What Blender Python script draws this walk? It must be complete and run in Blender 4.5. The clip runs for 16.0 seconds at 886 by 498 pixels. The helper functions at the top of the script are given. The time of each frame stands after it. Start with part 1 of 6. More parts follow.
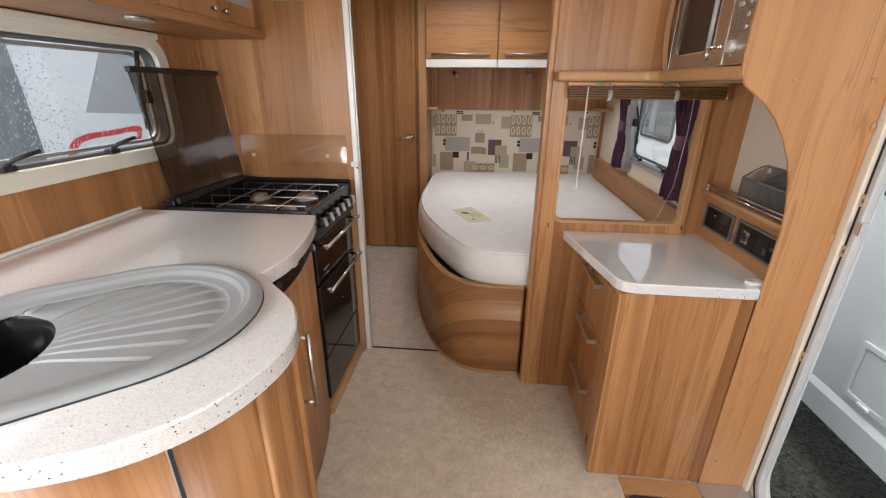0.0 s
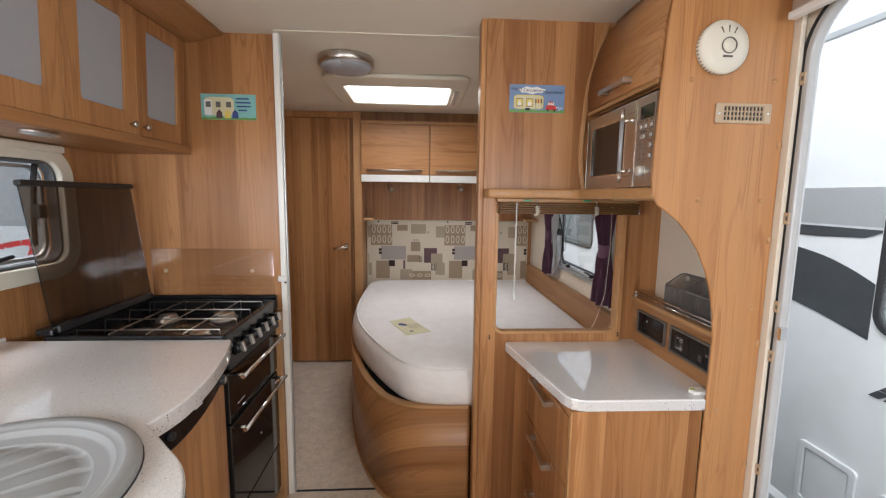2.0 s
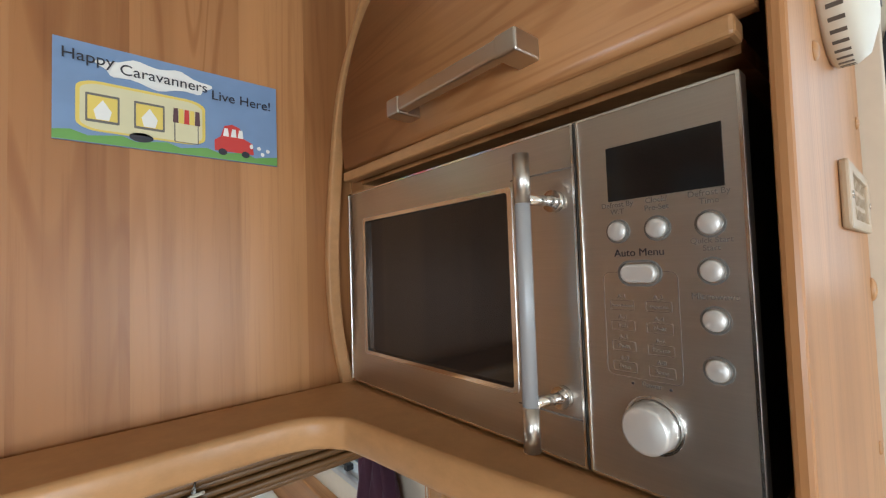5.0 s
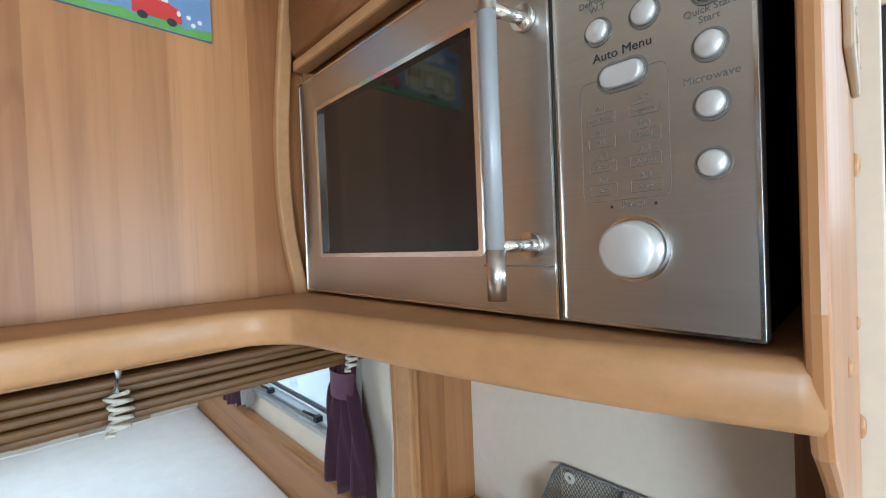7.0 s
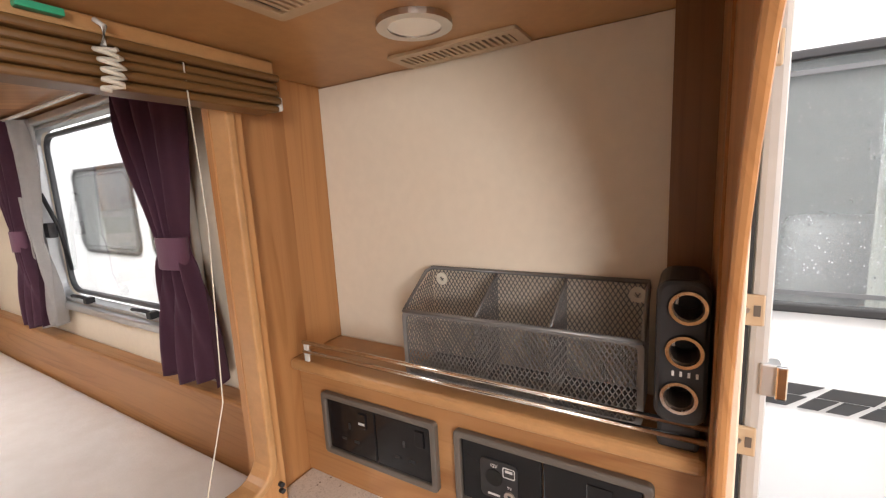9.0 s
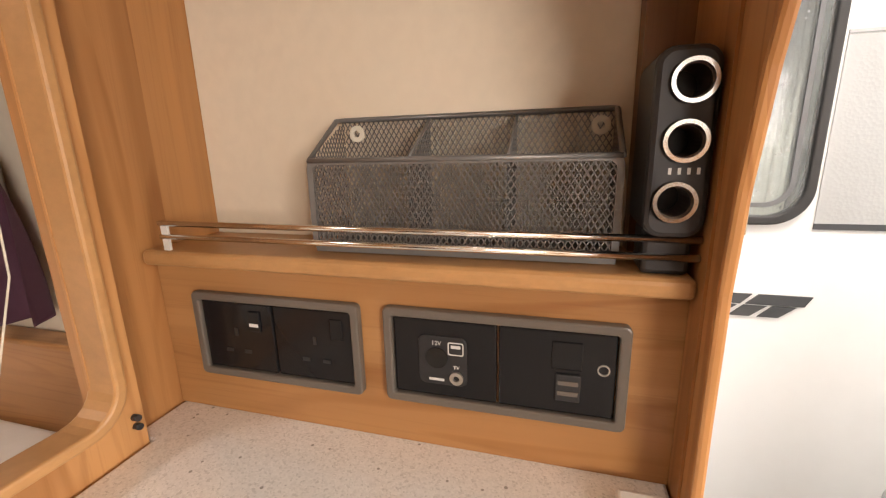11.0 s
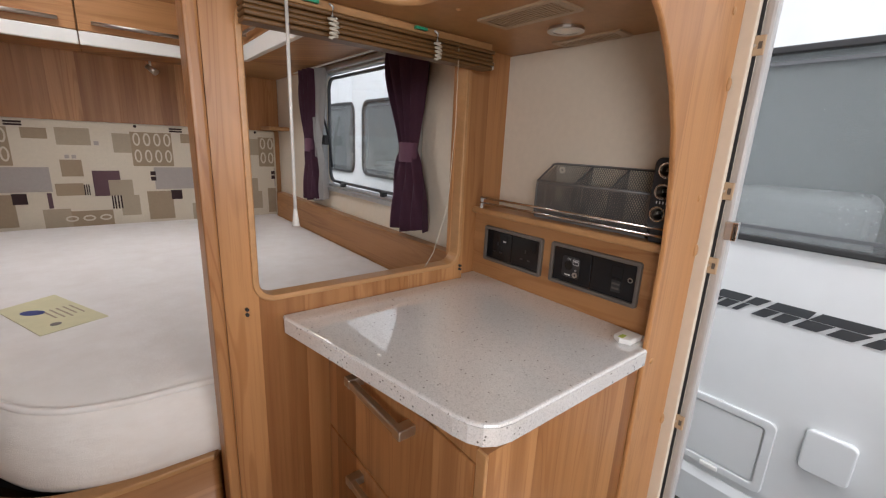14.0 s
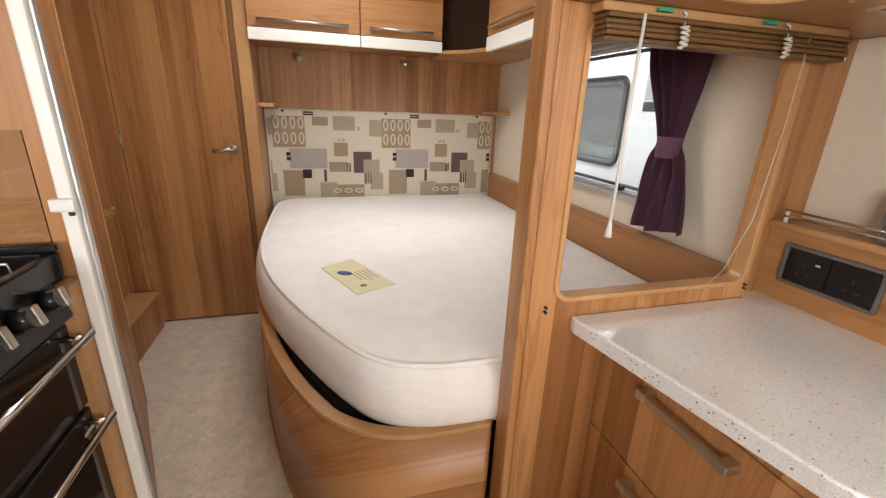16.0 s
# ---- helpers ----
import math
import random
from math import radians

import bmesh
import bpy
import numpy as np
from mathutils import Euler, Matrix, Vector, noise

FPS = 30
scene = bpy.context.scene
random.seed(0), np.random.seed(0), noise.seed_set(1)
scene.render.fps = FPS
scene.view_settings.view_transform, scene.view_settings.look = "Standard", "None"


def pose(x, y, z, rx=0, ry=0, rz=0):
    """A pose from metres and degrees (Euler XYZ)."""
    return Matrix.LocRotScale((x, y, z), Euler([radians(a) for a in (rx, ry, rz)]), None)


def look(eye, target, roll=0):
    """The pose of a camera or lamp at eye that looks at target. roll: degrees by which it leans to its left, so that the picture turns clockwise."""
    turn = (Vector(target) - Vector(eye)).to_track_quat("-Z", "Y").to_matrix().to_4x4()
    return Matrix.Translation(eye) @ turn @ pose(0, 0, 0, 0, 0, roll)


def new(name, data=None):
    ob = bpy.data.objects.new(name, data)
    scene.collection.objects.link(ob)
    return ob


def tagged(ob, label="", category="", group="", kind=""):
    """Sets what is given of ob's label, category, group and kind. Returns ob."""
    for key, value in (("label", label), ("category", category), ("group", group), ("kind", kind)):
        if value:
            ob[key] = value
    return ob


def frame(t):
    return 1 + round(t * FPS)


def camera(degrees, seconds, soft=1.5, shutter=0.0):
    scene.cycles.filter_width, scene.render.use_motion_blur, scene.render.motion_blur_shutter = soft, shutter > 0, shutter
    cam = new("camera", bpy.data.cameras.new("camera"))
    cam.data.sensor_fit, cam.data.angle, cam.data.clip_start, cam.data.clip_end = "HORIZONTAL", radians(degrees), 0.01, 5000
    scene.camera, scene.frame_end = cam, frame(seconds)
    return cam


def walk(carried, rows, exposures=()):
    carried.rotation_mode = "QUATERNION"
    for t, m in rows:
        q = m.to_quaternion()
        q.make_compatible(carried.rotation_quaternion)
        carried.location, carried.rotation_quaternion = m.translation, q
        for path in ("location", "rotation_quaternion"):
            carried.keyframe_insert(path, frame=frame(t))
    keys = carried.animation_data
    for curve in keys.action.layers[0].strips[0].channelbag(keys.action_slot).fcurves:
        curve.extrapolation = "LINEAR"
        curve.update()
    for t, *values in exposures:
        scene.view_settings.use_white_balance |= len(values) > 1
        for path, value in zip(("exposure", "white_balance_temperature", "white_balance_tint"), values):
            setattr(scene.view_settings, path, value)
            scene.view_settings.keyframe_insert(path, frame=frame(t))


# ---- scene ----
import itertools

cam = camera(94.0, 16.0, 1.2)
EXPOSURES = [
    (0, 1.5, 6200, 10), (2.5, 1.45, 6100, 10), (4, 1.4, 6200, 7), (6.5, 2.2, 4850, -4), (7.5, 2.0, 5150, -4), (8.5, 2.2, 5800, 6), (9.5, 2.3, 7600, 18),
    (10.2, 2.35, 7900, 18), (12.5, 1.9, 6300, 10), (13.5, 1.35, 6000, 10), (14.5, 1.5, 6500, 14), (16, 1.95, 6600, 10)]
PATH = [
    (0, (0.038, -0.059, 1.42), (-0.134, 1.795, 0.69), 0.4),
    (0.3, (0.03, -0.068, 1.425), (-0.129, 1.821, 0.789), 0.3),
    (0.5, (0.041, -0.067, 1.426), (-0.12, 1.843, 0.856), 0.3),
    (1, (0.046, -0.07, 1.43), (-0.073, 1.878, 0.995), 0.3),
    (1.5, (0.043, -0.055, 1.428), (0.01, 1.919, 1.105), 0.5),
    (2, (0.039, 0.03, 1.441), (0.155, 2.012, 1.195), 0.7),
    (2.5, (0.073, 0.246, 1.465), (0.383, 2.213, 1.284), 0.9),
    (3, (0.126, 0.484, 1.49), (0.675, 2.402, 1.356), 1.1),
    (3.5, (0.18, 0.753, 1.561), (1.043, 2.557, 1.5), -0.1),
    (4, (0.258, 0.964, 1.618), (1.365, 2.63, 1.638), -1.7),
    (4.2, (0.31, 1.025, 1.642), (1.477, 2.648, 1.7), -1.9),
    (6.3, (0.466, 1.179, 1.609), (1.819, 2.65, 1.665), -2.0),
    (6.5, (0.47, 1.176, 1.587), (1.821, 2.65, 1.619), -2.1),
    (7, (0.465, 1.172, 1.537), (1.848, 2.616, 1.507), -2.3),
    (7.5, (0.466, 1.172, 1.483), (1.899, 2.565, 1.389), -2.4),
    (8, (0.471, 1.182, 1.424), (1.996, 2.466, 1.264), -2.4),
    (8.5, (0.518, 1.186, 1.336), (2.095, 2.401, 1.139), -2.5),
    (9, (0.565, 1.22, 1.283), (2.263, 2.231, 0.971), -3.0),
    (9.5, (0.604, 1.255, 1.224), (2.398, 2.056, 0.852), -2.7),
    (10, (0.627, 1.29, 1.169), (2.475, 1.917, 0.729), -3.0),
    (10.2, (0.634, 1.3, 1.154), (2.493, 1.882, 0.7), -2.8),
    (12.3, (0.489, 1.268, 1.122), (2.357, 1.799, 0.643), -0.7),
    (12.5, (0.436, 1.227, 1.122), (2.277, 1.845, 0.643), -0.5),
    (13, (0.315, 1.129, 1.123), (2.038, 2.021, 0.64), 0.4),
    (13.5, (0.219, 1.029, 1.151), (1.741, 2.24, 0.683), 1.9),
    (14, (0.155, 0.873, 1.198), (1.379, 2.378, 0.709), 2.6),
    (14.5, (0.088, 0.756, 1.239), (0.981, 2.47, 0.724), 3.0),
    (15, (0.018, 0.74, 1.265), (0.66, 2.55, 0.708), 2.7),
    (15.5, (-0.06, 0.858, 1.265), (0.473, 2.689, 0.662), 2.4),
    (16, (-0.106, 0.995, 1.261), (0.428, 2.813, 0.622), 2.1),
]
walk(cam, [(t, look(eye, target, roll)) for t, eye, target, roll in PATH], EXPOSURES)

# ---- light ----
world = bpy.data.worlds.new("world")
scene.world = world
world.use_nodes = True
wn = world.node_tree.nodes
sky = wn.new("ShaderNodeTexSky")
sky.sky_type = "NISHITA"
sky.sun_disc = False
sky.sun_elevation, sky.sun_rotation = radians(65), radians(253)
sky.air_density, sky.dust_density = 1.0, 4.0
soft_sky = wn.new("ShaderNodeHueSaturation")
soft_sky.inputs["Saturation"].default_value = 0.25
world.node_tree.links.new(sky.outputs[0], soft_sky.inputs["Color"])
world.node_tree.links.new(soft_sky.outputs[0], wn["Background"].inputs[0])
wn["Background"].inputs[1].default_value = 0.13

sun_data = bpy.data.lights.new("sun", "SUN")
sun_data.energy, sun_data.angle, sun_data.color = 1.0, radians(25), (1.0, 0.985, 0.965)
sun = new("sun", sun_data)
sun.matrix_world = look((-2.6, -0.8, 6), (0, 0, 0.0))


def area_lamp(name, m, w, h, watts, color):
    d = bpy.data.lights.new(name, "AREA")
    d.shape, d.size, d.size_y, d.energy, d.color = "RECTANGLE", w, h, watts, color
    ob = new(name, d)
    ob.matrix_world = m
    return ob


DAY = (0.97, 0.98, 1.0)
area_lamp("front_window_light", look((-0.1, -2.18, 1.45), (-0.1, 0, 0.95)), 1.8, 0.7, 2.8, DAY)
# unseen fill lamps in made-up side openings, to brighten nook and base units
area_lamp("west_fill_light", look((-1.29, -0.45, 1.38), (1.0, 1.4, 0.85)), 0.9, 0.6, 11.0, DAY)
area_lamp("east_fill_light", look((1.085, -1.15, 1.38), (-0.6, 1.2, 0.45)), 1.1, 0.6, 12.5, DAY)
area_lamp("rooflight_light", look((-0.095, 2.89, 2.235), (-0.095, 2.8901, 0)), 0.62, 0.43, 3.8, DAY)


# ---- materials ----
def material(name, color, rough=0.5, metal=0.0, spec=0.5, coat=0.0):
    m = bpy.data.materials.new(name)
    m.use_nodes = True
    p = m.node_tree.nodes["Principled BSDF"]
    p.inputs["Base Color"].default_value = (*color, 1)
    p.inputs["Roughness"].default_value = rough
    p.inputs["Metallic"].default_value = metal
    p.inputs["Specular IOR Level"].default_value = spec
    p.inputs["Coat Weight"].default_value = coat
    return m


def node(m, kind, **values):
    n = m.node_tree.nodes.new(kind)
    for key, value in values.items():
        n.inputs[key].default_value = value
    return n


def link(m, a, b):
    m.node_tree.links.new(a, b)


def principled(m):
    return m.node_tree.nodes["Principled BSDF"]


def coords(m, scale):
    tc = m.node_tree.nodes.new("ShaderNodeTexCoord")
    mp = m.node_tree.nodes.new("ShaderNodeMapping")
    mp.inputs["Scale"].default_value = scale
    link(m, tc.outputs["Object"], mp.inputs["Vector"])
    return mp.outputs["Vector"]


def ramp(m, fac, stops):
    r = m.node_tree.nodes.new("ShaderNodeValToRGB")
    e = r.color_ramp.elements
    while len(e) < len(stops):
        e.new(0.5)
    for el, (pos, c) in zip(e, stops):
        el.position, el.color = pos, (*c, 1)
    link(m, fac, r.inputs["Fac"])
    return r.outputs["Color"]


def mix(m, a, b, fac, blend="MIX"):
    n = m.node_tree.nodes.new("ShaderNodeMix")
    n.data_type, n.blend_type = "RGBA", blend
    if isinstance(fac, (int, float)):
        n.inputs[0].default_value = fac
    else:
        link(m, fac, n.inputs[0])
    for sock, v in ((n.inputs[6], a), (n.inputs[7], b)):
        if isinstance(v, tuple):
            sock.default_value = (*v, 1)
        else:
            link(m, v, sock)
    return n.outputs[2]


def add_bump(m, height, strength, distance=0.002):
    b = m.node_tree.nodes.new("ShaderNodeBump")
    b.inputs["Strength"].default_value = strength
    b.inputs["Distance"].default_value = distance
    link(m, height, b.inputs["Height"])
    link(m, b.outputs["Normal"], principled(m).inputs["Normal"])


def speckle(m, base, amount, scale, detail=4.0):
    """Soft unevenness of a plain paint or plastic, at two scales."""
    n = node(m, "ShaderNodeTexNoise", Scale=scale, Detail=detail)
    link(m, coords(m, (1, 1, 1)), n.inputs["Vector"])
    n2 = node(m, "ShaderNodeTexNoise", Scale=scale / 12, Detail=2.0)
    link(m, coords(m, (1, 1, 1)), n2.inputs["Vector"])
    dark = tuple(c * (1 - amount) for c in base)
    c1 = ramp(m, n.outputs["Fac"], ((0.35, dark), (0.65, base)))
    c2 = mix(m, c1, tuple(c * (1 - amount) for c in base), n2.outputs["Fac"])
    link(m, c2, principled(m).inputs["Base Color"])
    return n.outputs["Fac"]


def wood(name, grain, tone=1.0, strips=True, rough=0.36, strip=11.0):
    """Walnut-look foil: boards of uneven tone along the grain ('x', 'y' or 'z'), flat-sawn figure and fine pores."""
    m = material(name, (0.45, 0.25, 0.12), rough, spec=0.4)
    tc = m.node_tree.nodes.new("ShaderNodeTexCoord")
    sep = m.node_tree.nodes.new("ShaderNodeSeparateXYZ")
    link(m, tc.outputs["Object"], sep.inputs[0])
    others = [a for a in "XYZ" if a != grain.upper()]
    across = m.node_tree.nodes.new("ShaderNodeMath")
    link(m, sep.outputs[others[0]], across.inputs[0])
    link(m, sep.outputs[others[1]], across.inputs[1])
    comb = m.node_tree.nodes.new("ShaderNodeCombineXYZ")
    link(m, across.outputs[0], comb.inputs[0])
    link(m, sep.outputs[grain.upper()], comb.inputs[1])

    def stretched(scale_across, scale_along, detail, rough_=0.5, distort=0.0, shift=None):
        v = node(m, "ShaderNodeVectorMath")
        v.operation = "MULTIPLY"
        link(m, comb.outputs[0], v.inputs[0])
        v.inputs[1].default_value = (scale_across, scale_along, 1)
        out = v.outputs[0]
        if shift is not None:
            w = node(m, "ShaderNodeVectorMath")
            w.operation = "ADD"
            link(m, out, w.inputs[0])
            link(m, shift, w.inputs[1])
            out = w.outputs[0]
        n = node(m, "ShaderNodeTexNoise", Scale=1.0, Detail=detail, Roughness=rough_, Distortion=distort)
        link(m, out, n.inputs["Vector"])
        return n.outputs["Fac"]

    vor = node(m, "ShaderNodeTexVoronoi", Scale=strip, Randomness=0.9)
    vor.voronoi_dimensions = "1D"
    link(m, across.outputs[0], vor.inputs["W"])
    bw = m.node_tree.nodes.new("ShaderNodeRGBToBW")
    link(m, vor.outputs["Color"], bw.inputs[0])
    spread = node(m, "ShaderNodeVectorMath")
    spread.operation = "SCALE"
    link(m, vor.outputs["Color"], spread.inputs[0])
    spread.inputs["Scale"].default_value = 9.0
    apart = spread.outputs[0]
    t = tone
    light, mid, dark = (0.475 * t, 0.243 * t, 0.099 * t), (0.41 * t, 0.198 * t, 0.076 * t), (0.325 * t, 0.146 * t, 0.052 * t)
    boards = ramp(m, bw.outputs[0], ((0.15, dark if strips else mid), (0.5, mid), (0.85, light)))
    # soft darker bands that wander along each board
    bands = ramp(m, stretched(20, 0.7, 3.0, 0.5, 0.4, apart), ((0.34, (0.66, 0.57, 0.50)), (0.52, (1, 1, 1)), (0.72, (1.12, 1.11, 1.09))))
    c = mix(m, boards, bands, 0.75 if strips else 0.5, "MULTIPLY")
    # flat-sawn figure: contour lines of a long, slow swell
    swell = node(m, "ShaderNodeMath")
    swell.operation = "MULTIPLY"
    link(m, stretched(11, 0.75, 2.0, 0.45, 0.3, apart), swell.inputs[0])
    swell.inputs[1].default_value = 85.0
    wave = node(m, "ShaderNodeMath")
    wave.operation = "SINE"
    link(m, swell.outputs[0], wave.inputs[0])
    figure = ramp(m, wave.outputs[0], ((0.45, (1, 1, 1)), (1.0, (0.72, 0.62, 0.54))))
    patch = ramp(m, stretched(7, 1.4, 2.0, 0.5, 0.0, apart), ((0.42, (0, 0, 0)), (0.62, (1, 1, 1))))
    c = mix(m, c, mix(m, (1, 1, 1), figure, patch), 0.7, "MULTIPLY")
    # pores
    pores = stretched(150, 3.2, 8.0, 0.72, 0.4, apart)
    c = mix(m, c, ramp(m, pores, ((0.30, (0.60, 0.53, 0.47)), (0.48, (1, 1, 1)), (0.75, (1.06, 1.06, 1.06)))), 0.4, "MULTIPLY")
    link(m, c, principled(m).inputs["Base Color"])
    add_bump(m, pores, 0.06, 0.001)
    return m


WOOD_V = wood("walnut_foil_vertical", "z")
WOOD_END = wood("walnut_foil_end_panel", "z", 1.1, strips=False, strip=9)
WOOD_LEAF = wood("walnut_foil_door_leaf", "z", 1.05, strip=16)
WOOD_X = wood("walnut_foil_along_x", "x", 1.02, strips=False, strip=7)
WOOD_Y = wood("walnut_foil_along_y", "y", 0.88, strips=False, strip=8)
WOOD_BED = wood("walnut_foil_bed_base", "x", 1.0, strip=9)


def beech(name, base):
    """Plain lipping: a fine even grain with soft broad changes of tone."""
    m = material(name, base, 0.38, spec=0.4)
    n = node(m, "ShaderNodeTexNoise", Scale=45.0, Detail=6.0, Roughness=0.7)
    link(m, coords(m, (1.0, 1.0, 1.6)), n.inputs["Vector"])
    b_ = node(m, "ShaderNodeTexNoise", Scale=5.0, Detail=2.0)
    link(m, coords(m, (1, 1, 1)), b_.inputs["Vector"])
    c = ramp(m, n.outputs["Fac"], ((0.3, tuple(v * 0.88 for v in base)), (0.7, tuple(v * 1.06 for v in base))))
    c = mix(m, c, ramp(m, b_.outputs["Fac"], ((0.35, (0.9, 0.88, 0.86)), (0.65, (1.05, 1.05, 1.05)))), 1.0, "MULTIPLY")
    link(m, c, principled(m).inputs["Base Color"])
    add_bump(m, n.outputs["Fac"], 0.05, 0.001)
    return m


WOOD_EDGE = beech("pale_wood_edging", (0.46, 0.25, 0.107))
WOOD_SHELF = beech("pale_wood_lipping", (0.44, 0.238, 0.10))
# dark trim wood, also the painted shade in gaps under the ceiling
WOOD_DARK = wood("dark_wood_and_gap_shade", "z", 0.55)
SLAT = beech("brown_varnished_slat", (0.13, 0.064, 0.021))

CREAM = material("cream_wallboard", (0.66, 0.585, 0.46), 0.6)
add_bump(CREAM, speckle(CREAM, (0.74, 0.66, 0.53), 0.06, 60), 0.05)
CEIL = material("cream_ceiling_board", (0.74, 0.68, 0.57), 0.65)
add_bump(CEIL, speckle(CEIL, (0.76, 0.70, 0.59), 0.04, 90), 0.05)
IVORY = material("ivory_plastic", (0.72, 0.68, 0.57), 0.4)
speckle(IVORY, (0.74, 0.70, 0.59), 0.05, 30)
WHITE = material("white_plastic", (0.78, 0.77, 0.74), 0.4)
speckle(WHITE, (0.79, 0.78, 0.75), 0.04, 40)
WHITE_TRIM = material("white_laminate_trim", (0.8, 0.78, 0.73), 0.3)
speckle(WHITE_TRIM, (0.8, 0.78, 0.73), 0.04, 25)


def carpet_material(name, base):
    m = material(name, base, 0.95, spec=0.1)
    n = node(m, "ShaderNodeTexNoise", Scale=420.0, Detail=3.0)
    link(m, coords(m, (1, 1, 1)), n.inputs["Vector"])
    n2 = node(m, "ShaderNodeTexNoise", Scale=16.0, Detail=6.0, Roughness=0.75)
    link(m, coords(m, (1, 1, 1)), n2.inputs["Vector"])
    n3 = node(m, "ShaderNodeTexNoise", Scale=60.0, Detail=4.0, Roughness=0.8)
    link(m, coords(m, (1, 1, 1)), n3.inputs["Vector"])
    c = ramp(m, n.outputs["Fac"], ((0.3, tuple(v * 0.84 for v in base)), (0.62, base)))
    c = mix(m, c, ramp(m, n2.outputs["Fac"], ((0.35, (0.86, 0.84, 0.815)), (0.65, (1.1, 1.1, 1.1)))), 1.0, "MULTIPLY")
    c = mix(m, c, ramp(m, n3.outputs["Fac"], ((0.3, (0.84, 0.83, 0.82)), (0.6, (1.05, 1.05, 1.05)))), 1.0, "MULTIPLY")
    link(m, c, principled(m).inputs["Base Color"])
    principled(m).inputs["Sheen Weight"].default_value = 0.2
    s = m.node_tree.nodes.new("ShaderNodeMath")
    link(m, n.outputs["Fac"], s.inputs[0])
    link(m, n3.outputs["Fac"], s.inputs[1])
    add_bump(m, s.outputs[0], 0.9, 0.006)
    return m


CARPET = carpet_material("beige_pile_carpet", (0.76, 0.635, 0.495))
CARPET_BED = carpet_material("beige_bedroom_carpet", (0.76, 0.64, 0.51))


def stone_laminate(name, base, fleck, rough, dense=0.11, size=95.0):
    m = material(name, base, rough, spec=0.9, coat=1.0)
    v = node(m, "ShaderNodeTexVoronoi", Scale=560.0)
    link(m, coords(m, (1, 1, 1)), v.inputs["Vector"])
    bw = m.node_tree.nodes.new("ShaderNodeRGBToBW")
    link(m, v.outputs["Color"], bw.inputs[0])
    c = ramp(m, bw.outputs[0], ((0.10, tuple(b * 0.76 for b in base)), (0.3, tuple(b * 0.93 for b in base)), (0.6, base), (0.92, tuple(min(1, b * 1.06) for b in base))))
    v2 = node(m, "ShaderNodeTexVoronoi", Scale=size)
    link(m, coords(m, (1, 1, 1.0)), v2.inputs["Vector"])
    bw2 = m.node_tree.nodes.new("ShaderNodeRGBToBW")
    link(m, v2.outputs["Color"], bw2.inputs[0])
    pick = ramp(m, bw2.outputs[0], ((dense, (1, 1, 1)), (dense + 0.01, (0, 0, 0))))
    near = ramp(m, v2.outputs["Distance"], ((0.22, (1, 1, 1)), (0.3, (0, 0, 0))))
    c = mix(m, c, fleck, mix(m, pick, near, 1.0, "MULTIPLY"))
    link(m, c, principled(m).inputs["Base Color"])
    return m


STONE = stone_laminate("speckled_pale_laminate", (0.77, 0.76, 0.745), (0.34, 0.325, 0.31), 0.06, 0.18, 150.0)
STONE_EDGE = stone_laminate("speckled_laminate_edge", (0.68, 0.66, 0.64), (0.14, 0.13, 0.12), 0.25, 0.3, 150.0)
DRAINER = material("grey_moulded_plastic", (0.29, 0.295, 0.29), 0.4, spec=0.35)
add_bump(DRAINER, speckle(DRAINER, (0.29, 0.297, 0.293), 0.08, 300), 0.12, 0.0005)
BLACK = material("black_enamel", (0.010, 0.010, 0.011), 0.16, spec=0.28)
BLACK_MATT = material("black_plastic", (0.018, 0.018, 0.02), 0.45)
speckle(BLACK_MATT, (0.022, 0.022, 0.024), 0.3, 120)
DARK_GLASS = material("black_oven_glass", (0.014, 0.012, 0.011), 0.06, spec=0.45)
CHROME = material("chrome", (0.78, 0.77, 0.75), 0.15, 1.0)
GRIP = material("silver_grey_grip", (0.36, 0.365, 0.375), 0.4, 0.2)
BUTTON = material("silver_button", (0.70, 0.69, 0.67), 0.38, 0.55)
SATIN = material("satin_nickel", (0.56, 0.53, 0.49), 0.3, 1.0)
ALU = material("aluminium_extrusion", (0.60, 0.61, 0.61), 0.4, 0.85)
speckle(ALU, (0.62, 0.63, 0.63), 0.1, 50)
DOOR_ALU = material("pale_painted_aluminium", (0.47, 0.465, 0.45), 0.35)
speckle(DOOR_ALU, (0.48, 0.475, 0.46), 0.08, 40)
TAN = material("tan_plastic", (0.47, 0.35, 0.22), 0.45)
speckle(TAN, (0.49, 0.365, 0.235), 0.06, 40)
CUP = material("brown_socket_cup", (0.10, 0.07, 0.05), 0.35, 0.6)
GREY_SASH = material("grey_rubber_sash", (0.10, 0.105, 0.11), 0.5)
RUBBER = material("black_rubber_seal", (0.02, 0.02, 0.021), 0.7)
GREY_FRAME = material("taupe_plastic_frame", (0.115, 0.098, 0.082), 0.4)
MESH_GREY = material("grey_painted_mesh", (0.20, 0.195, 0.19), 0.4, 0.4)


def brushed(name, base):
    m = material(name, base, 0.34, 1.0)
    n = node(m, "ShaderNodeTexNoise", Scale=1.0, Detail=4.0, Roughness=0.7)
    link(m, coords(m, (40, 12, 900)), n.inputs["Vector"])
    c = ramp(m, n.outputs["Fac"], ((0.3, tuple(v * 0.94 for v in base)), (0.7, tuple(min(1, v * 1.04) for v in base))))
    link(m, c, principled(m).inputs["Base Color"])
    r = ramp(m, n.outputs["Fac"], ((0.3, (0.29,) * 3), (0.7, (0.37,) * 3)))
    link(m, r, principled(m).inputs["Roughness"])
    add_bump(m, n.outputs["Fac"], 0.08, 0.0005)
    return m


STEEL = brushed("brushed_stainless_steel", (0.56, 0.53, 0.49))


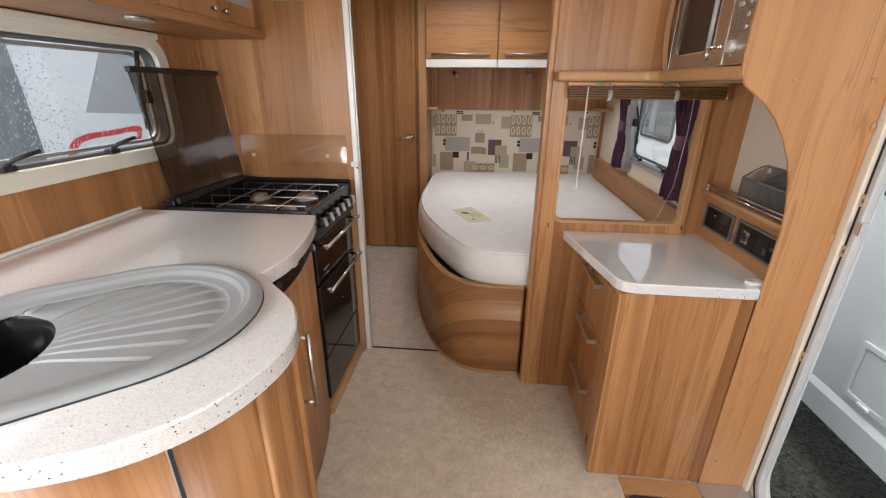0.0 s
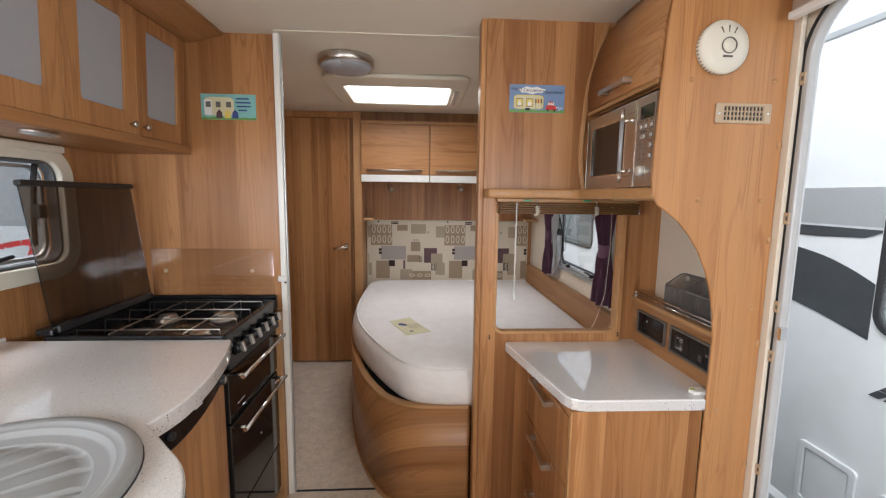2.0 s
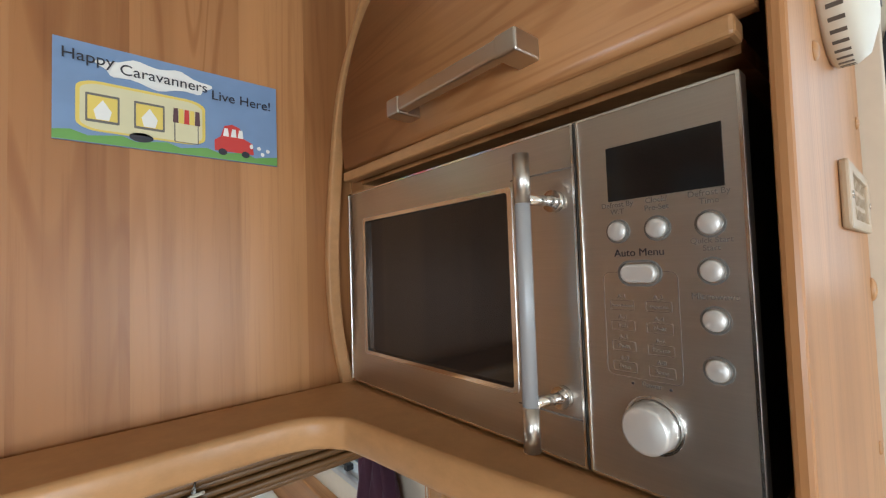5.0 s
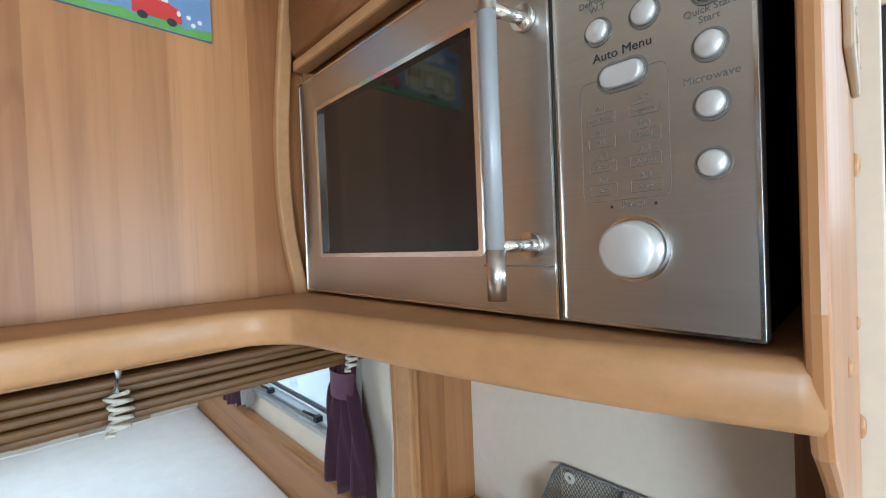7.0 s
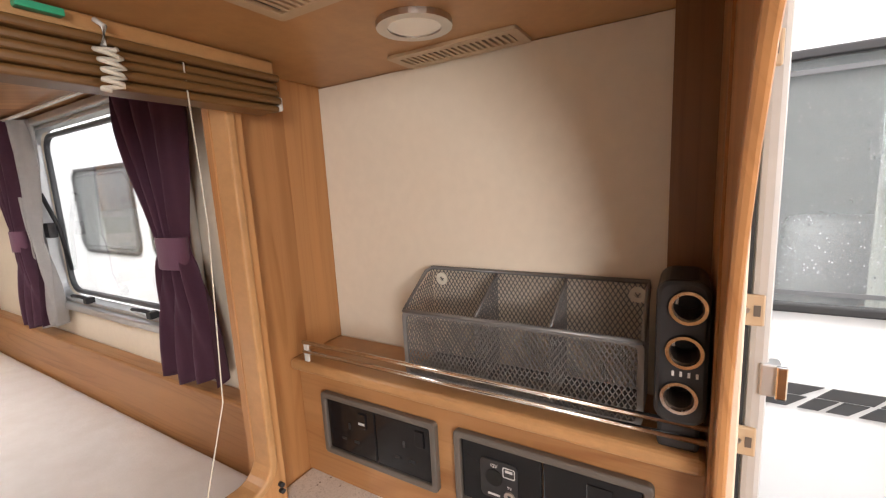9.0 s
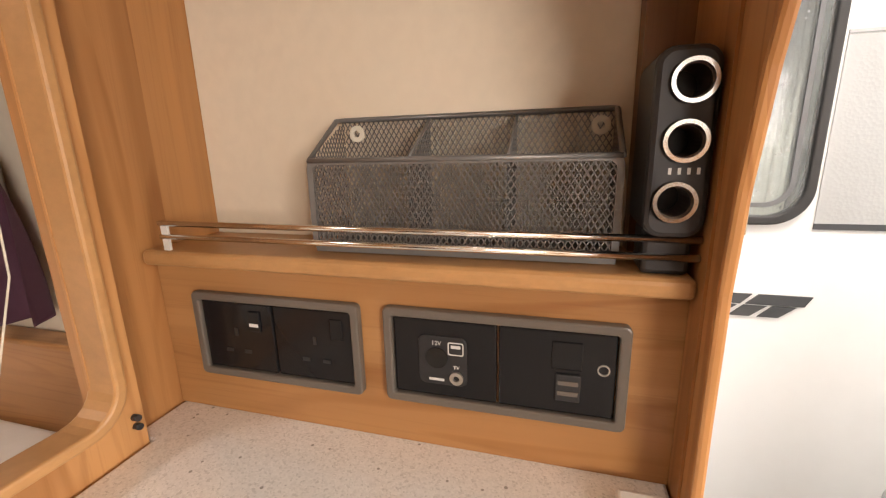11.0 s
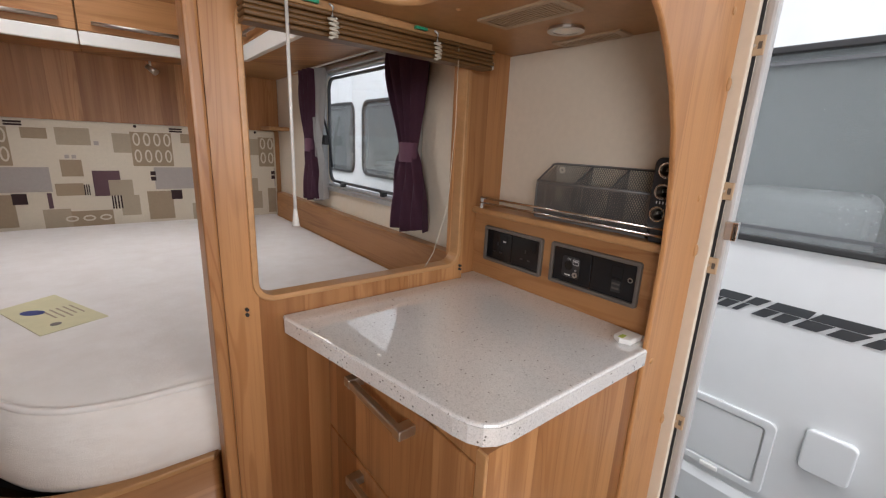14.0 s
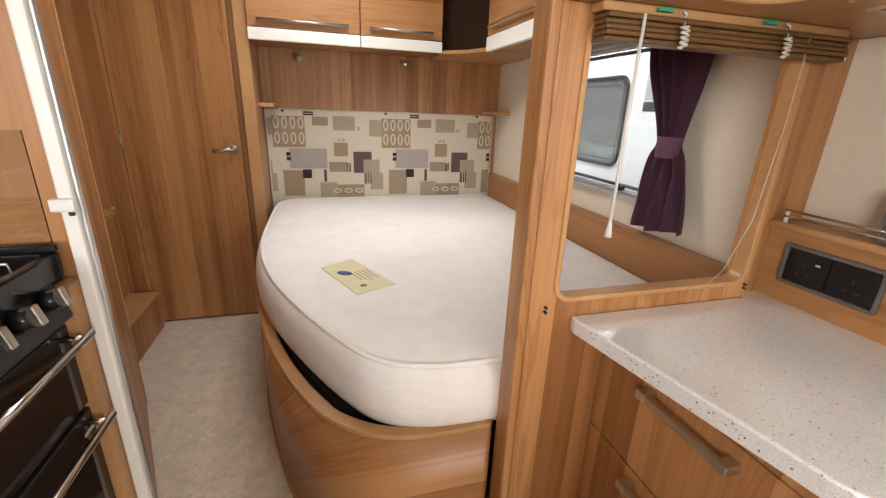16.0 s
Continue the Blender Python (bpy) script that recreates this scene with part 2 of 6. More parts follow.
def glass(name, color, rough=0.0):
    m = material(name, color, rough)
    p = principled(m)
    p.inputs["Transmission Weight"].default_value = 1.0
    p.inputs["IOR"].default_value = 1.45
    return m


PANE = glass("acrylic_pane", (0.95, 0.97, 0.98), 0.025)
SMOKE = glass("smoked_glass", (0.28, 0.24, 0.205))
TINT = glass("tinted_splash_glass", (0.58, 0.55, 0.51))
CLEAR = material("milky_clear_acrylic", (0.62, 0.61, 0.58), 0.12)
FROST = material("frosted_grey_glass", (0.36, 0.37, 0.40), 0.35)
speckle(FROST, (0.37, 0.38, 0.41), 0.08, 500)
RAINY = glass("rain_spotted_acrylic", (0.93, 0.95, 0.96))
rv = node(RAINY, "ShaderNodeTexVoronoi", Scale=85.0)
link(RAINY, coords(RAINY, (1, 1, 0.8)), rv.inputs["Vector"])
drops = ramp(RAINY, rv.outputs["Distance"], ((0.0, (1, 1, 1)), (0.22, (0, 0, 0))))
add_bump(RAINY, drops, 0.4, 0.002)

MATTRESS = material("white_quilted_ticking", (0.72, 0.685, 0.65), 0.85, spec=0.2)
mv = node(MATTRESS, "ShaderNodeTexNoise", Scale=14.0, Detail=5.0, Roughness=0.6)
link(MATTRESS, coords(MATTRESS, (1, 1, 2)), mv.inputs["Vector"])
mw = node(MATTRESS, "ShaderNodeTexNoise", Scale=700.0, Detail=2.0)
link(MATTRESS, coords(MATTRESS, (1, 1, 1)), mw.inputs["Vector"])
link(MATTRESS, ramp(MATTRESS, mv.outputs["Fac"], ((0.3, (0.76, 0.725, 0.685)), (0.7, (0.82, 0.795, 0.765)))), principled(MATTRESS).inputs["Base Color"])
ms = MATTRESS.node_tree.nodes.new("ShaderNodeMath")
ms.operation = "MULTIPLY_ADD"
link(MATTRESS, mv.outputs["Fac"], ms.inputs[0])
ms.inputs[1].default_value = 4.0
link(MATTRESS, mw.outputs["Fac"], ms.inputs[2])
add_bump(MATTRESS, ms.outputs[0], 0.35, 0.004)


def cloth(name, base, scale=900.0):
    m = material(name, base, 0.9, spec=0.15)
    f = speckle(m, base, 0.22, scale)
    add_bump(m, f, 0.4, 0.001)
    principled(m).inputs["Sheen Weight"].default_value = 0.15
    return m


PURPLE = cloth("plum_curtain_cloth", (0.165, 0.076, 0.118))
LINING = cloth("white_curtain_lining", (0.72, 0.70, 0.68))
FABRIC = cloth("cream_print_fabric", (0.68, 0.60, 0.475))
F_TAN = cloth("tan_print", (0.36, 0.275, 0.185))
F_TAUPE = cloth("taupe_print", (0.42, 0.345, 0.25))
F_GREY = cloth("warm_grey_print", (0.42, 0.375, 0.345))
F_PLUM = cloth("plum_print", (0.145, 0.085, 0.095))
F_DARK = cloth("dark_brown_print", (0.05, 0.03, 0.03))
BODY = material("white_gelcoat_panel", (0.68, 0.70, 0.705), 0.25, coat=0.3)
speckle(BODY, (0.69, 0.71, 0.715), 0.06, 8)
SILVER = material("silver_embossed_panel", (0.40, 0.415, 0.42), 0.32, 0.3)
sv = node(SILVER, "ShaderNodeTexVoronoi", Scale=120.0)
link(SILVER, coords(SILVER, (1, 1, 1)), sv.inputs["Vector"])
add_bump(SILVER, sv.outputs["Distance"], 0.18, 0.002)
DECAL_GREY = material("silver_grey_decal", (0.33, 0.34, 0.35), 0.35)
speckle(DECAL_GREY, (0.36, 0.37, 0.375), 0.15, 6)
DECAL_DARK = material("dark_grey_decal", (0.045, 0.05, 0.055), 0.3)
speckle(DECAL_DARK, (0.055, 0.06, 0.065), 0.2, 10)
RED = material("red_decal", (0.55, 0.03, 0.03), 0.35)
ORANGE = material("orange_reflector", (0.80, 0.17, 0.01), 0.2)
TINTED_WIN = material("grey_tinted_caravan_window", (0.16, 0.18, 0.19), 0.1, coat=0.3)
tv = node(TINTED_WIN, "ShaderNodeTexVoronoi", Scale=70.0)
link(TINTED_WIN, coords(TINTED_WIN, (1, 1, 1)), tv.inputs["Vector"])
add_bump(TINTED_WIN, ramp(TINTED_WIN, tv.outputs["Distance"], ((0.0, (1, 1, 1)), (0.25, (0, 0, 0)))), 0.6, 0.003)
WET_TINT = material("wet_tinted_acrylic", (0.62, 0.66, 0.67), 0.03)
principled(WET_TINT).inputs["Transmission Weight"].default_value = 0.88
principled(WET_TINT).inputs["IOR"].default_value = 1.18
wv_ = node(WET_TINT, "ShaderNodeTexVoronoi", Scale=60.0)
link(WET_TINT, coords(WET_TINT, (1, 1, 0.85)), wv_.inputs["Vector"])
wb_ = WET_TINT.node_tree.nodes.new("ShaderNodeRGBToBW")
link(WET_TINT, wv_.outputs["Color"], wb_.inputs[0])
wet = mix(WET_TINT, ramp(WET_TINT, wv_.outputs["Distance"], ((0.0, (1, 1, 1)), (0.26, (0, 0, 0)))), ramp(WET_TINT, wb_.outputs[0], ((0.45, (0, 0, 0)), (0.6, (1, 1, 1)))), 1.0, "MULTIPLY")
add_bump(WET_TINT, wet, 1.0, 0.006)
DROP = material("clear_water_drop", (0.92, 0.94, 0.95), 0.05)
principled(DROP).inputs["Transmission Weight"].default_value = 0.55
PALE_DRAPE = cloth("pale_grey_green_drape", (0.52, 0.54, 0.48))
SEAT_GREY = cloth("pale_grey_seat_cloth", (0.45, 0.45, 0.44))
GRAVEL = material("wet_gravel", (0.07, 0.075, 0.05), 0.45)
gv = node(GRAVEL, "ShaderNodeTexVoronoi", Scale=60.0)
link(GRAVEL, coords(GRAVEL, (1, 1, 1)), gv.inputs["Vector"])
gb = GRAVEL.node_tree.nodes.new("ShaderNodeRGBToBW")
link(GRAVEL, gv.outputs["Color"], gb.inputs[0])
link(GRAVEL, ramp(GRAVEL, gb.outputs[0], ((0.2, (0.03, 0.035, 0.02)), (0.8, (0.14, 0.14, 0.09)))), principled(GRAVEL).inputs["Base Color"])
add_bump(GRAVEL, gv.outputs["Distance"], 1.0, 0.02)
PAPER_Y = material("pale_yellow_card", (0.66, 0.62, 0.38), 0.7)
speckle(PAPER_Y, (0.67, 0.63, 0.40), 0.08, 30)
BLUE_SKY = material("blue_sign_print", (0.17, 0.27, 0.46), 0.4)
speckle(BLUE_SKY, (0.19, 0.29, 0.48), 0.12, 40)
TEAL_SKY = material("turquoise_sign_print", (0.22, 0.50, 0.47), 0.4)
speckle(TEAL_SKY, (0.24, 0.52, 0.49), 0.12, 40)
YELLOW = material("yellow_sign_print", (0.70, 0.55, 0.12), 0.4)
GREEN = material("green_sign_print", (0.14, 0.32, 0.07), 0.4)
GREEN_CLIP = material("green_plastic_clip", (0.02, 0.30, 0.16), 0.4)
SIGN_RED = material("red_sign_print", (0.50, 0.035, 0.03), 0.4)
SIGN_WHITE = material("white_sign_print", (0.75, 0.75, 0.72), 0.4)
INK = material("dark_ink", (0.02, 0.02, 0.03), 0.5)
INK_SOFT = material("grey_ink", (0.14, 0.13, 0.12), 0.5)
INK_WHITE = material("white_ink", (0.62, 0.62, 0.6), 0.5)
NAVY = material("navy_ink", (0.04, 0.06, 0.22), 0.5)
LIME = material("lime_sticker", (0.42, 0.50, 0.08), 0.5)
DISPLAY = material("black_display", (0.008, 0.008, 0.008), 0.12)
CORD = cloth("cream_cord", (0.62, 0.57, 0.47))
# cabinet lining with the locker's inner shade put into its colour
RECESS_SHADE = material("recess_shade_lining", (0.10, 0.055, 0.03), 0.6)


# ---- mesh helpers ----
def bx(x0, x1, y0, y1, z0, z1, bev=0.0, seg=2):
    bm = bmesh.new()
    bmesh.ops.create_cube(bm, size=1, matrix=Matrix.Translation(((x0 + x1) / 2, (y0 + y1) / 2, (z0 + z1) / 2)) @ Matrix.Diagonal((x1 - x0, y1 - y0, z1 - z0, 1)))
    if bev:
        bmesh.ops.bevel(bm, geom=bm.edges[:], offset=bev, segments=seg, affect="EDGES", profile=0.5)
    return bm


def at_axis(axis, u, v, w):
    """A point of a plan drawn across an axis: x: (y, z), y: (x, z), z: (x, y)."""
    return {"x": (w, u, v), "y": (u, w, v), "z": (u, v, w)}[axis]


def plate(outer, holes, axis, a, b, bev=0.0):
    """A sheet with holes, drawn as loops across an axis and drawn out from a to b along it."""
    bm = bmesh.new()
    edges = []
    for loop in (outer, *holes):
        vs = [bm.verts.new(at_axis(axis, u, v, a)) for u, v in loop]
        edges += [bm.edges.new((vs[i], vs[(i + 1) % len(vs)])) for i in range(len(vs))]
    if holes:
        bmesh.ops.triangle_fill(bm, edges=edges, use_beauty=True, use_dissolve=False)
    else:
        bm.faces.new(list(bm.verts))
    faces = bm.faces[:]
    out = bmesh.ops.extrude_face_region(bm, geom=faces)
    d = Vector(at_axis(axis, 0, 0, b - a))
    bmesh.ops.translate(bm, verts=[e for e in out["geom"] if isinstance(e, bmesh.types.BMVert)], vec=d)
    bmesh.ops.recalc_face_normals(bm, faces=bm.faces[:])
    if bev:
        sharp = [e for e in bm.edges if len(e.link_faces) == 2 and e.calc_face_angle(0) > 1.2 and abs((e.verts[0].co - e.verts[1].co).normalized().dot(d.normalized())) < 0.5]
        bmesh.ops.bevel(bm, geom=sharp, offset=bev, segments=2, affect="EDGES", profile=0.5)
    return bm


def rrect(u0, u1, v0, v1, r, n=6):
    pts = []
    for cu, cv, a0 in ((u1 - r, v1 - r, 0), (u0 + r, v1 - r, 90), (u0 + r, v0 + r, 180), (u1 - r, v0 + r, 270)):
        for i in range(n + 1):
            a = radians(a0 + 90 * i / n)
            pts.append((cu + r * math.cos(a), cv + r * math.sin(a)))
    return pts


def circle(u, v, r, n=24, ru=None):
    return [(u + (ru or r) * math.cos(2 * math.pi * i / n), v + r * math.sin(2 * math.pi * i / n)) for i in range(n)]


def rod(p, q, r, n=12, r2=None):
    p, q = Vector(p), Vector(q)
    bm = bmesh.new()
    m = Matrix.Translation((p + q) / 2) @ (q - p).to_track_quat("Z", "Y").to_matrix().to_4x4()
    bmesh.ops.create_cone(bm, cap_ends=True, segments=n, radius1=r, radius2=r if r2 is None else r2, depth=(q - p).length, matrix=m)
    for f in bm.faces:
        f.smooth = len(f.verts) == 4
    return bm


def ball(c, r, sx=1, sy=1, sz=1, u=16, v=10):
    bm = bmesh.new()
    bmesh.ops.create_uvsphere(bm, u_segments=u, v_segments=v, radius=r, matrix=Matrix.Translation(c) @ Matrix.Diagonal((sx, sy, sz, 1)))
    for f in bm.faces:
        f.smooth = True
    return bm


def tube(points, r, n=8):
    """A round bar along a line of points."""
    pts = [Vector(p) for p in points]
    bm = bmesh.new()
    rings = []
    up = Vector((0.13, 0.27, 0.95)).normalized()
    for i, p in enumerate(pts):
        d = (pts[min(i + 1, len(pts) - 1)] - pts[max(i - 1, 0)]).normalized()
        s = d.cross(up).normalized()
        t = d.cross(s)
        rings.append([bm.verts.new(p + r * (math.cos(2 * math.pi * k / n) * s + math.sin(2 * math.pi * k / n) * t)) for k in range(n)])
    for a, b in zip(rings, rings[1:]):
        for k in range(n):
            f = bm.faces.new((a[k], a[(k + 1) % n], b[(k + 1) % n], b[k]))
            f.smooth = True
    bm.faces.new(rings[0])
    bm.faces.new(rings[-1][::-1])
    bmesh.ops.recalc_face_normals(bm, faces=bm.faces[:])
    return bm


def ring(c, axis, r_in, r_out, a, b, n=28):
    return plate(circle(*c, r_out, n), [circle(*c, r_in, n)], axis, a, b)


def lathe(c, axis, profile, n=32):
    """Turned about an axis through c: (radius, height) pairs."""
    bm = bmesh.new()
    rings = []
    for r, h in profile:
        rings.append([bm.verts.new(Vector(at_axis(axis, c[0] + r * math.cos(2 * math.pi * k / n), c[1] + r * math.sin(2 * math.pi * k / n), h))) for k in range(n)])
    for a, b in zip(rings, rings[1:]):
        for k in range(n):
            f = bm.faces.new((a[k], a[(k + 1) % n], b[(k + 1) % n], b[k]))
            f.smooth = True
    bm.faces.new(rings[0])
    bm.faces.new(rings[-1][::-1])
    bmesh.ops.remove_doubles(bm, verts=bm.verts[:], dist=1e-5)
    bmesh.ops.recalc_face_normals(bm, faces=bm.faces[:])
    return bm


def joined(*bms):
    out = bmesh.new()
    for b in bms:
        me = bpy.data.meshes.new("tmp")
        b.to_mesh(me)
        out.from_mesh(me)
        bpy.data.meshes.remove(me)
        b.free()
    return out


def turned(bm, m):
    bmesh.ops.transform(bm, matrix=m, verts=bm.verts[:])
    return bm


def mesh_of(name, bm, mat):
    me = bpy.data.meshes.new(name)
    bm.to_mesh(me)
    bm.free()
    me.materials.append(mat)
    return me


def part(name, bm, mat, parent, label=""):
    ob = new(name, mesh_of(name, bm, mat))
    ob.parent = parent
    base = parent.matrix_basis.copy()
    if parent.parent:
        base = parent.parent.matrix_basis @ parent.matrix_parent_inverse @ base
    ob.matrix_parent_inverse = base.inverted()
    if label:
        ob["label"] = label
    return ob


def thing(name, at, label, category, group=""):
    ob = new(name)
    ob.empty_display_size = 0.05
    ob.location = at
    ob.matrix_basis = Matrix.Translation(at)
    return tagged(ob, label, category, group)


def solid(name, bm, mat, label, category, group=""):
    """A thing of one mesh."""
    return tagged(new(name, mesh_of(name, bm, mat)), label, category, group)


def structure(name, bm, mat, label, category="wall"):
    return tagged(new(name, mesh_of(name, bm, mat)), label, category, kind="structure")


def no_shadow(ob):
    ob.visible_shadow = False
    return ob


def bar_handle(y0, y1, x, z, parent, drop=0.028):
    """A square bar handle along y on a front that faces -x."""
    h = part("handle", bx(x - drop, x - drop + 0.013, y0, y1, z - 0.008, z + 0.008, 0.0025), SATIN, parent, "satin nickel bar handle")
    for y in (y0 + 0.010, y1 - 0.010):
        part("handle_post", bx(x - drop - 0.001, x + 0.001, y - 0.011, y + 0.011, z - 0.010, z + 0.009, 0.002), SATIN, h)
    return h


def lettering(name, words, m, size, mat, parent, depth=0.0004, align="CENTER"):
    cu = bpy.data.curves.new("tmp_text", "FONT")
    cu.body, cu.size, cu.extrude, cu.align_x = words, size, depth, align
    ob = bpy.data.objects.new("tmp_text", cu)
    scene.collection.objects.link(ob)
    dg = bpy.context.evaluated_depsgraph_get()
    dg.update()
    me = bpy.data.meshes.new_from_object(ob.evaluated_get(dg))
    bpy.data.objects.remove(ob)
    bpy.data.curves.remove(cu)
    me.transform(m)
    me.materials.clear()
    me.materials.append(mat)
    bm = bmesh.new()
    bm.from_mesh(me)
    bpy.data.meshes.remove(me)
    return part(name, bm, mat, parent)


# text planes: facing -y (reads along +x), facing -x (reads along -y)
def face_y(x, y, z):
    return Matrix(((1, 0, 0, x), (0, 0, -1, y), (0, 1, 0, z), (0, 0, 0, 1)))


def face_x(x, y, z):
    return Matrix(((0, 0, -1, x), (-1, 0, 0, y), (0, 1, 0, z), (0, 0, 0, 1)))

# ---- the place ----
LX, RX = -1.30, 1.095          # inner faces of the side walls
YB, YF = 3.86, -2.2            # inner faces of the rear and front walls
ZC = 2.13
WT = 0.045

tagged(new("ground", mesh_of("ground", bx(-60, 60, -60, 60, -0.62, -0.5), GRAVEL)), "wet dark gravel and grass under the caravans", "ground", kind="structure")
structure("floor", bx(LX - WT, RX + WT, YF - WT, YB + WT, -0.06, -0.012), WOOD_DARK, "plywood floor of the caravan", "floor")
structure("carpet_kitchen", bx(LX, 0.62, YF, 1.935, -0.012, 0.0, 0.003), CARPET, "beige cut-pile carpet in the kitchen aisle", "carpet")
structure("carpet_kitchen_side", bx(0.622, 1.02, 1.182, 1.70, -0.012, 0.0), CARPET, "beige cut-pile carpet beneath the drawers", "carpet")
structure("carpet_bedroom", bx(LX, RX, 1.942, YB, -0.012, 0.001, 0.003), CARPET_BED, "beige bedroom carpet with a seam at the doorway", "carpet")
structure("carpet_seam", bx(-0.6, 0.0, 1.933, 1.944, -0.012, 0.0035, 0.0015), RUBBER, "thin dark seam strip between two carpets", "trim")

# side walls, with their openings; each has one unseen opening added for a lamp
KW = (0.47, 1.65, 1.188, 1.555)
structure("wall_west", plate([(YF, -0.05), (YB, -0.05), (YB, ZC), (YF, ZC)], [rrect(*KW, 0.06), rrect(-0.98, 0.08, 1.05, 1.72, 0.06)], "x", LX - WT, LX), WOOD_V, "wood-foil side wall with the kitchen window")
BW = (2.2, 3.13, 0.955, 1.53)
DOOR = (0.453, 1.169, -0.045, 1.997)
structure("wall_east", plate([(YF, -0.05), (YB, -0.05), (YB, ZC), (YF, ZC)], [rrect(*BW, 0.07), rrect(*DOOR, 0.166, 10), rrect(-1.75, -0.55, 1.05, 1.72, 0.06)], "x", RX, RX + WT), CREAM, "cream side wall with bedroom window and entrance doorway")
structure("outer_skin_west", plate([(YF, -0.2), (YB, -0.2), (YB, ZC), (YF, ZC)], [rrect(*KW, 0.06), rrect(-0.98, 0.08, 1.05, 1.72, 0.06)], "x", LX - WT - 0.006, LX - WT - 0.001), BODY, "white outer skin of the caravan side")
structure("outer_skin_east", plate([(YF, -0.2), (YB, -0.2), (YB, ZC), (YF, ZC)], [rrect(*BW, 0.07), rrect(*DOOR, 0.166, 10), rrect(-1.75, -0.55, 1.05, 1.72, 0.06)], "x", RX + WT + 0.001, RX + WT + 0.006), BODY, "white outer skin of the caravan side")
structure("wall_rear", bx(LX - WT, RX + WT, YB, YB + WT, -0.05, ZC), WOOD_V, "wood-foil rear wall behind the bed")
structure("wall_front", plate([(LX - WT, -0.05), (RX + WT, -0.05), (RX + WT, ZC), (LX - WT, ZC)], [rrect(-1.0, 0.8, 1.1, 1.8, 0.08)], "y", YF - WT, YF), CREAM, "plain cream front wall with a wide window opening")
ROOF = (-0.42, 0.23, 2.66, 3.12)
structure("ceiling", plate([(LX - WT, YF - WT), (RX + WT, YF - WT), (RX + WT, YB + WT), (LX - WT, YB + WT)], [rrect(*ROOF, 0.03)], "z", ZC, ZC + 0.05), CEIL, "cream ceiling board with a rooflight opening", "ceiling")
structure("ceiling_joint", bx(-0.575, 0.30, 1.888, 1.902, ZC - 0.005, ZC - 0.0005, 0.002), CEIL, "cream joint strip across the ceiling", "trim")

# partition behind the cooker, the slanting wardrobe side, white edge post
structure("wall_partition", bx(LX, -0.588, 1.945, 1.97, 0.0, ZC), WOOD_V, "wood-foil partition behind the cooker")
dq = math.atan2(0.31, 0.79)
side = bx(-0.0125, 0.0125, 0, 0.85, 0.0, ZC)
structure("wall_wardrobe", turned(side, Matrix.Translation((-0.606, 1.972, 0)) @ Matrix.Rotation(dq, 4, "Z")), WOOD_V, "slanting wood-foil panel beside the bedroom aisle")
structure("wardrobe_edge", turned(bx(-0.017, 0.017, 0.85, 0.868, 0.0, ZC, 0.004), Matrix.Translation((-0.606, 1.972, 0)) @ Matrix.Rotation(dq, 4, "Z")), WOOD_EDGE, "pale rounded edging of the slanting panel", "trim")
structure("wall_washroom", bx(-1.22, -1.195, 2.7, 3.55, 0.0, ZC), WOOD_V, "wood-foil side of the recess by the washroom door")

post = thing("white_post", (-0.6, 1.94, 0), "white aluminium post at the bedroom doorway", "post")
part("post_profile", bx(-0.588, -0.562, 1.918, 1.9445, 0.0, ZC - 0.001, 0.005), WHITE_TRIM, post)
part("post_lip", bx(-0.562, -0.556, 1.93, 1.9445, 0.0, ZC - 0.001, 0.002), ALU, post)
part("clip", bx(-0.597, -0.557, 1.904, 1.918, 1.055, 1.08, 0.004), WHITE, post, "small white plastic catch")
part("clip_button", rod((-0.566, 1.911, 1.057), (-0.566, 1.911, 1.048), 0.005), BLACK_MATT, post)

# divider between kitchen and bed, with its serving opening
OPEN = (0.36, 0.885, 0.88, 1.42)
opening = rrect(OPEN[0], OPEN[1], OPEN[2], OPEN[3], 0.035)
structure("wall_divider", plate([(0.30, 0.0), (0.905, 0.0), (0.905, 1.447), (RX, 1.447), (RX, ZC), (0.30, ZC)], [opening], "y", 1.708, 1.735), WOOD_V, "wood-foil divider with a serving opening onto the bed")
structure("divider_return", bx(0.88, RX, 1.7355, 1.75, 0.0, 1.56), WOOD_V, "wood-foil return of the divider behind the nook", "panel")
structure("divider_post", bx(0.277, 0.3, 1.705, 1.772, 0.0, ZC, 0.006), WOOD_V, "rounded wooden post at the edge of the divider", "post")
structure("opening_lip", plate(rrect(OPEN[0] - 0.008, OPEN[1] + 0.008, OPEN[2] - 0.008, OPEN[3] + 0.008, 0.042), [rrect(OPEN[0] + 0.004, OPEN[1] - 0.004, OPEN[2] + 0.004, OPEN[3] - 0.004, 0.032)], "y", 1.702, 1.741, 0.003), WOOD_EDGE, "pale edging round the serving opening", "trim")

# curved end panel by the entrance
def end_outline():
    pts = [(1.076, 0.0), (1.076, ZC), (0.735, ZC), (0.728, 2.02), (0.717, 1.92), (0.707, 1.75), (0.702, 1.60), (0.701, 1.50)]
    pts += [(0.706, 1.455), (0.722, 1.428), (0.752, 1.407), (0.785, 1.382), (0.822, 1.342), (0.856, 1.292), (0.884, 1.235), (0.905, 1.17), (0.919, 1.10), (0.926, 1.03), (0.926, 0.93), (0.924, 0.84), (0.921, 0.4), (0.92, 0.0)]
    return pts


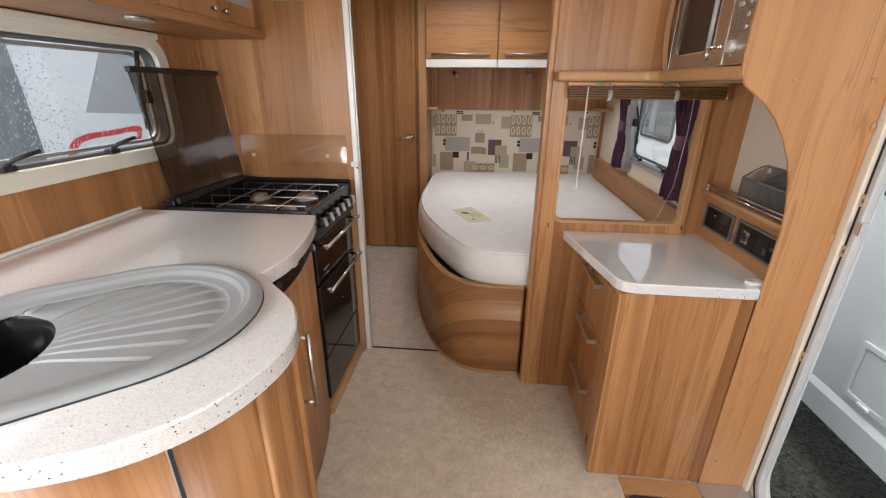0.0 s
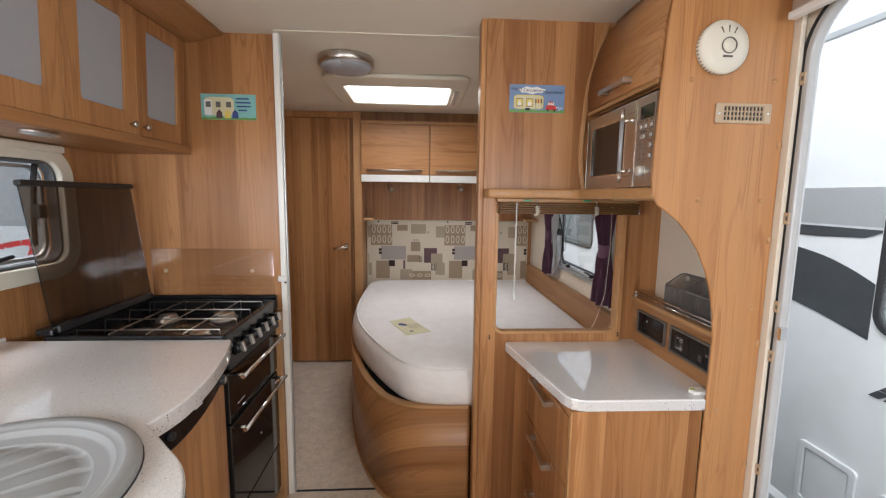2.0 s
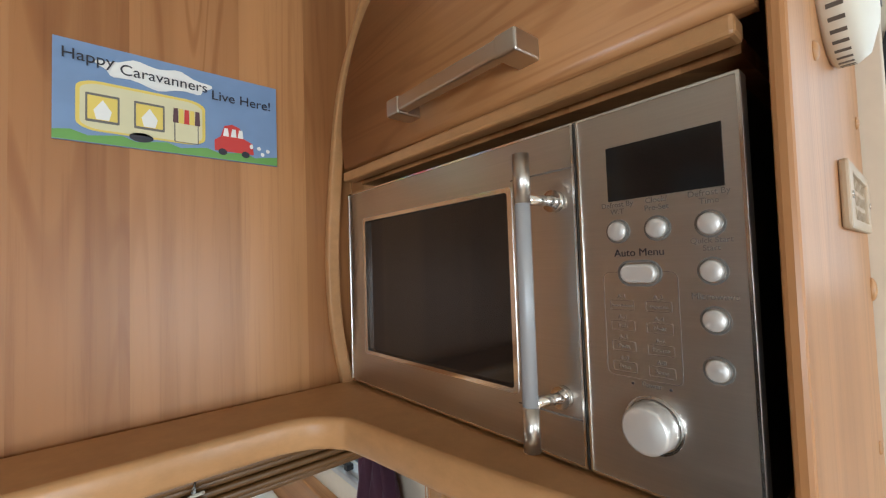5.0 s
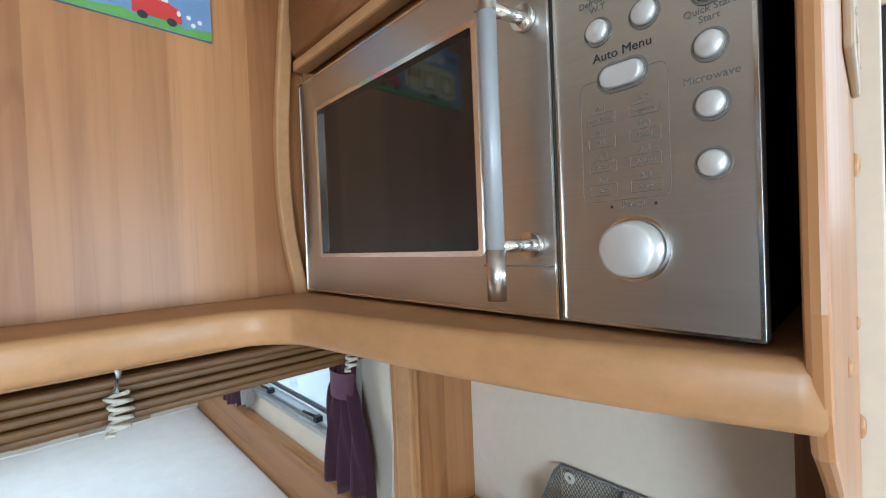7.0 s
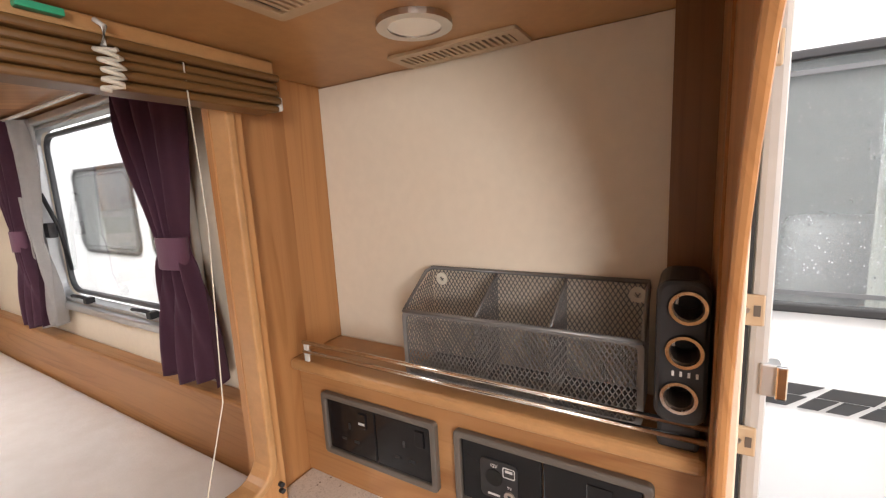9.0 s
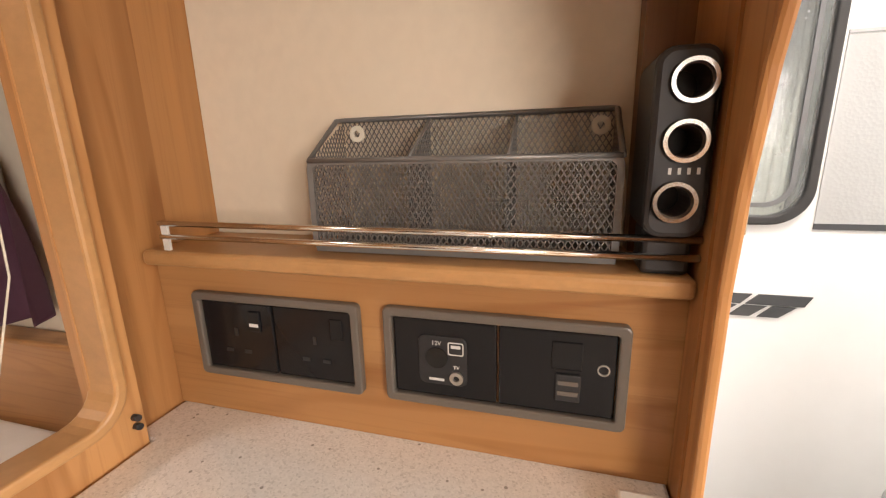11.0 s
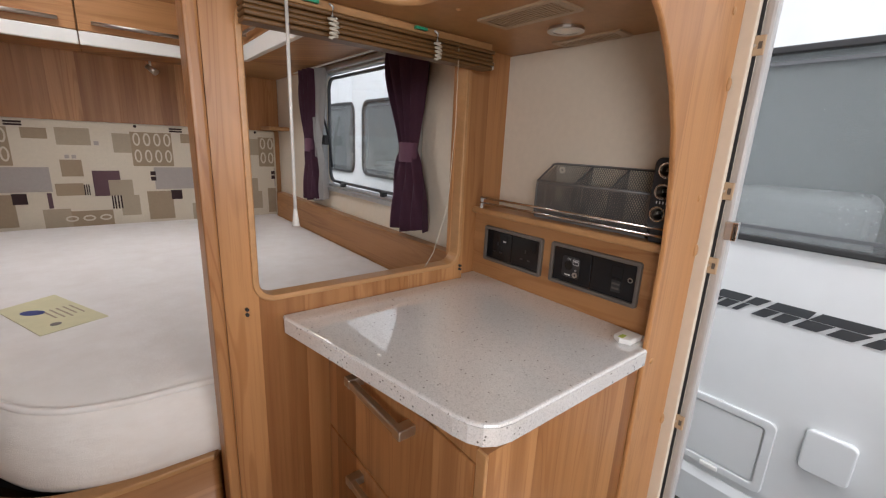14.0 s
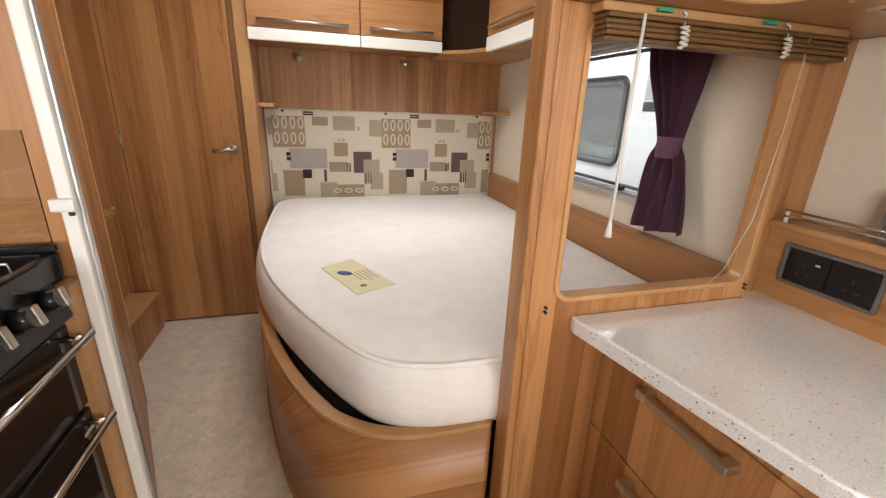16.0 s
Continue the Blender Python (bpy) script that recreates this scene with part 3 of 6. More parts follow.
end_panel = structure("end_panel", plate(end_outline(), [], "y", 1.185, 1.1945, 0.003), WOOD_END, "wood-foil end panel with a curved edge beside the entrance", "panel")
structure("jamb_strip", bx(1.0765, RX - 0.004, 1.1632, 1.205, 0.0, ZC - 0.001, 0.002), CREAM, "cream strip between end panel and door frame", "trim")
for x, z in ((0.792, 1.776), (1.036, 1.776), (0.84, 1.445), (1.029, 1.443), (1.036, 1.12), (0.955, 0.80), (0.955, 0.12)):
    part("screw_cap", ball((x, 1.185, z), 0.0068, 1, 0.45, 1, 12, 8), WOOD_EDGE, end_panel)
for z in (1.60, 1.329, 1.013, 0.62):
    part("edge_dowel", ball((1.068, 1.185, z), 0.010, 0.8, 0.5, 1.3, 12, 8), WOOD_EDGE, end_panel)

# entrance door frame
door_frame = structure("door_frame", plate(rrect(0.46, 1.158, -0.055, 1.99, 0.16, 10), [rrect(0.48, 1.139, -0.02, 1.969, 0.142, 10)], "x", RX - 0.006, RX + 0.020, 0.006), DOOR_ALU, "pale aluminium frame of the caravan entrance", "door frame")
structure("door_seal", plate(rrect(0.453, 1.169, -0.062, 1.997, 0.166, 10), [rrect(0.4605, 1.1585, -0.0545, 1.9895, 0.161, 10)], "x", RX - 0.0035, RX - 0.0005), RUBBER, "black rubber seal round the door frame", "seal")
structure("threshold", bx(0.905, RX + 0.06, 0.5, 1.185, -0.03, 0.008, 0.003), ALU, "aluminium door threshold", "threshold")
structure("step_board", bx(0.62, 0.905, 1.11, 1.184, -0.02, 0.004, 0.002), WOOD_EDGE, "pale wooden board in front of the drawer unit", "board")
mat = thing("door_mat", (0.85, 0.75, 0), "dark mat with a black rubber edge at the entrance", "mat")
part("mat_edge", plate(rrect(0.625, 0.90, 0.2, 1.105, 0.03), [rrect(0.64, 0.885, 0.215, 1.09, 0.02)], "z", -0.012, 0.008, 0.002), RUBBER, mat)
part("mat_pile", bx(0.64, 0.885, 0.215, 1.09, -0.012, 0.002), BLACK_MATT, mat)


for z in (1.778, 1.394, 1.135, 0.985, 0.62):
    h = part("keeper", bx(RX - 0.0095, RX - 0.0037, 1.146, 1.168, z - 0.017, z + 0.017, 0.002), TAN, door_frame, "small beige plastic keeper")
    part("keeper_slot", bx(RX - 0.0102, RX - 0.0094, 1.150, 1.156, z - 0.006, z + 0.006), GREY_FRAME, h)
    part("keeper_screw", rod((RX - 0.0108, 1.162, z), (RX - 0.0092, 1.162, z), 0.003), SATIN, h)
striker = part("striker", bx(RX - 0.010, RX + 0.012, 1.128, 1.147, 1.042, 1.078, 0.002), ALU, door_frame, "bright aluminium striker clip")
part("striker_lip", bx(RX - 0.014, RX - 0.008, 1.124, 1.134, 1.042, 1.078, 0.0015), CHROME, striker)

# fly-screen cassette and pelmet over the entrance
cass = thing("flyscreen_cassette", (1.06, 0.85, 1.94), "grey fly-screen cassette above the entrance door", "screen cassette")
part("cassette_box", bx(1.03, 1.0815, 0.42, 1.152, 1.945, 1.985, 0.006), ALU, cass)
part("cassette_lip", bx(1.022, 1.045, 0.42, 1.152, 1.925, 1.945, 0.004), WHITE, cass)
structure("pelmet", plate([(0.955, 1.1845), (1.0945, 1.1845), (1.0945, 0.42), (1.0, 0.42), (0.985, 1.05), (0.97, 1.12)], [], "z", 1.998, 2.04, 0.006), WOOD_SHELF, "rounded wooden pelmet over the doorway", "pelmet")

# ---- rooflight ----
rl = thing("rooflight", (-0.095, 2.89, ZC), "white framed rooflight with a bright frosted dome", "rooflight")
part("surround", plate(rrect(-0.52, 0.335, 2.46, 3.2, 0.07), [rrect(-0.42, 0.23, 2.66, 3.12, 0.03)], "z", ZC - 0.026, ZC - 0.0005, 0.012), IVORY, rl)
part("shaft", plate(rrect(-0.44, 0.25, 2.64, 3.14, 0.035), [rrect(-0.42, 0.23, 2.66, 3.12, 0.03)], "z", ZC + 0.051, ZC + 0.12), WHITE, rl)
DOME = glass("frosted_dome", (0.95, 0.95, 0.95), 0.6)
part("dome", bx(-0.43, 0.24, 2.65, 3.13, ZC + 0.12, ZC + 0.126), DOME, rl)
part("blind_grip", bx(0.255, 0.285, 2.72, 3.06, ZC - 0.037, ZC - 0.0255, 0.004), ALU, rl, "grey blind grip")

# ---- ceiling lamp ----
lamp = thing("ceiling_lamp", (-0.33, 2.23, ZC), "round satin-grey ceiling lamp, switched off", "ceiling lamp")
part("rim", lathe((-0.33, 2.23), "z", [(0.0, ZC - 0.0005), (0.135, ZC - 0.0005), (0.138, ZC - 0.01), (0.138, ZC - 0.035), (0.130, ZC - 0.042), (0.0, ZC - 0.042)]), SATIN, lamp)
part("diffuser", lathe((-0.33, 2.23), "z", [(0.128, ZC - 0.041), (0.115, ZC - 0.056), (0.07, ZC - 0.064), (0.0, ZC - 0.066)]), FROST, lamp, "frosted glass diffuser")
for a in (30, 150, 270):
    part("lamp_screw", ball((-0.33 + 0.122 * math.cos(radians(a)), 2.23 + 0.122 * math.sin(radians(a)), ZC - 0.05), 0.007, u=8, v=6), CHROME, lamp)

# ---- washroom door ----
door = thing("washroom_door", (-0.82, 3.56, 0), "closed wood-foil washroom door with strip grain", "door")
part("door_leaf", bx(-1.10, -0.535, 3.55, 3.58, 0.012, 2.075, 0.003), WOOD_LEAF, door)
part("hinge", rod((-1.103, 3.545, 1.0), (-1.103, 3.545, 1.08), 0.007), SATIN, door)
rose = part("handle_rose", rod((-0.578, 3.551, 1.02), (-0.578, 3.540, 1.02), 0.030, 20), CHROME, door, "chrome lever handle")
part("lever", tube([(-0.578, 3.54, 1.02), (-0.578, 3.51, 1.02), (-0.60, 3.503, 1.018), (-0.64, 3.503, 1.012), (-0.675, 3.505, 1.008)], 0.0115), CHROME, rose)
structure("door_head", bx(-1.20, -0.50, 3.545, 3.60, 2.078, 2.128, 0.003), WOOD_V, "wooden head over the washroom door", "trim")
structure("door_jamb_left", bx(-1.195, -1.102, 3.55, 3.58, 0.0, 2.076), WOOD_V, "wooden panel beside the washroom door", "panel")
structure("door_jamb", bx(-0.532, -0.505, 3.54, 3.60, 0.0, 2.076, 0.002), WOOD_DARK, "dark wooden jamb of the washroom door", "trim")
structure("alcove_side", bx(-0.504, -0.44, 3.53, YB, 0.0, ZC, 0.004), WOOD_EDGE, "wooden side board of the bed alcove", "panel")

# recess by the door
sh = thing("corner_shelf", (-1.12, 3.25, 0.74), "small curved wooden shelf in the recess", "shelf")
part("board", plate([(-1.195, 2.95), (-1.09, 2.98), (-1.065, 3.1), (-1.075, 3.26), (-1.10, 3.3), (-1.195, 3.32)], [], "z", 0.73, 0.752, 0.004), WOOD_SHELF, sh)
part("catch", rod((-1.08, 3.262, 0.755), (-1.08, 3.262, 0.772), 0.008), SATIN, sh)
bxs = thing("step_box", (-1.1, 3.2, 0), "low wooden box at the foot of the recess", "box")
part("lid", bx(-1.195, -1.045, 2.88, 3.50, 0.205, 0.225, 0.004), WOOD_SHELF, bxs)
part("box_body", bx(-1.195, -1.055, 2.88, 3.50, 0.002, 0.204), WOOD_V, bxs)

# ---- bed ----
def open_curve(pts, n=8):
    """Catmull-Rom through points."""
    p = [pts[0], *pts, pts[-1]]
    out = []
    for i in range(1, len(p) - 2):
        for k in range(n):
            t = k / n
            out.append(tuple(0.5 * (2 * p[i][c] + (p[i + 1][c] - p[i - 1][c]) * t + (2 * p[i - 1][c] - 5 * p[i][c] + 4 * p[i + 1][c] - p[i + 2][c]) * t * t + (3 * p[i][c] - p[i - 1][c] - 3 * p[i + 1][c] + p[i + 2][c]) * t ** 3) for c in (0, 1)))
    return out + [pts[-1]]


edge = open_curve([(0.266, 1.772), (0.13, 1.772), (0.03, 1.785), (-0.06, 1.825), (-0.15, 1.915), (-0.240, 2.09), (-0.318, 2.32), (-0.388, 2.62), (-0.412, 2.82), (-0.416, 3.1), (-0.416, 3.52)])
bed = thing("bed_base", (0.3, 2.8, 0), "curved wood-foil bed base with pale top edging", "bed base")
inner = [(x + 0.022 * (1 if y > 1.9 else 0.7), y + 0.022 * (1 if y < 2.4 else 0)) for x, y in edge]
wallb = plate(edge + inner[::-1], [], "z", 0.0, 0.503)
for f in wallb.faces:
    f.smooth = abs(f.normal.z) < 0.5
part("side_board", wallb, WOOD_BED, bed)
part("edging", plate([(x - 0.003, y - 0.003) for x, y in edge] + [(x + 0.004, y + 0.004) for x, y in inner][::-1], [], "z", 0.503, 0.517, 0.003), WOOD_SHELF, bed, "pale wood edging along the top")
part("platform", plate([(x + 0.05, y + 0.05) for x, y in edge] + [(1.05, 3.52), (1.05, 1.80)], [], "z", 0.46, 0.49), BLACK_MATT, bed, "black slatted platform under the mattress")
part("kickboard", plate([(x - 0.006, y - 0.006) for x, y in edge] + [(x, y) for x, y in edge][::-1], [], "z", 0.002, 0.022), WOOD_SHELF, bed)


def mattress_mesh(z0, z1):
    loop = open_curve([(1.04, 1.79), (0.5, 1.79), (0.24, 1.793), (0.10, 1.805), (0.0, 1.85), (-0.075, 1.94), (-0.19, 2.15), (-0.30, 2.41), (-0.37, 2.68), (-0.40, 2.95), (-0.402, 3.3), (-0.395, 3.62), (-0.36, 3.74), (-0.27, 3.795), (0.0, 3.805), (0.6, 3.805), (1.04, 3.805)], 5)
    cx, cy = 0.45, 2.75
    prof = [(-0.014, 0.0), (0.006, 0.012), (0.020, 0.035), (0.024, 0.07), (0.018, 0.105), (0.004, 0.142), (-0.010, 0.152), (-0.04, 0.158), (-0.08, 0.163), (-0.16, 0.166)]
    bm = bmesh.new()
    rings = []
    k = (z1 - z0) / 0.166
    for off, h in prof:
        row = []
        for x, y in loop:
            dx, dy = cx - x, cy - y
            d = math.hypot(dx, dy)
            row.append(bm.verts.new((x - dx / d * off, y - dy / d * off, z0 + h * k)))
        rings.append(row)
    for f in (0.75, 0.5, 0.25, 0.04):
        rings.append([bm.verts.new((cx + (v.co.x - cx) * f, cy + (v.co.y - cy) * f, z1 + 0.006 * (1 - f))) for v in rings[len(prof) - 1]])
    n = len(loop)
    for a, b in zip(rings, rings[1:]):
        for i in range(n):
            f = bm.faces.new((a[i], a[(i + 1) % n], b[(i + 1) % n], b[i]))
            f.smooth = True
    bm.faces.new(rings[-1])
    bm.faces.new(rings[0][::-1])
    bmesh.ops.recalc_face_normals(bm, faces=bm.faces[:])
    return bm, [tuple(v.co) for v in rings[6]]


mattress = thing("mattress", (0.3, 2.8, 0.54), "bare white quilted mattress with piped edges", "mattress")
mb, pipe_line = mattress_mesh(0.496, 0.693)
part("cover", mb, MATTRESS, mattress)
part("piping", tube([(x, y, z + 0.002) for x, y, z in pipe_line], 0.007, 6), MATTRESS, mattress, "piped seam")

card = thing("care_card", (0, 2.4, 0.70), "pale yellow fire-safety card lying on the mattress", "card")
part("sheet", plate([(-0.135, 2.47), (-0.02, 2.55), (0.108, 2.275), (-0.025, 2.215)], [], "z", 0.6945, 0.6965), PAPER_Y, card)
part("blue_mark", turned(plate(circle(0, 0, 0.018, 16, 0.03), [], "z", 0.6968, 0.6974), Matrix.Translation((-0.055, 2.40, 0)) @ Matrix.Rotation(-0.6, 4, "Z")), NAVY, card, "blue oval print")
part("dark_mark", plate(circle(0.0, 2.28, 0.012, 12), [], "z", 0.6968, 0.6974), INK_SOFT, card)
for k in range(5):
    part("text_line", turned(bx(-0.05, 0.03 + 0.008 * (k % 3), -0.0022, 0.0022, 0.6968, 0.6973), Matrix.Translation((0.0 + 0.0135 * (k - 1), 2.36 + 0.006 * (k - 1), 0)) @ Matrix.Rotation(-1.146, 4, "Z")), F_TAUPE, card)

# ---- headboard wall ----
hb = thing("headboard", (0.3, 3.83, 0.95), "padded headboard in cream fabric printed with taupe and plum squares", "headboard")
part("pad", bx(-0.438, 1.055, 3.812, 3.858, 0.60, 1.235, 0.012, 3), FABRIC, hb)
for x in (-0.33, 0.30, 0.93):
    part("stud", ball((x, 3.811, 1.222), 0.008, 1, 0.5, 1, 8, 6), F_DARK, hb)
HX, HZ, PX, STEP = -0.40, 1.232, 0.00228, 0.672


print_layer = itertools.count()


def print_patch(u, v, w, h, mat, name):
    """Patches of the printed repeat, in steps of the cloth's weave."""
    k = -1
    face = 3.8112 - 0.00012 * next(print_layer)
    while k < 3:
        x0, x1 = HX + k * STEP + u * PX, HX + k * STEP + (u + w) * PX
        x0, x1 = max(x0, -0.424), min(x1, 1.041)
        z1, z0 = HZ - v * PX - 0.006, HZ - (v + h) * PX - 0.006
        if x1 - x0 > 0.004:
            part(name, bx(x0, x1, face, 3.8125, z0, z1), mat, hb)
        k += 1


for r in ((0, 15, 85, 82), (150, 202, 92, 38)):
    print_patch(*r, F_TAN, "print_block")
for r in ((105, 15, 42, 23), (160, 83, 38, 38), (145, 137, 50, 28), (20, 160, 55, 72)):
    print_patch(*r, F_TAN, "print_block")
for r in ((160, 12, 60, 38), (260, 168, 38, 50), (117, 195, 48, 45), (260, 20, 35, 45), (240, 130, 48, 38)):
    print_patch(*r, F_TAUPE, "print_block")
for r in ((40, 100, 100, 55), (225, 40, 9, 9), (170, 72, 8, 8), (182, 72, 8, 8)):
    print_patch(*r, F_GREY, "print_block")
for r in ((213, 108, 52, 22), (213, 130, 28, 38), (129, 158, 8, 35)):
    print_patch(*r, F_PLUM, "print_block")
for r in ((72, 158, 24, 24), (32, 110, 11, 10), (32, 123, 11, 10), (82, 2, 28, 4), (82, 8, 28, 4), (243, 168, 3, 32), (248, 168, 3, 32), (254, 168, 3, 32), (260, 168, 3, 32), (195, 140, 2, 25), (199, 140, 2, 25), (203, 140, 2, 25)):
    print_patch(*r, F_DARK, "print_mark")
for k in range(-1, 3):
    for i in range(4):
        for j in range(2):
            x, z = HX + k * STEP + (12 + 21 * i) * PX, HZ - (35 + 40 * j) * PX
            if -0.40 < x < 1.02:
                part("print_oval", plate(circle(x, z, 0.036, 16, 0.017), [circle(x, z, 0.027, 16, 0.010)], "y", 3.8060, 3.8108), FABRIC, hb)
    for i in range(3):
        x, z = HX + k * STEP + (165 + 31 * i) * PX, HZ - 222 * PX
        if -0.40 < x < 1.0:
            part("print_oval", plate(circle(x, z, 0.016, 14, 0.027), [circle(x, z, 0.009, 14, 0.019)], "y", 3.8060, 3.8108), FABRIC, hb)
structure("rear_panel", bx(-0.438, 1.09, 3.835, 3.8595, 1.236, 1.58), WOOD_V, "wood-foil panel above the headboard", "panel")
for x0, x1 in ((-0.439, -0.355), (0.97, 1.09)):
    s = thing("bedside_shelf", ((x0 + x1) / 2, 3.74, 1.25), "small pale wooden shelf in the bed alcove", "shelf", "bedside shelves")
    part("board", bx(x0, x1, 3.62, 3.834, 1.238, 1.262, 0.006), WOOD_SHELF, s)


# ---- overhead lockers over the bed ----
def bed_locker(x0, x1):
    lk = thing("overhead_locker", ((x0 + x1) / 2, 3.6, 1.57), "wood overhead locker above the bed with white lower rail", "locker", "lockers above the bed")
    part("body", bx(x0, x1, 3.515, 3.834, 1.575, 2.06), WOOD_V, lk)
    d = part("door", bx(x0 + 0.002, x1 - 0.002, 3.493, 3.513, 1.625, 2.025, 0.003), WOOD_X, lk, "horizontal-grain locker door")
    h = part("handle", rod((x0 + 0.05, 3.468, 1.66), (x1 - 0.06, 3.468, 1.66), 0.006), SATIN, d, "satin bar handle")
    part("handle_rail", bx(x0 + 0.05, x1 - 0.06, 3.472, 3.494, 1.653, 1.667, 0.002), SATIN, d)
    part("white_rail", bx(x0 + 0.001, x1 - 0.001, 3.488, 3.514, 1.565, 1.622, 0.004), WHITE_TRIM, lk, "white laminate rail")


bed_locker(-0.438, 0.122)
bed_locker(0.124, 0.58)
# this strip's dark colour stands in for shade above the lockers
structure("locker_shade_strip", bx(-0.438, 1.09, 3.53, 3.56, 2.06, ZC), WOOD_DARK, "strip coloured dark for the shade between lockers and ceiling", "trim")
structure("locker_cornice", bx(-0.438, 1.09, 3.50, 3.53, 2.032, 2.055, 0.003), WOOD_SHELF, "wooden strip over the locker doors", "trim")
cc = thing("corner_locker", (0.85, 3.6, 1.57), "open corner locker between overhead lockers, its lining coloured dark for shade", "locker")
part("bottom", plate([(0.582, 3.834), (0.582, 3.50), (0.62, 3.46), (0.70, 3.38), (0.745, 3.27), (0.76, 3.22), (1.09, 3.22), (1.09, 3.834)], [], "z", 1.56, 1.58, 0.003), WOOD_SHELF, cc)
# both linings are coloured dark to show the shade inside the locker
part("lining", bx(0.583, 1.09, 3.80, 3.833, 1.58, 2.06), RECESS_SHADE, cc)
part("side_lining", bx(1.06, 1.09, 3.222, 3.80, 1.58, 2.06), RECESS_SHADE, cc)
sl = thing("side_locker", (0.9, 2.5, 1.55), "wood overhead locker along the wall above the bedroom window", "locker")
part("body", bx(0.765, 1.09, 1.737, 3.218, 1.56, 2.06), WOOD_V, sl)
for y0, y1 in ((2.48, 3.215), (1.74, 2.476)):
    d = part("door", bx(0.743, 0.763, y0, y1, 1.625, 2.03, 0.003), WOOD_Y, sl, "horizontal-grain locker door")
    part("handle", bx(0.716, 0.728, y0 + 0.06, y1 - 0.06, 1.652, 1.664, 0.003), SATIN, d, "satin bar handle")
    for y in (y0 + 0.07, y1 - 0.07):
        part("handle_post", bx(0.726, 0.744, y - 0.006, y + 0.006, 1.652, 1.664), SATIN, d)
part("white_rail", bx(0.738, 0.764, 1.74, 3.216, 1.552, 1.622, 0.004), WHITE_TRIM, sl, "white laminate rail")
for x in (-0.22, 0.40):
    sp = thing("reading_spot", (x, 3.75, 1.56), "small brass-toned reading spotlight under the lockers", "spotlight", "reading spots")
    part("arm", rod((x, 3.74, 1.564), (x, 3.74, 1.53), 0.006), SATIN, sp)
    part("head", rod((x - 0.015, 3.735, 1.535), (x + 0.02, 3.70, 1.505), 0.013, 12, 0.018), SATIN, sp)

# ---- bedroom window, ledge board and curtains ----
structure("ledge_board", bx(1.045, 1.094, 1.737, 3.811, 0.55, 0.835, 0.006), WOOD_Y, "wooden ledge board along the wall beside the mattress", "panel")


def caravan_window(name, x, sign, y0, y1, z0, z1, pane_mat, label, frame_mat, frame_w, r=0.06, sash_mat=None, seal_mat=None):
    w = thing(name, (x, (y0 + y1) / 2, z0), label, "window")
    xi = x + sign * 0.012
    part("window_frame", plate(rrect(y0 - frame_w, y1 + frame_w, z0 - frame_w, z1 + frame_w, r + frame_w), [rrect(y0, y1, z0, z1, r)], "x", min(x + sign * 0.001, xi + sign * 0.012), max(x + sign * 0.001, xi + sign * 0.012), 0.005), frame_mat, w)
    part("seal", plate(rrect(y0 + 0.001, y1 - 0.001, z0 + 0.001, z1 - 0.001, r), [rrect(y0 + 0.012, y1 - 0.012, z0 + 0.012, z1 - 0.012, r - 0.011)], "x", min(x - sign * 0.03, x + sign * 0.006), max(x - sign * 0.03, x + sign * 0.006), 0.003), seal_mat or ALU, w)
    part("sash", plate(rrect(y0 + 0.015, y1 - 0.015, z0 + 0.015, z1 - 0.015, r), [rrect(y0 + 0.028, y1 - 0.028, z0 + 0.028, z1 - 0.028, r - 0.012)], "x", min(x - sign * 0.05, x - sign * 0.032), max(x - sign * 0.05, x - sign * 0.032), 0.003), sash_mat or RUBBER, w)
    no_shadow(part("pane", plate(rrect(y0 + 0.024, y1 - 0.024, z0 + 0.024, z1 - 0.024, r - 0.012), [], "x", min(x - sign * 0.044, x - sign * 0.040), max(x - sign * 0.044, x - sign * 0.040)), pane_mat, w))
    return w


bwin = caravan_window("bedroom_window", RX, -1, *BW, PANE, "bedroom window with grey frame looking onto a white caravan", ALU, 0.022, sash_mat=GREY_SASH)
for y in (2.45, 2.85):
    c = part("window_catch", bx(1.075, 1.1, y - 0.012, y + 0.012, 0.965, 0.985, 0.003), BLACK_MATT, bwin, "black window catch")
    part("catch_lever", tube([(1.085, y, 0.98), (1.07, y + 0.02, 0.99), (1.066, y + 0.06, 0.99)], 0.005, 6), BLACK_MATT, c)
part("stay", tube([(1.09, 3.09, 1.32), (1.12, 3.085, 1.2), (1.13, 3.08, 1.05)], 0.007, 6), BLACK_MATT, bwin, "black window stay")
part("stay_block", bx(1.085, 1.11, 3.07, 3.11, 1.17, 1.22, 0.004), BLACK_MATT, bwin)


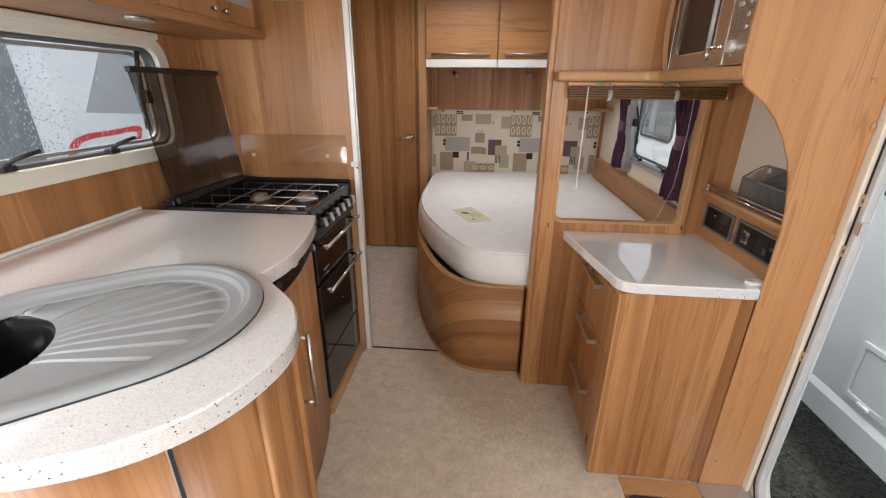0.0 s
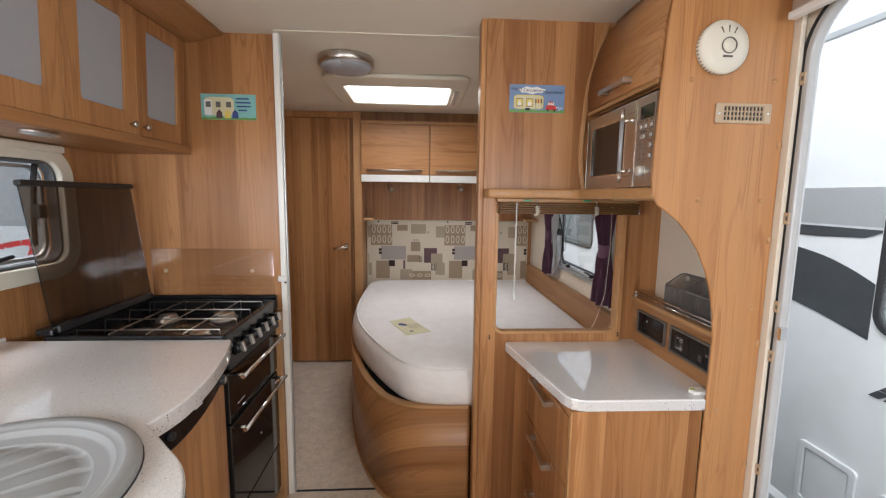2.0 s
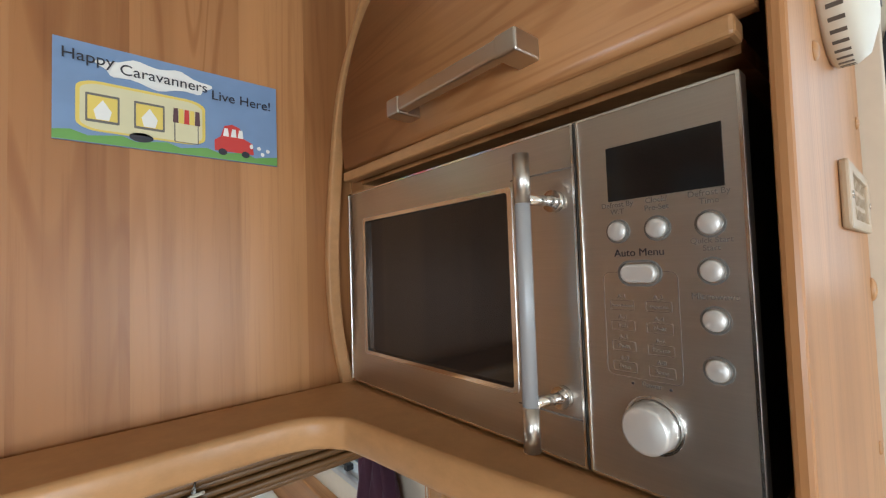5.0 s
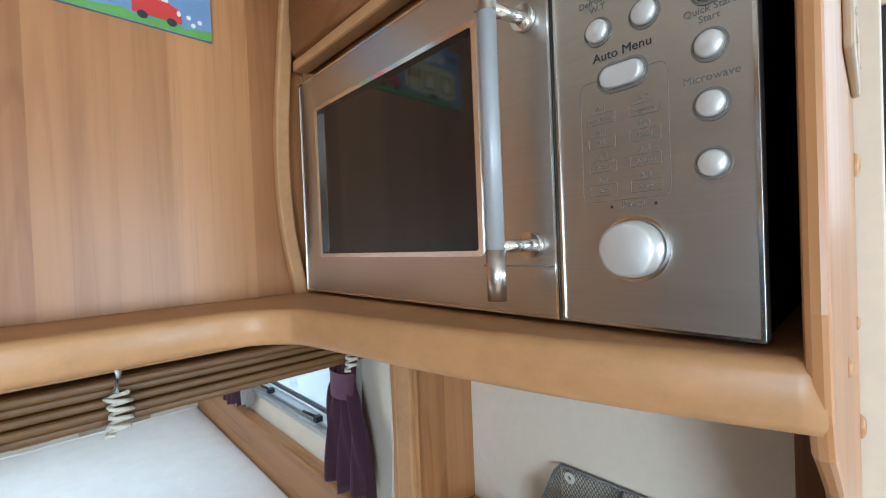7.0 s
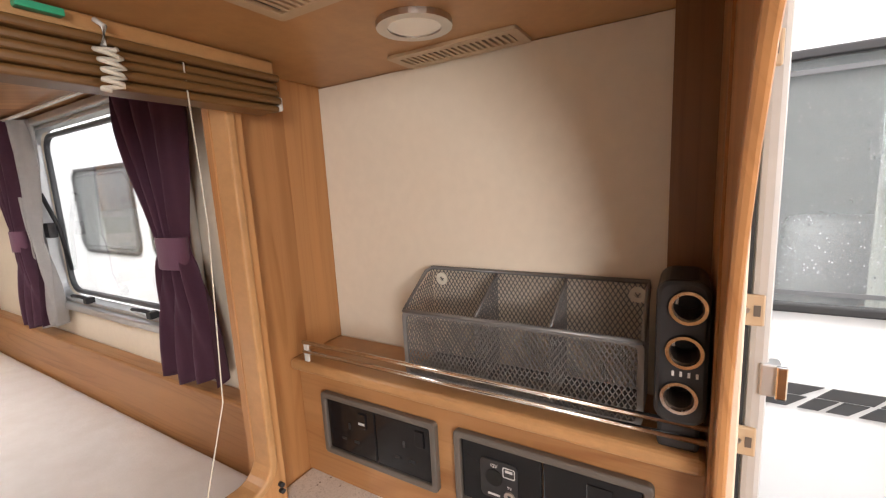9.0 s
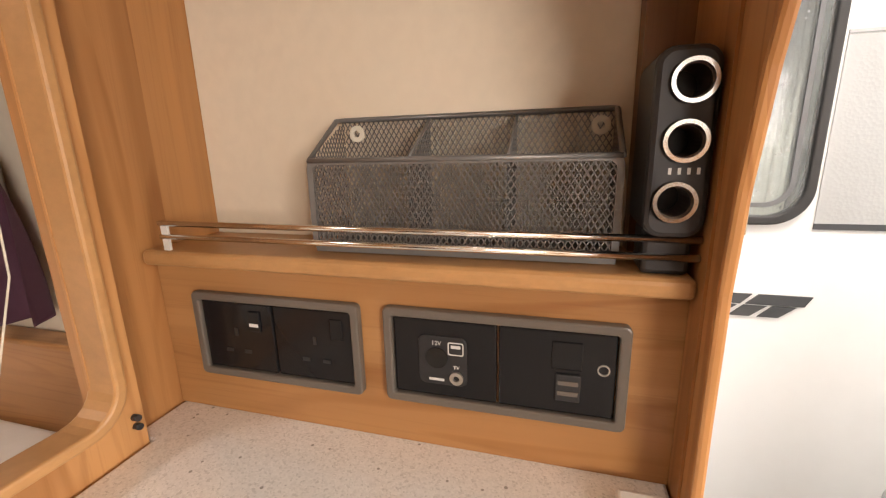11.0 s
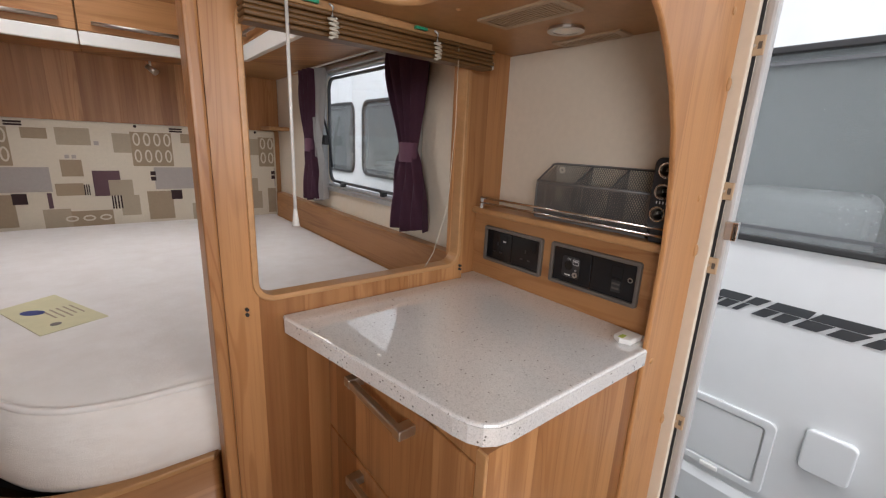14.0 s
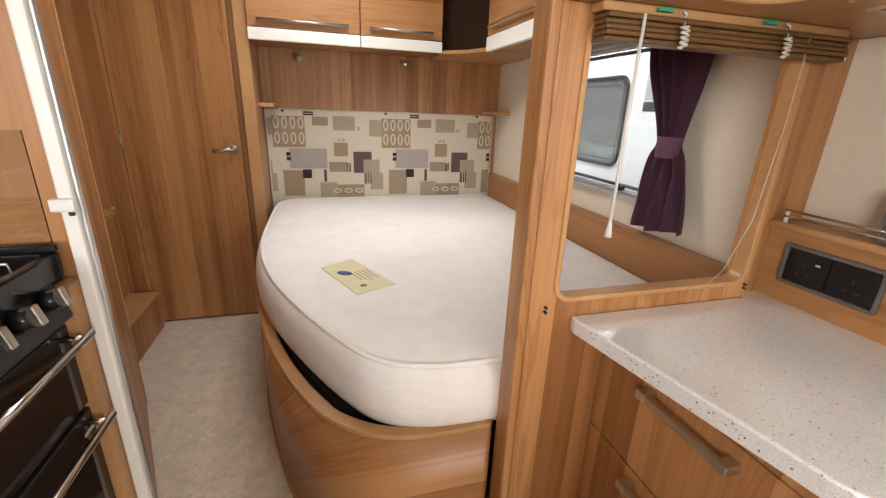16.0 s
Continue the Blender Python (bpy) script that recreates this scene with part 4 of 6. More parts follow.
def curtain(y_top0, y_top1, y_tie0, y_tie1, y_low0, y_low1, z_top, z_tie, z_low, x, lining_side):
    cu = thing("curtain", (x, (y_top0 + y_top1) / 2, z_low), "plum curtain gathered by a cloth tie-back", "curtain", "bedroom curtains")

    def sheet(x_off, mat, name, slide, label=""):
        bm = bmesh.new()
        rows = []
        nz, nu = 40, 56
        for j in range(nz + 1):
            f = j / nz
            z = z_top + (z_low - z_top) * f
            ft = (z_top - z_tie) / (z_top - z_low)
            if f < ft:
                s = f / ft
                s = s * s * (3 - 2 * s)
                a, b = y_top0 + (y_tie0 - y_top0) * s, y_top1 + (y_tie1 - y_top1) * s
            else:
                s = ((f - ft) / (1 - ft)) ** 0.55
                a, b = y_tie0 + (y_low0 - y_tie0) * s, y_tie1 + (y_low1 - y_tie1) * s
            row = []
            for i in range(nu + 1):
                u = i / nu
                depth = 0.010 + 0.017 * abs(f - ft) ** 0.5
                wob = depth * math.sin(u * math.pi * 7 + 1.2 * math.sin(4 * f)) + 0.3 * depth * math.sin(u * 47 + 5 * f)
                zz = z + (0.012 * math.sin(u * 6 + 1) if j == nz else 0)
                row.append(bm.verts.new((x + x_off + wob, a + (b - a) * u + slide, zz)))
            rows.append(row)
        for p, q in zip(rows, rows[1:]):
            for i in range(nu):
                fc = bm.faces.new((p[i], p[i + 1], q[i + 1], q[i]))
                fc.smooth = True
        out = bmesh.ops.solidify(bm, geom=bm.faces[:], thickness=0.002)
        return part(name, bm, mat, cu, label)

    sheet(0.0, PURPLE, "cloth", 0.0)
    if lining_side:
        sheet(0.022, LINING, "lining", -0.045, "white lining")
    ym, yr = (y_tie0 + y_tie1) / 2, (y_tie1 - y_tie0) / 2
    tie = circle(x - 0.002, ym, yr + 0.006, 36, 0.024)
    tie_in = circle(x - 0.002, ym, yr + 0.002, 36, 0.020)
    part("tie_back", plate(tie, [tie_in], "z", z_tie - 0.035, z_tie + 0.035, 0.002), PURPLE, cu, "plum cloth tie-back")


curtain(2.09, 2.35, 2.14, 2.228, 2.05, 2.32, 1.548, 1.165, 0.875, 1.035, 0)
curtain(3.04, 3.26, 3.11, 3.185, 3.03, 3.25, 1.548, 1.165, 0.875, 1.035, -1)
pole = thing("curtain_track", (1.035, 2.7, 1.55), "white curtain track under the overhead locker", "curtain track")
part("track", bx(1.03, 1.04, 1.98, 3.35, 1.546, 1.551), WHITE, pole)
# ---- drawer unit and pale worktop ----
du = thing("drawer_unit", (0.7, 1.45, 0), "wood-foil drawer unit with bar handles beneath the worktop", "drawer unit")
part("side_panel", bx(0.508, 0.919, 1.192, 1.208, 0.0045, 0.798), WOOD_V, du)
part("carcass", bx(0.522, 0.919, 1.209, 1.704, 0.045, 0.79), WOOD_V, du)
part("plinth", bx(0.535, 0.9, 1.209, 1.704, 0.001, 0.044), WOOD_V, du)
part("corner_edge", bx(0.503, 0.509, 1.190, 1.209, 0.002, 0.798, 0.002), WOOD_EDGE, du, "pale wood edging")
# black sheet added so the slits between drawers read as deep shade
part("gap_shade_sheet", bx(0.5205, 0.5222, 1.2105, 1.7035, 0.05, 0.772), BLACK_MATT, du, "black sheet behind the drawer fronts that darkens the gaps like shade")
part("top_rail", bx(0.506, 0.522, 1.209, 1.704, 0.772, 0.798), WOOD_V, du)
for z0, z1, hz in ((0.535, 0.770, 0.738), (0.295, 0.530, 0.503), (0.055, 0.290, 0.262)):
    d = part("drawer", bx(0.503, 0.521, 1.211, 1.703, z0, z1, 0.002), WOOD_V, du)
    bar_handle(1.352, 1.552, 0.503, hz, d, 0.032)
part("vent_slot", bx(0.5015, 0.5035, 1.26, 1.275, 0.085, 0.12), BLACK_MATT, du, "small dark slot")


def top_outline():
    pts = [(1.0, 1.7345), (0.906, 1.7345), (0.906, 1.706), (0.408, 1.706), (0.405, 1.69)]
    a, b, c = (0.405, 1.69), (0.505, 1.187), (0.92, 1.187)
    r = [(0.485, 1.27), (0.489, 1.245), (0.496, 1.222), (0.508, 1.203), (0.526, 1.192), (0.55, 1.187)]
    return pts + r + [(0.919, 1.182), (0.922, 1.197), (1.0, 1.197)]


wt = thing("worktop", (0.7, 1.45, 0.8), "pale speckled laminate worktop with a rounded corner", "worktop")
part("slab", plate(top_outline(), [], "z", 0.80, 0.837, 0.004), STONE, wt)
part("edge_band", plate([(x - 0.0012, y - 0.0012) for x, y in top_outline()[3:12]] + [(x + 0.004, y + 0.004) for x, y in top_outline()[3:12]][::-1], [], "z", 0.804, 0.832), STONE_EDGE, wt, "speckled edge band")

# ---- microwave shelf, nook lining, socket ledge ----
sf = thing("microwave_shelf", (0.85, 1.45, 1.45), "wooden shelf with a thick rounded lip under the microwave", "shelf")
so = [(1.094, 1.7345), (0.906, 1.7345), (0.906, 1.706), (0.306, 1.706), (0.302, 1.70), (0.302, 1.607), (0.306, 1.60)]
so += open_curve([(0.54, 1.60), (0.575, 1.599), (0.606, 1.589), (0.627, 1.568), (0.637, 1.54), (0.655, 1.40), (0.678, 1.28), (0.706, 1.187)], 6) + [(1.094, 1.187)]
board = plate(so, [], "z", 1.443, 1.4785, 0.007)
for f in board.faces:
    f.smooth = abs(f.normal.z) < 0.97
part("board", board, WOOD_SHELF, sf)


def slot_vent(y0, y1, x0, x1, z, group):
    v = thing("shelf_vent", ((x0 + x1) / 2, (y0 + y1) / 2, z), "beige slotted vent grille under the microwave shelf", "vent", group)
    part("grille_frame", plate(rrect(x0, x1, y0, y1, 0.004), [rrect(x0 + 0.012, x1 - 0.012, y0 + 0.012, y1 - 0.012, 0.002)], "z", z - 0.004, z - 0.0002), TAN, v)
    n = int((y1 - y0 - 0.024) / 0.008)
    for i in range(n):
        y = y0 + 0.014 + i * 0.008
        part("slat", bx(x0 + 0.012, x1 - 0.012, y, y + 0.004, z - 0.0035, z - 0.0006), TAN, v)
    part("backing", bx(x0 + 0.012, x1 - 0.012, y0 + 0.012, y1 - 0.012, z - 0.0005, z - 0.0001), BLACK_MATT, v)


slot_vent(1.36, 1.55, 0.765, 0.85, 1.443, "shelf vents")
slot_vent(1.38, 1.55, 1.005, 1.06, 1.443, "shelf vents")
spot = thing("downlight", (0.935, 1.46, 1.443), "recessed chrome downlight, switched off", "downlight")
part("bezel", ring((0.935, 1.46), "z", 0.027, 0.038, 1.437, 1.4428), SATIN, spot)
part("reflector", lathe((0.935, 1.46), "z", [(0.027, 1.438), (0.018, 1.4425), (0.0, 1.4427)]), CHROME, spot)
part("bulb_glass", lathe((0.935, 1.46), "z", [(0.0265, 1.439), (0.0, 1.4385)]), FROST, spot)
for x, y in ((0.70, 1.53), (0.97, 1.25), (0.74, 1.26)):
    part("screw_cap", ball((x, y, 1.4428), 0.005, 1, 1, 0.5, 8, 6), WOOD_EDGE, sf)

structure("nook_back", bx(1.066, 1.0945, 1.236, 1.7345, 0.84, 1.442), CREAM, "cream backing board of the worktop nook", "panel")
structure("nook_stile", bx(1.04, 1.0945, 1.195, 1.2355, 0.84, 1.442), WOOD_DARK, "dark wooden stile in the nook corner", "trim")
structure("nook_liner", bx(0.945, 1.0395, 1.1947, 1.197, 0.84, 1.442), WOOD_V, "wood-foil liner on the end panel", "panel")

ledge = thing("socket_ledge", (1.02, 1.45, 0.838), "wooden upstand with a rounded ledge above the worktop", "ledge")
part("front_board", bx(0.972, 1.0655, 1.1972, 1.735, 0.8375, 1.012), WOOD_Y, ledge)
part("ledge_top", bx(0.954, 1.0655, 1.1972, 1.7345, 1.0145, 1.032, 0.006, 3), WOOD_SHELF, ledge)
gr = thing("gallery_rail", (0.965, 1.45, 1.035), "clear and chrome double gallery rail on the ledge", "rail")
for z in (1.047, 1.061):
    part("rail_bar", rod((0.960, 1.1975, z), (0.960, 1.706, z), 0.003, 10), CHROME, gr)
for y in (1.70,):
    part("rail_post", bx(0.9585, 0.9615, y - 0.004, y + 0.004, 1.0322, 1.063), CLEAR, gr)


def socket_frame(y0, y1, z0, z1, label):
    s = thing("wall_socket", (0.971, (y0 + y1) / 2, z0), label, "wall socket", "wall sockets")
    part("surround", plate(rrect(y0, y1, z0, z1, 0.006), [rrect(y0 + 0.009, y1 - 0.009, z0 + 0.009, z1 - 0.009, 0.003)], "x", 0.962, 0.9718, 0.002), GREY_FRAME, s, "taupe plastic surround")
    mid = (y0 + y1) / 2
    mods = []
    for a, b in ((y0 + 0.01, mid - 0.001), (mid + 0.001, y1 - 0.01)):
        mods.append(part("module", bx(0.9655, 0.9717, a, b, z0 + 0.010, z1 - 0.010, 0.0015), BLACK, s, "glossy black module"))
    return s, mods


s1, m1 = socket_frame(1.483, 1.684, 0.888, 0.986, "black twin mains socket in a taupe frame")
for mod, yc in zip(m1, (1.535, 1.632)):
    for dy, dz, w, h in ((0.0, 0.010, 0.004, 0.009), (-0.012, -0.012, 0.009, 0.004), (0.012, -0.012, 0.009, 0.004)):
        part("socket_slot", bx(0.9648, 0.9657, yc + dy - w / 2, yc + dy + w / 2, 0.932 + dz - h / 2, 0.932 + dz + h / 2), BLACK_MATT, mod)
    part("switch", bx(0.9635, 0.9656, yc - 0.033, yc - 0.019, 0.945, 0.968, 0.001), BLACK, mod, "rocker switch")
part("switch_mark", bx(0.9630, 0.9634, 1.601, 1.612, 0.951, 0.9545), INK_WHITE, m1[1])
s2, m2 = socket_frame(1.237, 1.457, 0.889, 0.987, "black twelve-volt, aerial and USB outlets in a taupe frame")
part("insert", plate(rrect(1.375, 1.422, 0.912, 0.962, 0.007), [], "x", 0.9638, 0.9657, 0.001), BLACK_MATT, m2[1], "dark grey outlet insert")
part("twelve_volt_hole", rod((0.9625, 1.404, 0.94), (0.9645, 1.404, 0.94), 0.0105, 18), DISPLAY, m2[1])
part("aerial_socket", ring((1.385, 0.921), "x", 0.003, 0.0065, 0.9615, 0.9645, 16), SATIN, m2[1], "nickel aerial socket")
lettering("outlet_text", "12V", face_x(0.9634, 1.404, 0.953), 0.006, INK_WHITE, m2[1])
lettering("outlet_text", "TV", face_x(0.9634, 1.385, 0.930), 0.005, INK_WHITE, m2[1])
part("outlet_bar", bx(0.963, 0.9636, 1.397, 1.412, 0.9165, 0.919), INK_WHITE, m2[1])
part("aerial_mark", plate(rrect(1.378, 1.393, 0.944, 0.957, 0.002), [rrect(1.379, 1.392, 0.945, 0.956, 0.0015)], "x", 0.9632, 0.9637), INK_WHITE, m2[1])
part("aerial_mark", bx(0.9632, 0.9637, 1.381, 1.390, 0.951, 0.954), INK_WHITE, m2[1])
part("usb_block", bx(0.963, 0.9656, 1.275, 1.296, 0.912, 0.938, 0.001), BLACK_MATT, m2[0])
for z in (0.920, 0.930):
    part("usb_port", bx(0.9624, 0.963, 1.277, 1.294, z - 0.002, z + 0.002), GREY_FRAME, m2[0], "dull USB port")
part("blank", bx(0.9643, 0.9656, 1.274, 1.300, 0.942, 0.968, 0.001), BLACK, m2[0])
part("indicator", ring((1.257, 0.945), "x", 0.004, 0.0052, 0.9642, 0.9656, 16), SATIN, m2[0])
wall_div = bpy.data.objects["wall_divider"]
for x, z in ((0.895, 0.872), (0.895, 0.862), (0.338, 0.864), (0.338, 0.853)):
    part("screw_head", rod((x, 1.7010, z), (x, 1.7085, z), 0.0035, 10), BLACK_MATT, wall_div)

def stuff_part(name, bm, mat, parent):
    return tagged(part(name, bm, mat, parent), kind="stuff")


# ---- mesh organiser on the ledge ----
org = thing("mesh_organiser", (1.02, 1.4, 1.033), "grey wire-mesh desk organiser with three compartments", "organiser")


def mesh_sheet(p, du_, dv_, w, h, pitch=0.0058, wire=0.0011, slope=0.0, lean=0.62):
    """Expanded-metal sheet: leaning strands clipped to a w x h rectangle, or to one whose top falls by slope."""
    bm = bmesh.new()
    p, a, b = Vector(p), Vector(du_), Vector(dv_)
    nrm = a.cross(b).normalized() * 0.0004

    def top(u):
        return h - slope * u / w

    for sgn in (1, -1):
        k = -h * lean
        while k < w + h * lean:
            ts = []
            for i in range(61):
                v = h * i / 60
                u = k + sgn * lean * v
                if 0 <= u <= w and v <= top(u):
                    ts.append((u, v))
            if len(ts) >= 2:
                (u0, v0), (u1, v1) = ts[0], ts[-1]
                d = Vector((u1 - u0, v1 - v0)).normalized()
                ox, oy = -d.y * wire / 2, d.x * wire / 2
                quad = [(u0 + ox, v0 + oy), (u1 + ox, v1 + oy), (u1 - ox, v1 - oy), (u0 - ox, v0 - oy)]
                lo = [bm.verts.new(p + a * u + b * v - nrm) for u, v in quad]
                hi = [bm.verts.new(p + a * u + b * v + nrm) for u, v in quad]
                bm.faces.new(lo[::-1]), bm.faces.new(hi)
                for i in range(4):
                    bm.faces.new((lo[i], lo[(i + 1) % 4], hi[(i + 1) % 4], hi[i]))
            k += pitch
    return bm


OX0, OX1, OY0, OY1, OZ = 0.985, 1.062, 1.252, 1.535, 1.034
stuff_part("front_mesh", mesh_sheet((OX0, OY0, OZ), (0, 1, 0), (0, 0, 1), OY1 - OY0, 0.088), MESH_GREY, org)
stuff_part("back_mesh", mesh_sheet((OX1, OY0, OZ), (0, 1, 0), (0, 0, 1), OY1 - OY0, 0.13), MESH_GREY, org)
part("base_mesh", bx(OX0, OX1, OY0, OY1, OZ - 0.0012, OZ + 0.0008), MESH_GREY, org)
for y in (OY0, OY1):
    stuff_part("side_mesh", mesh_sheet((OX1, y, OZ), (-1, 0, 0), (0, 0, 1), OX1 - OX0, 0.13, slope=0.042), MESH_GREY, org)
for y in (OY0 + 0.091, OY0 + 0.182):
    stuff_part("divider", mesh_sheet((OX1, y, OZ), (-1, 0, 0), (0, 0, 1), OX1 - OX0, 0.128, slope=0.042), MESH_GREY, org)
    part("divider_rim", tube([(OX1, y, OZ + 0.128), (OX0, y, OZ + 0.086)], 0.0018, 6), MESH_GREY, org)
rim = [(OX0, OY0, OZ + 0.088), (OX0, OY1, OZ + 0.088), (OX1 - 0.018, OY1, OZ + 0.128), (OX1, OY1, OZ + 0.13), (OX1, OY0, OZ + 0.13), (OX1 - 0.018, OY0, OZ + 0.128), (OX0, OY0, OZ + 0.088)]
part("rim", tube(rim, 0.0028, 8), MESH_GREY, org)
part("front_hem", plate(rrect(OY0 - 0.002, OY1 + 0.002, OZ - 0.001, OZ + 0.09, 0.01), [rrect(OY0 + 0.004, OY1 - 0.004, OZ + 0.004, OZ + 0.084, 0.006)], "x", OX0 - 0.0015, OX0 + 0.001), MESH_GREY, org)
for y in (OY0 + 0.012, OY1 - 0.016):
    part("eyelet", ring((y, OZ + 0.115), "x", 0.0035, 0.009, OX1 - 0.003, OX1 - 0.001, 18), IVORY, org, "pale washer")

# ---- three-way adaptor ----
ad = thing("socket_adaptor", (0.95, 1.235, 1.04), "black three-way twelve-volt adaptor with chrome-ringed sockets", "adaptor")
SOCKETS = ((1.216, 1.1705), (1.2175, 1.1315), (1.2205, 1.0895))
part("adaptor_body", plate(rrect(1.199, 1.240, 1.0635, 1.1935, 0.013), [circle(y, z, 0.0116, 24) for y, z in SOCKETS], "x", 0.9515, 1.018, 0.004), BLACK_MATT, ad)
part("foot", bx(0.962, 1.0, 1.203, 1.237, 1.0325, 1.070, 0.004), BLACK_MATT, ad)
for y, z in SOCKETS:
    part("socket_ring", ring((y, z), "x", 0.0117, 0.0145, 0.9485, 0.953, 28), CHROME, ad, "chrome ring")
    part("socket_cup", ring((y, z), "x", 0.0108, 0.0115, 0.953, 0.99, 24), CUP, ad, "brown metal socket cup")
    part("contact", rod((0.986, y, z), (0.995, y, z), 0.0115, 20), BLACK_MATT, ad)
    part("contact_spring", bx(0.97, 0.985, y + 0.0075, y + 0.0095, z - 0.003, z + 0.003), SATIN, ad)
for i in range(4):
    part("tick_mark", bx(0.9508, 0.9514, 1.2065 + 0.006 * i, 1.2085 + 0.006 * i, 1.109, 1.1135), INK_WHITE, ad)

wedge = thing("door_wedge", (0.9, 1.235, 0.838), "small white plastic door catch with a lime sticker", "catch")
part("wedge_body", plate([(0.905, 1.243), (0.893, 1.226), (0.902, 1.2065), (0.945, 1.2065), (0.945, 1.243)], [], "z", 0.8375, 0.8495, 0.003), WHITE, wedge)
part("sticker", bx(0.897, 0.915, 1.222, 1.231, 0.8496, 0.8501), LIME, wedge)

# ---- microwave ----
mwv = thing("microwave", (0.85, 1.45, 1.475), "brushed steel microwave oven built into the cupboard", "microwave")
MX = 0.712
part("body", bx(MX + 0.012, 1.05, 1.212, 1.69, 1.4795, 1.747), BLACK_MATT, mwv)
mdoor = part("door", plate([(1.3185, 1.482), (1.692, 1.482), (1.692, 1.75), (1.3185, 1.75)], [rrect(1.385, 1.648, 1.527, 1.708, 0.003)], "x", MX, MX + 0.012, 0.0015), STEEL, mwv, "brushed steel door")
part("window_trim", plate(rrect(1.383, 1.650, 1.525, 1.710, 0.004), [rrect(1.388, 1.644, 1.5295, 1.7055, 0.003)], "x", MX - 0.001, MX + 0.006), CHROME, mdoor)
part("window_glass", bx(MX + 0.004, MX + 0.010, 1.386, 1.647, 1.528, 1.7075), DARK_GLASS, mdoor, "dark glass")
for z in (1.715, 1.518):
    part("seam", bx(MX - 0.0004, MX + 0.0005, 1.3187, 1.384, z - 0.0006, z + 0.0006), INK_SOFT, mdoor)
hd = part("handle", rod((MX - 0.032, 1.346, 1.50), (MX - 0.032, 1.346, 1.722), 0.0062, 24), GRIP, mdoor, "vertical chrome-ended bar handle")
for z0, z1 in ((1.497, 1.531), (1.687, 1.726)):
    part("handle_end", rod((MX - 0.032, 1.346, z0), (MX - 0.032, 1.346, z1), 0.0066, 28), SATIN, hd)
for z in (1.533, 1.690):
    part("handle_post", rod((MX - 0.032, 1.346, z), (MX + 0.001, 1.336, z), 0.0045, 12), CHROME, hd)
    part("handle_boss", rod((MX - 0.006, 1.3375, z), (MX + 0.001, 1.3375, z), 0.009, 16), CHROME, hd)
part("edge_strip", plate([(1.3188, 1.4823), (1.6917, 1.4823), (1.6917, 1.7497), (1.3188, 1.7497)], [[(1.3208, 1.4843), (1.6897, 1.4843), (1.6897, 1.7477), (1.3208, 1.7477)]], "x", MX - 0.001, MX + 0.001), CHROME, mdoor, "bright edge strip")
mpan = part("control_panel", bx(MX, MX + 0.012, 1.208, 1.3165, 1.482, 1.75, 0.0015), STEEL, mwv, "brushed steel control panel")
part("edge_strip", plate([(1.2085, 1.4825), (1.316, 1.4825), (1.316, 1.7495), (1.2085, 1.7495)], [[(1.2103, 1.4843), (1.3142, 1.4843), (1.3142, 1.7477), (1.2103, 1.7477)]], "x", MX - 0.001, MX + 0.001), CHROME, mpan, "bright edge strip")
part("display", bx(MX - 0.0012, MX + 0.001, 1.219, 1.292, 1.683, 1.722), DISPLAY, mpan, "black display")


def button(y, z, ry=0.0075, words="", dz=0.0125, size=0.0053):
    b = part("button", lathe((y, z), "x", [(0.0, MX - 0.0042), (0.0056, MX - 0.004), (0.0066, MX - 0.003), (0.0066, MX + 0.001)]), BUTTON, mpan)
    part("button_ring", ring((y, z), "x", 0.0074, 0.0086, MX - 0.001, MX + 0.0005, 24), INK_SOFT, b)
    for i, line in enumerate(words.split("\n")[::-1]):
        if line:
            lettering("button_text", line, face_x(MX - 0.0003, y, z + dz + i * size * 0.95), size, INK_SOFT, mpan, 0.0002)


button(1.286, 1.661, words="Defrost By\nW.T")
button(1.259, 1.661, words="Clock/\nPre-Set")
button(1.228, 1.661, words="Defrost By\nTime")
button(1.228, 1.632, words="Quick Start\nStart", size=0.005)
button(1.228, 1.602, words="Microwave", size=0.0058)
button(1.228, 1.572)
ab = part("auto_button", plate(rrect(1.260, 1.285, 1.6245, 1.6375, 0.0063), [], "x", MX - 0.0045, MX + 0.001, 0.002), BUTTON, mpan)
part("button_ring", plate(rrect(1.2575, 1.2875, 1.622, 1.640, 0.0088), [rrect(1.259, 1.286, 1.6235, 1.6385, 0.0073)], "x", MX - 0.001, MX + 0.0005), INK_SOFT, ab)
lettering("button_text", "Auto Menu", face_x(MX - 0.0003, 1.2725, 1.643), 0.0075, INK, mpan, 0.0002)
part("menu_border", plate(rrect(1.248, 1.299, 1.558, 1.632, 0.005), [rrect(1.2483, 1.2987, 1.5583, 1.6317, 0.0047)], "x", MX - 0.0004, MX + 0.0003), INK_SOFT, mpan)
menu = ("Auto Reheat", "Vegetable", "Fish", "Meat", "Pasta", "Potato", "Pizza", "Soup")
for i, word in enumerate(menu):
    y, z = (1.286, 1.261)[i % 2], 1.6085 - 0.0145 * (i // 2)
    part("menu_border", plate(rrect(y - 0.0085, y + 0.0085, z - 0.0035, z + 0.0035, 0.001), [rrect(y - 0.0082, y + 0.0082, z - 0.0032, z + 0.0032, 0.0008)], "x", MX - 0.0004, MX + 0.0003), INK_SOFT, mpan)
    lettering("menu_text", word, face_x(MX - 0.0003, y, z - 0.0013), 0.0042 if len(word) < 8 else 0.003, INK_SOFT, mpan, 0.0002)
    lettering("menu_text", "A-%d" % (i + 1), face_x(MX - 0.0003, y, z + 0.0048), 0.0042, INK_SOFT, mpan, 0.0002)
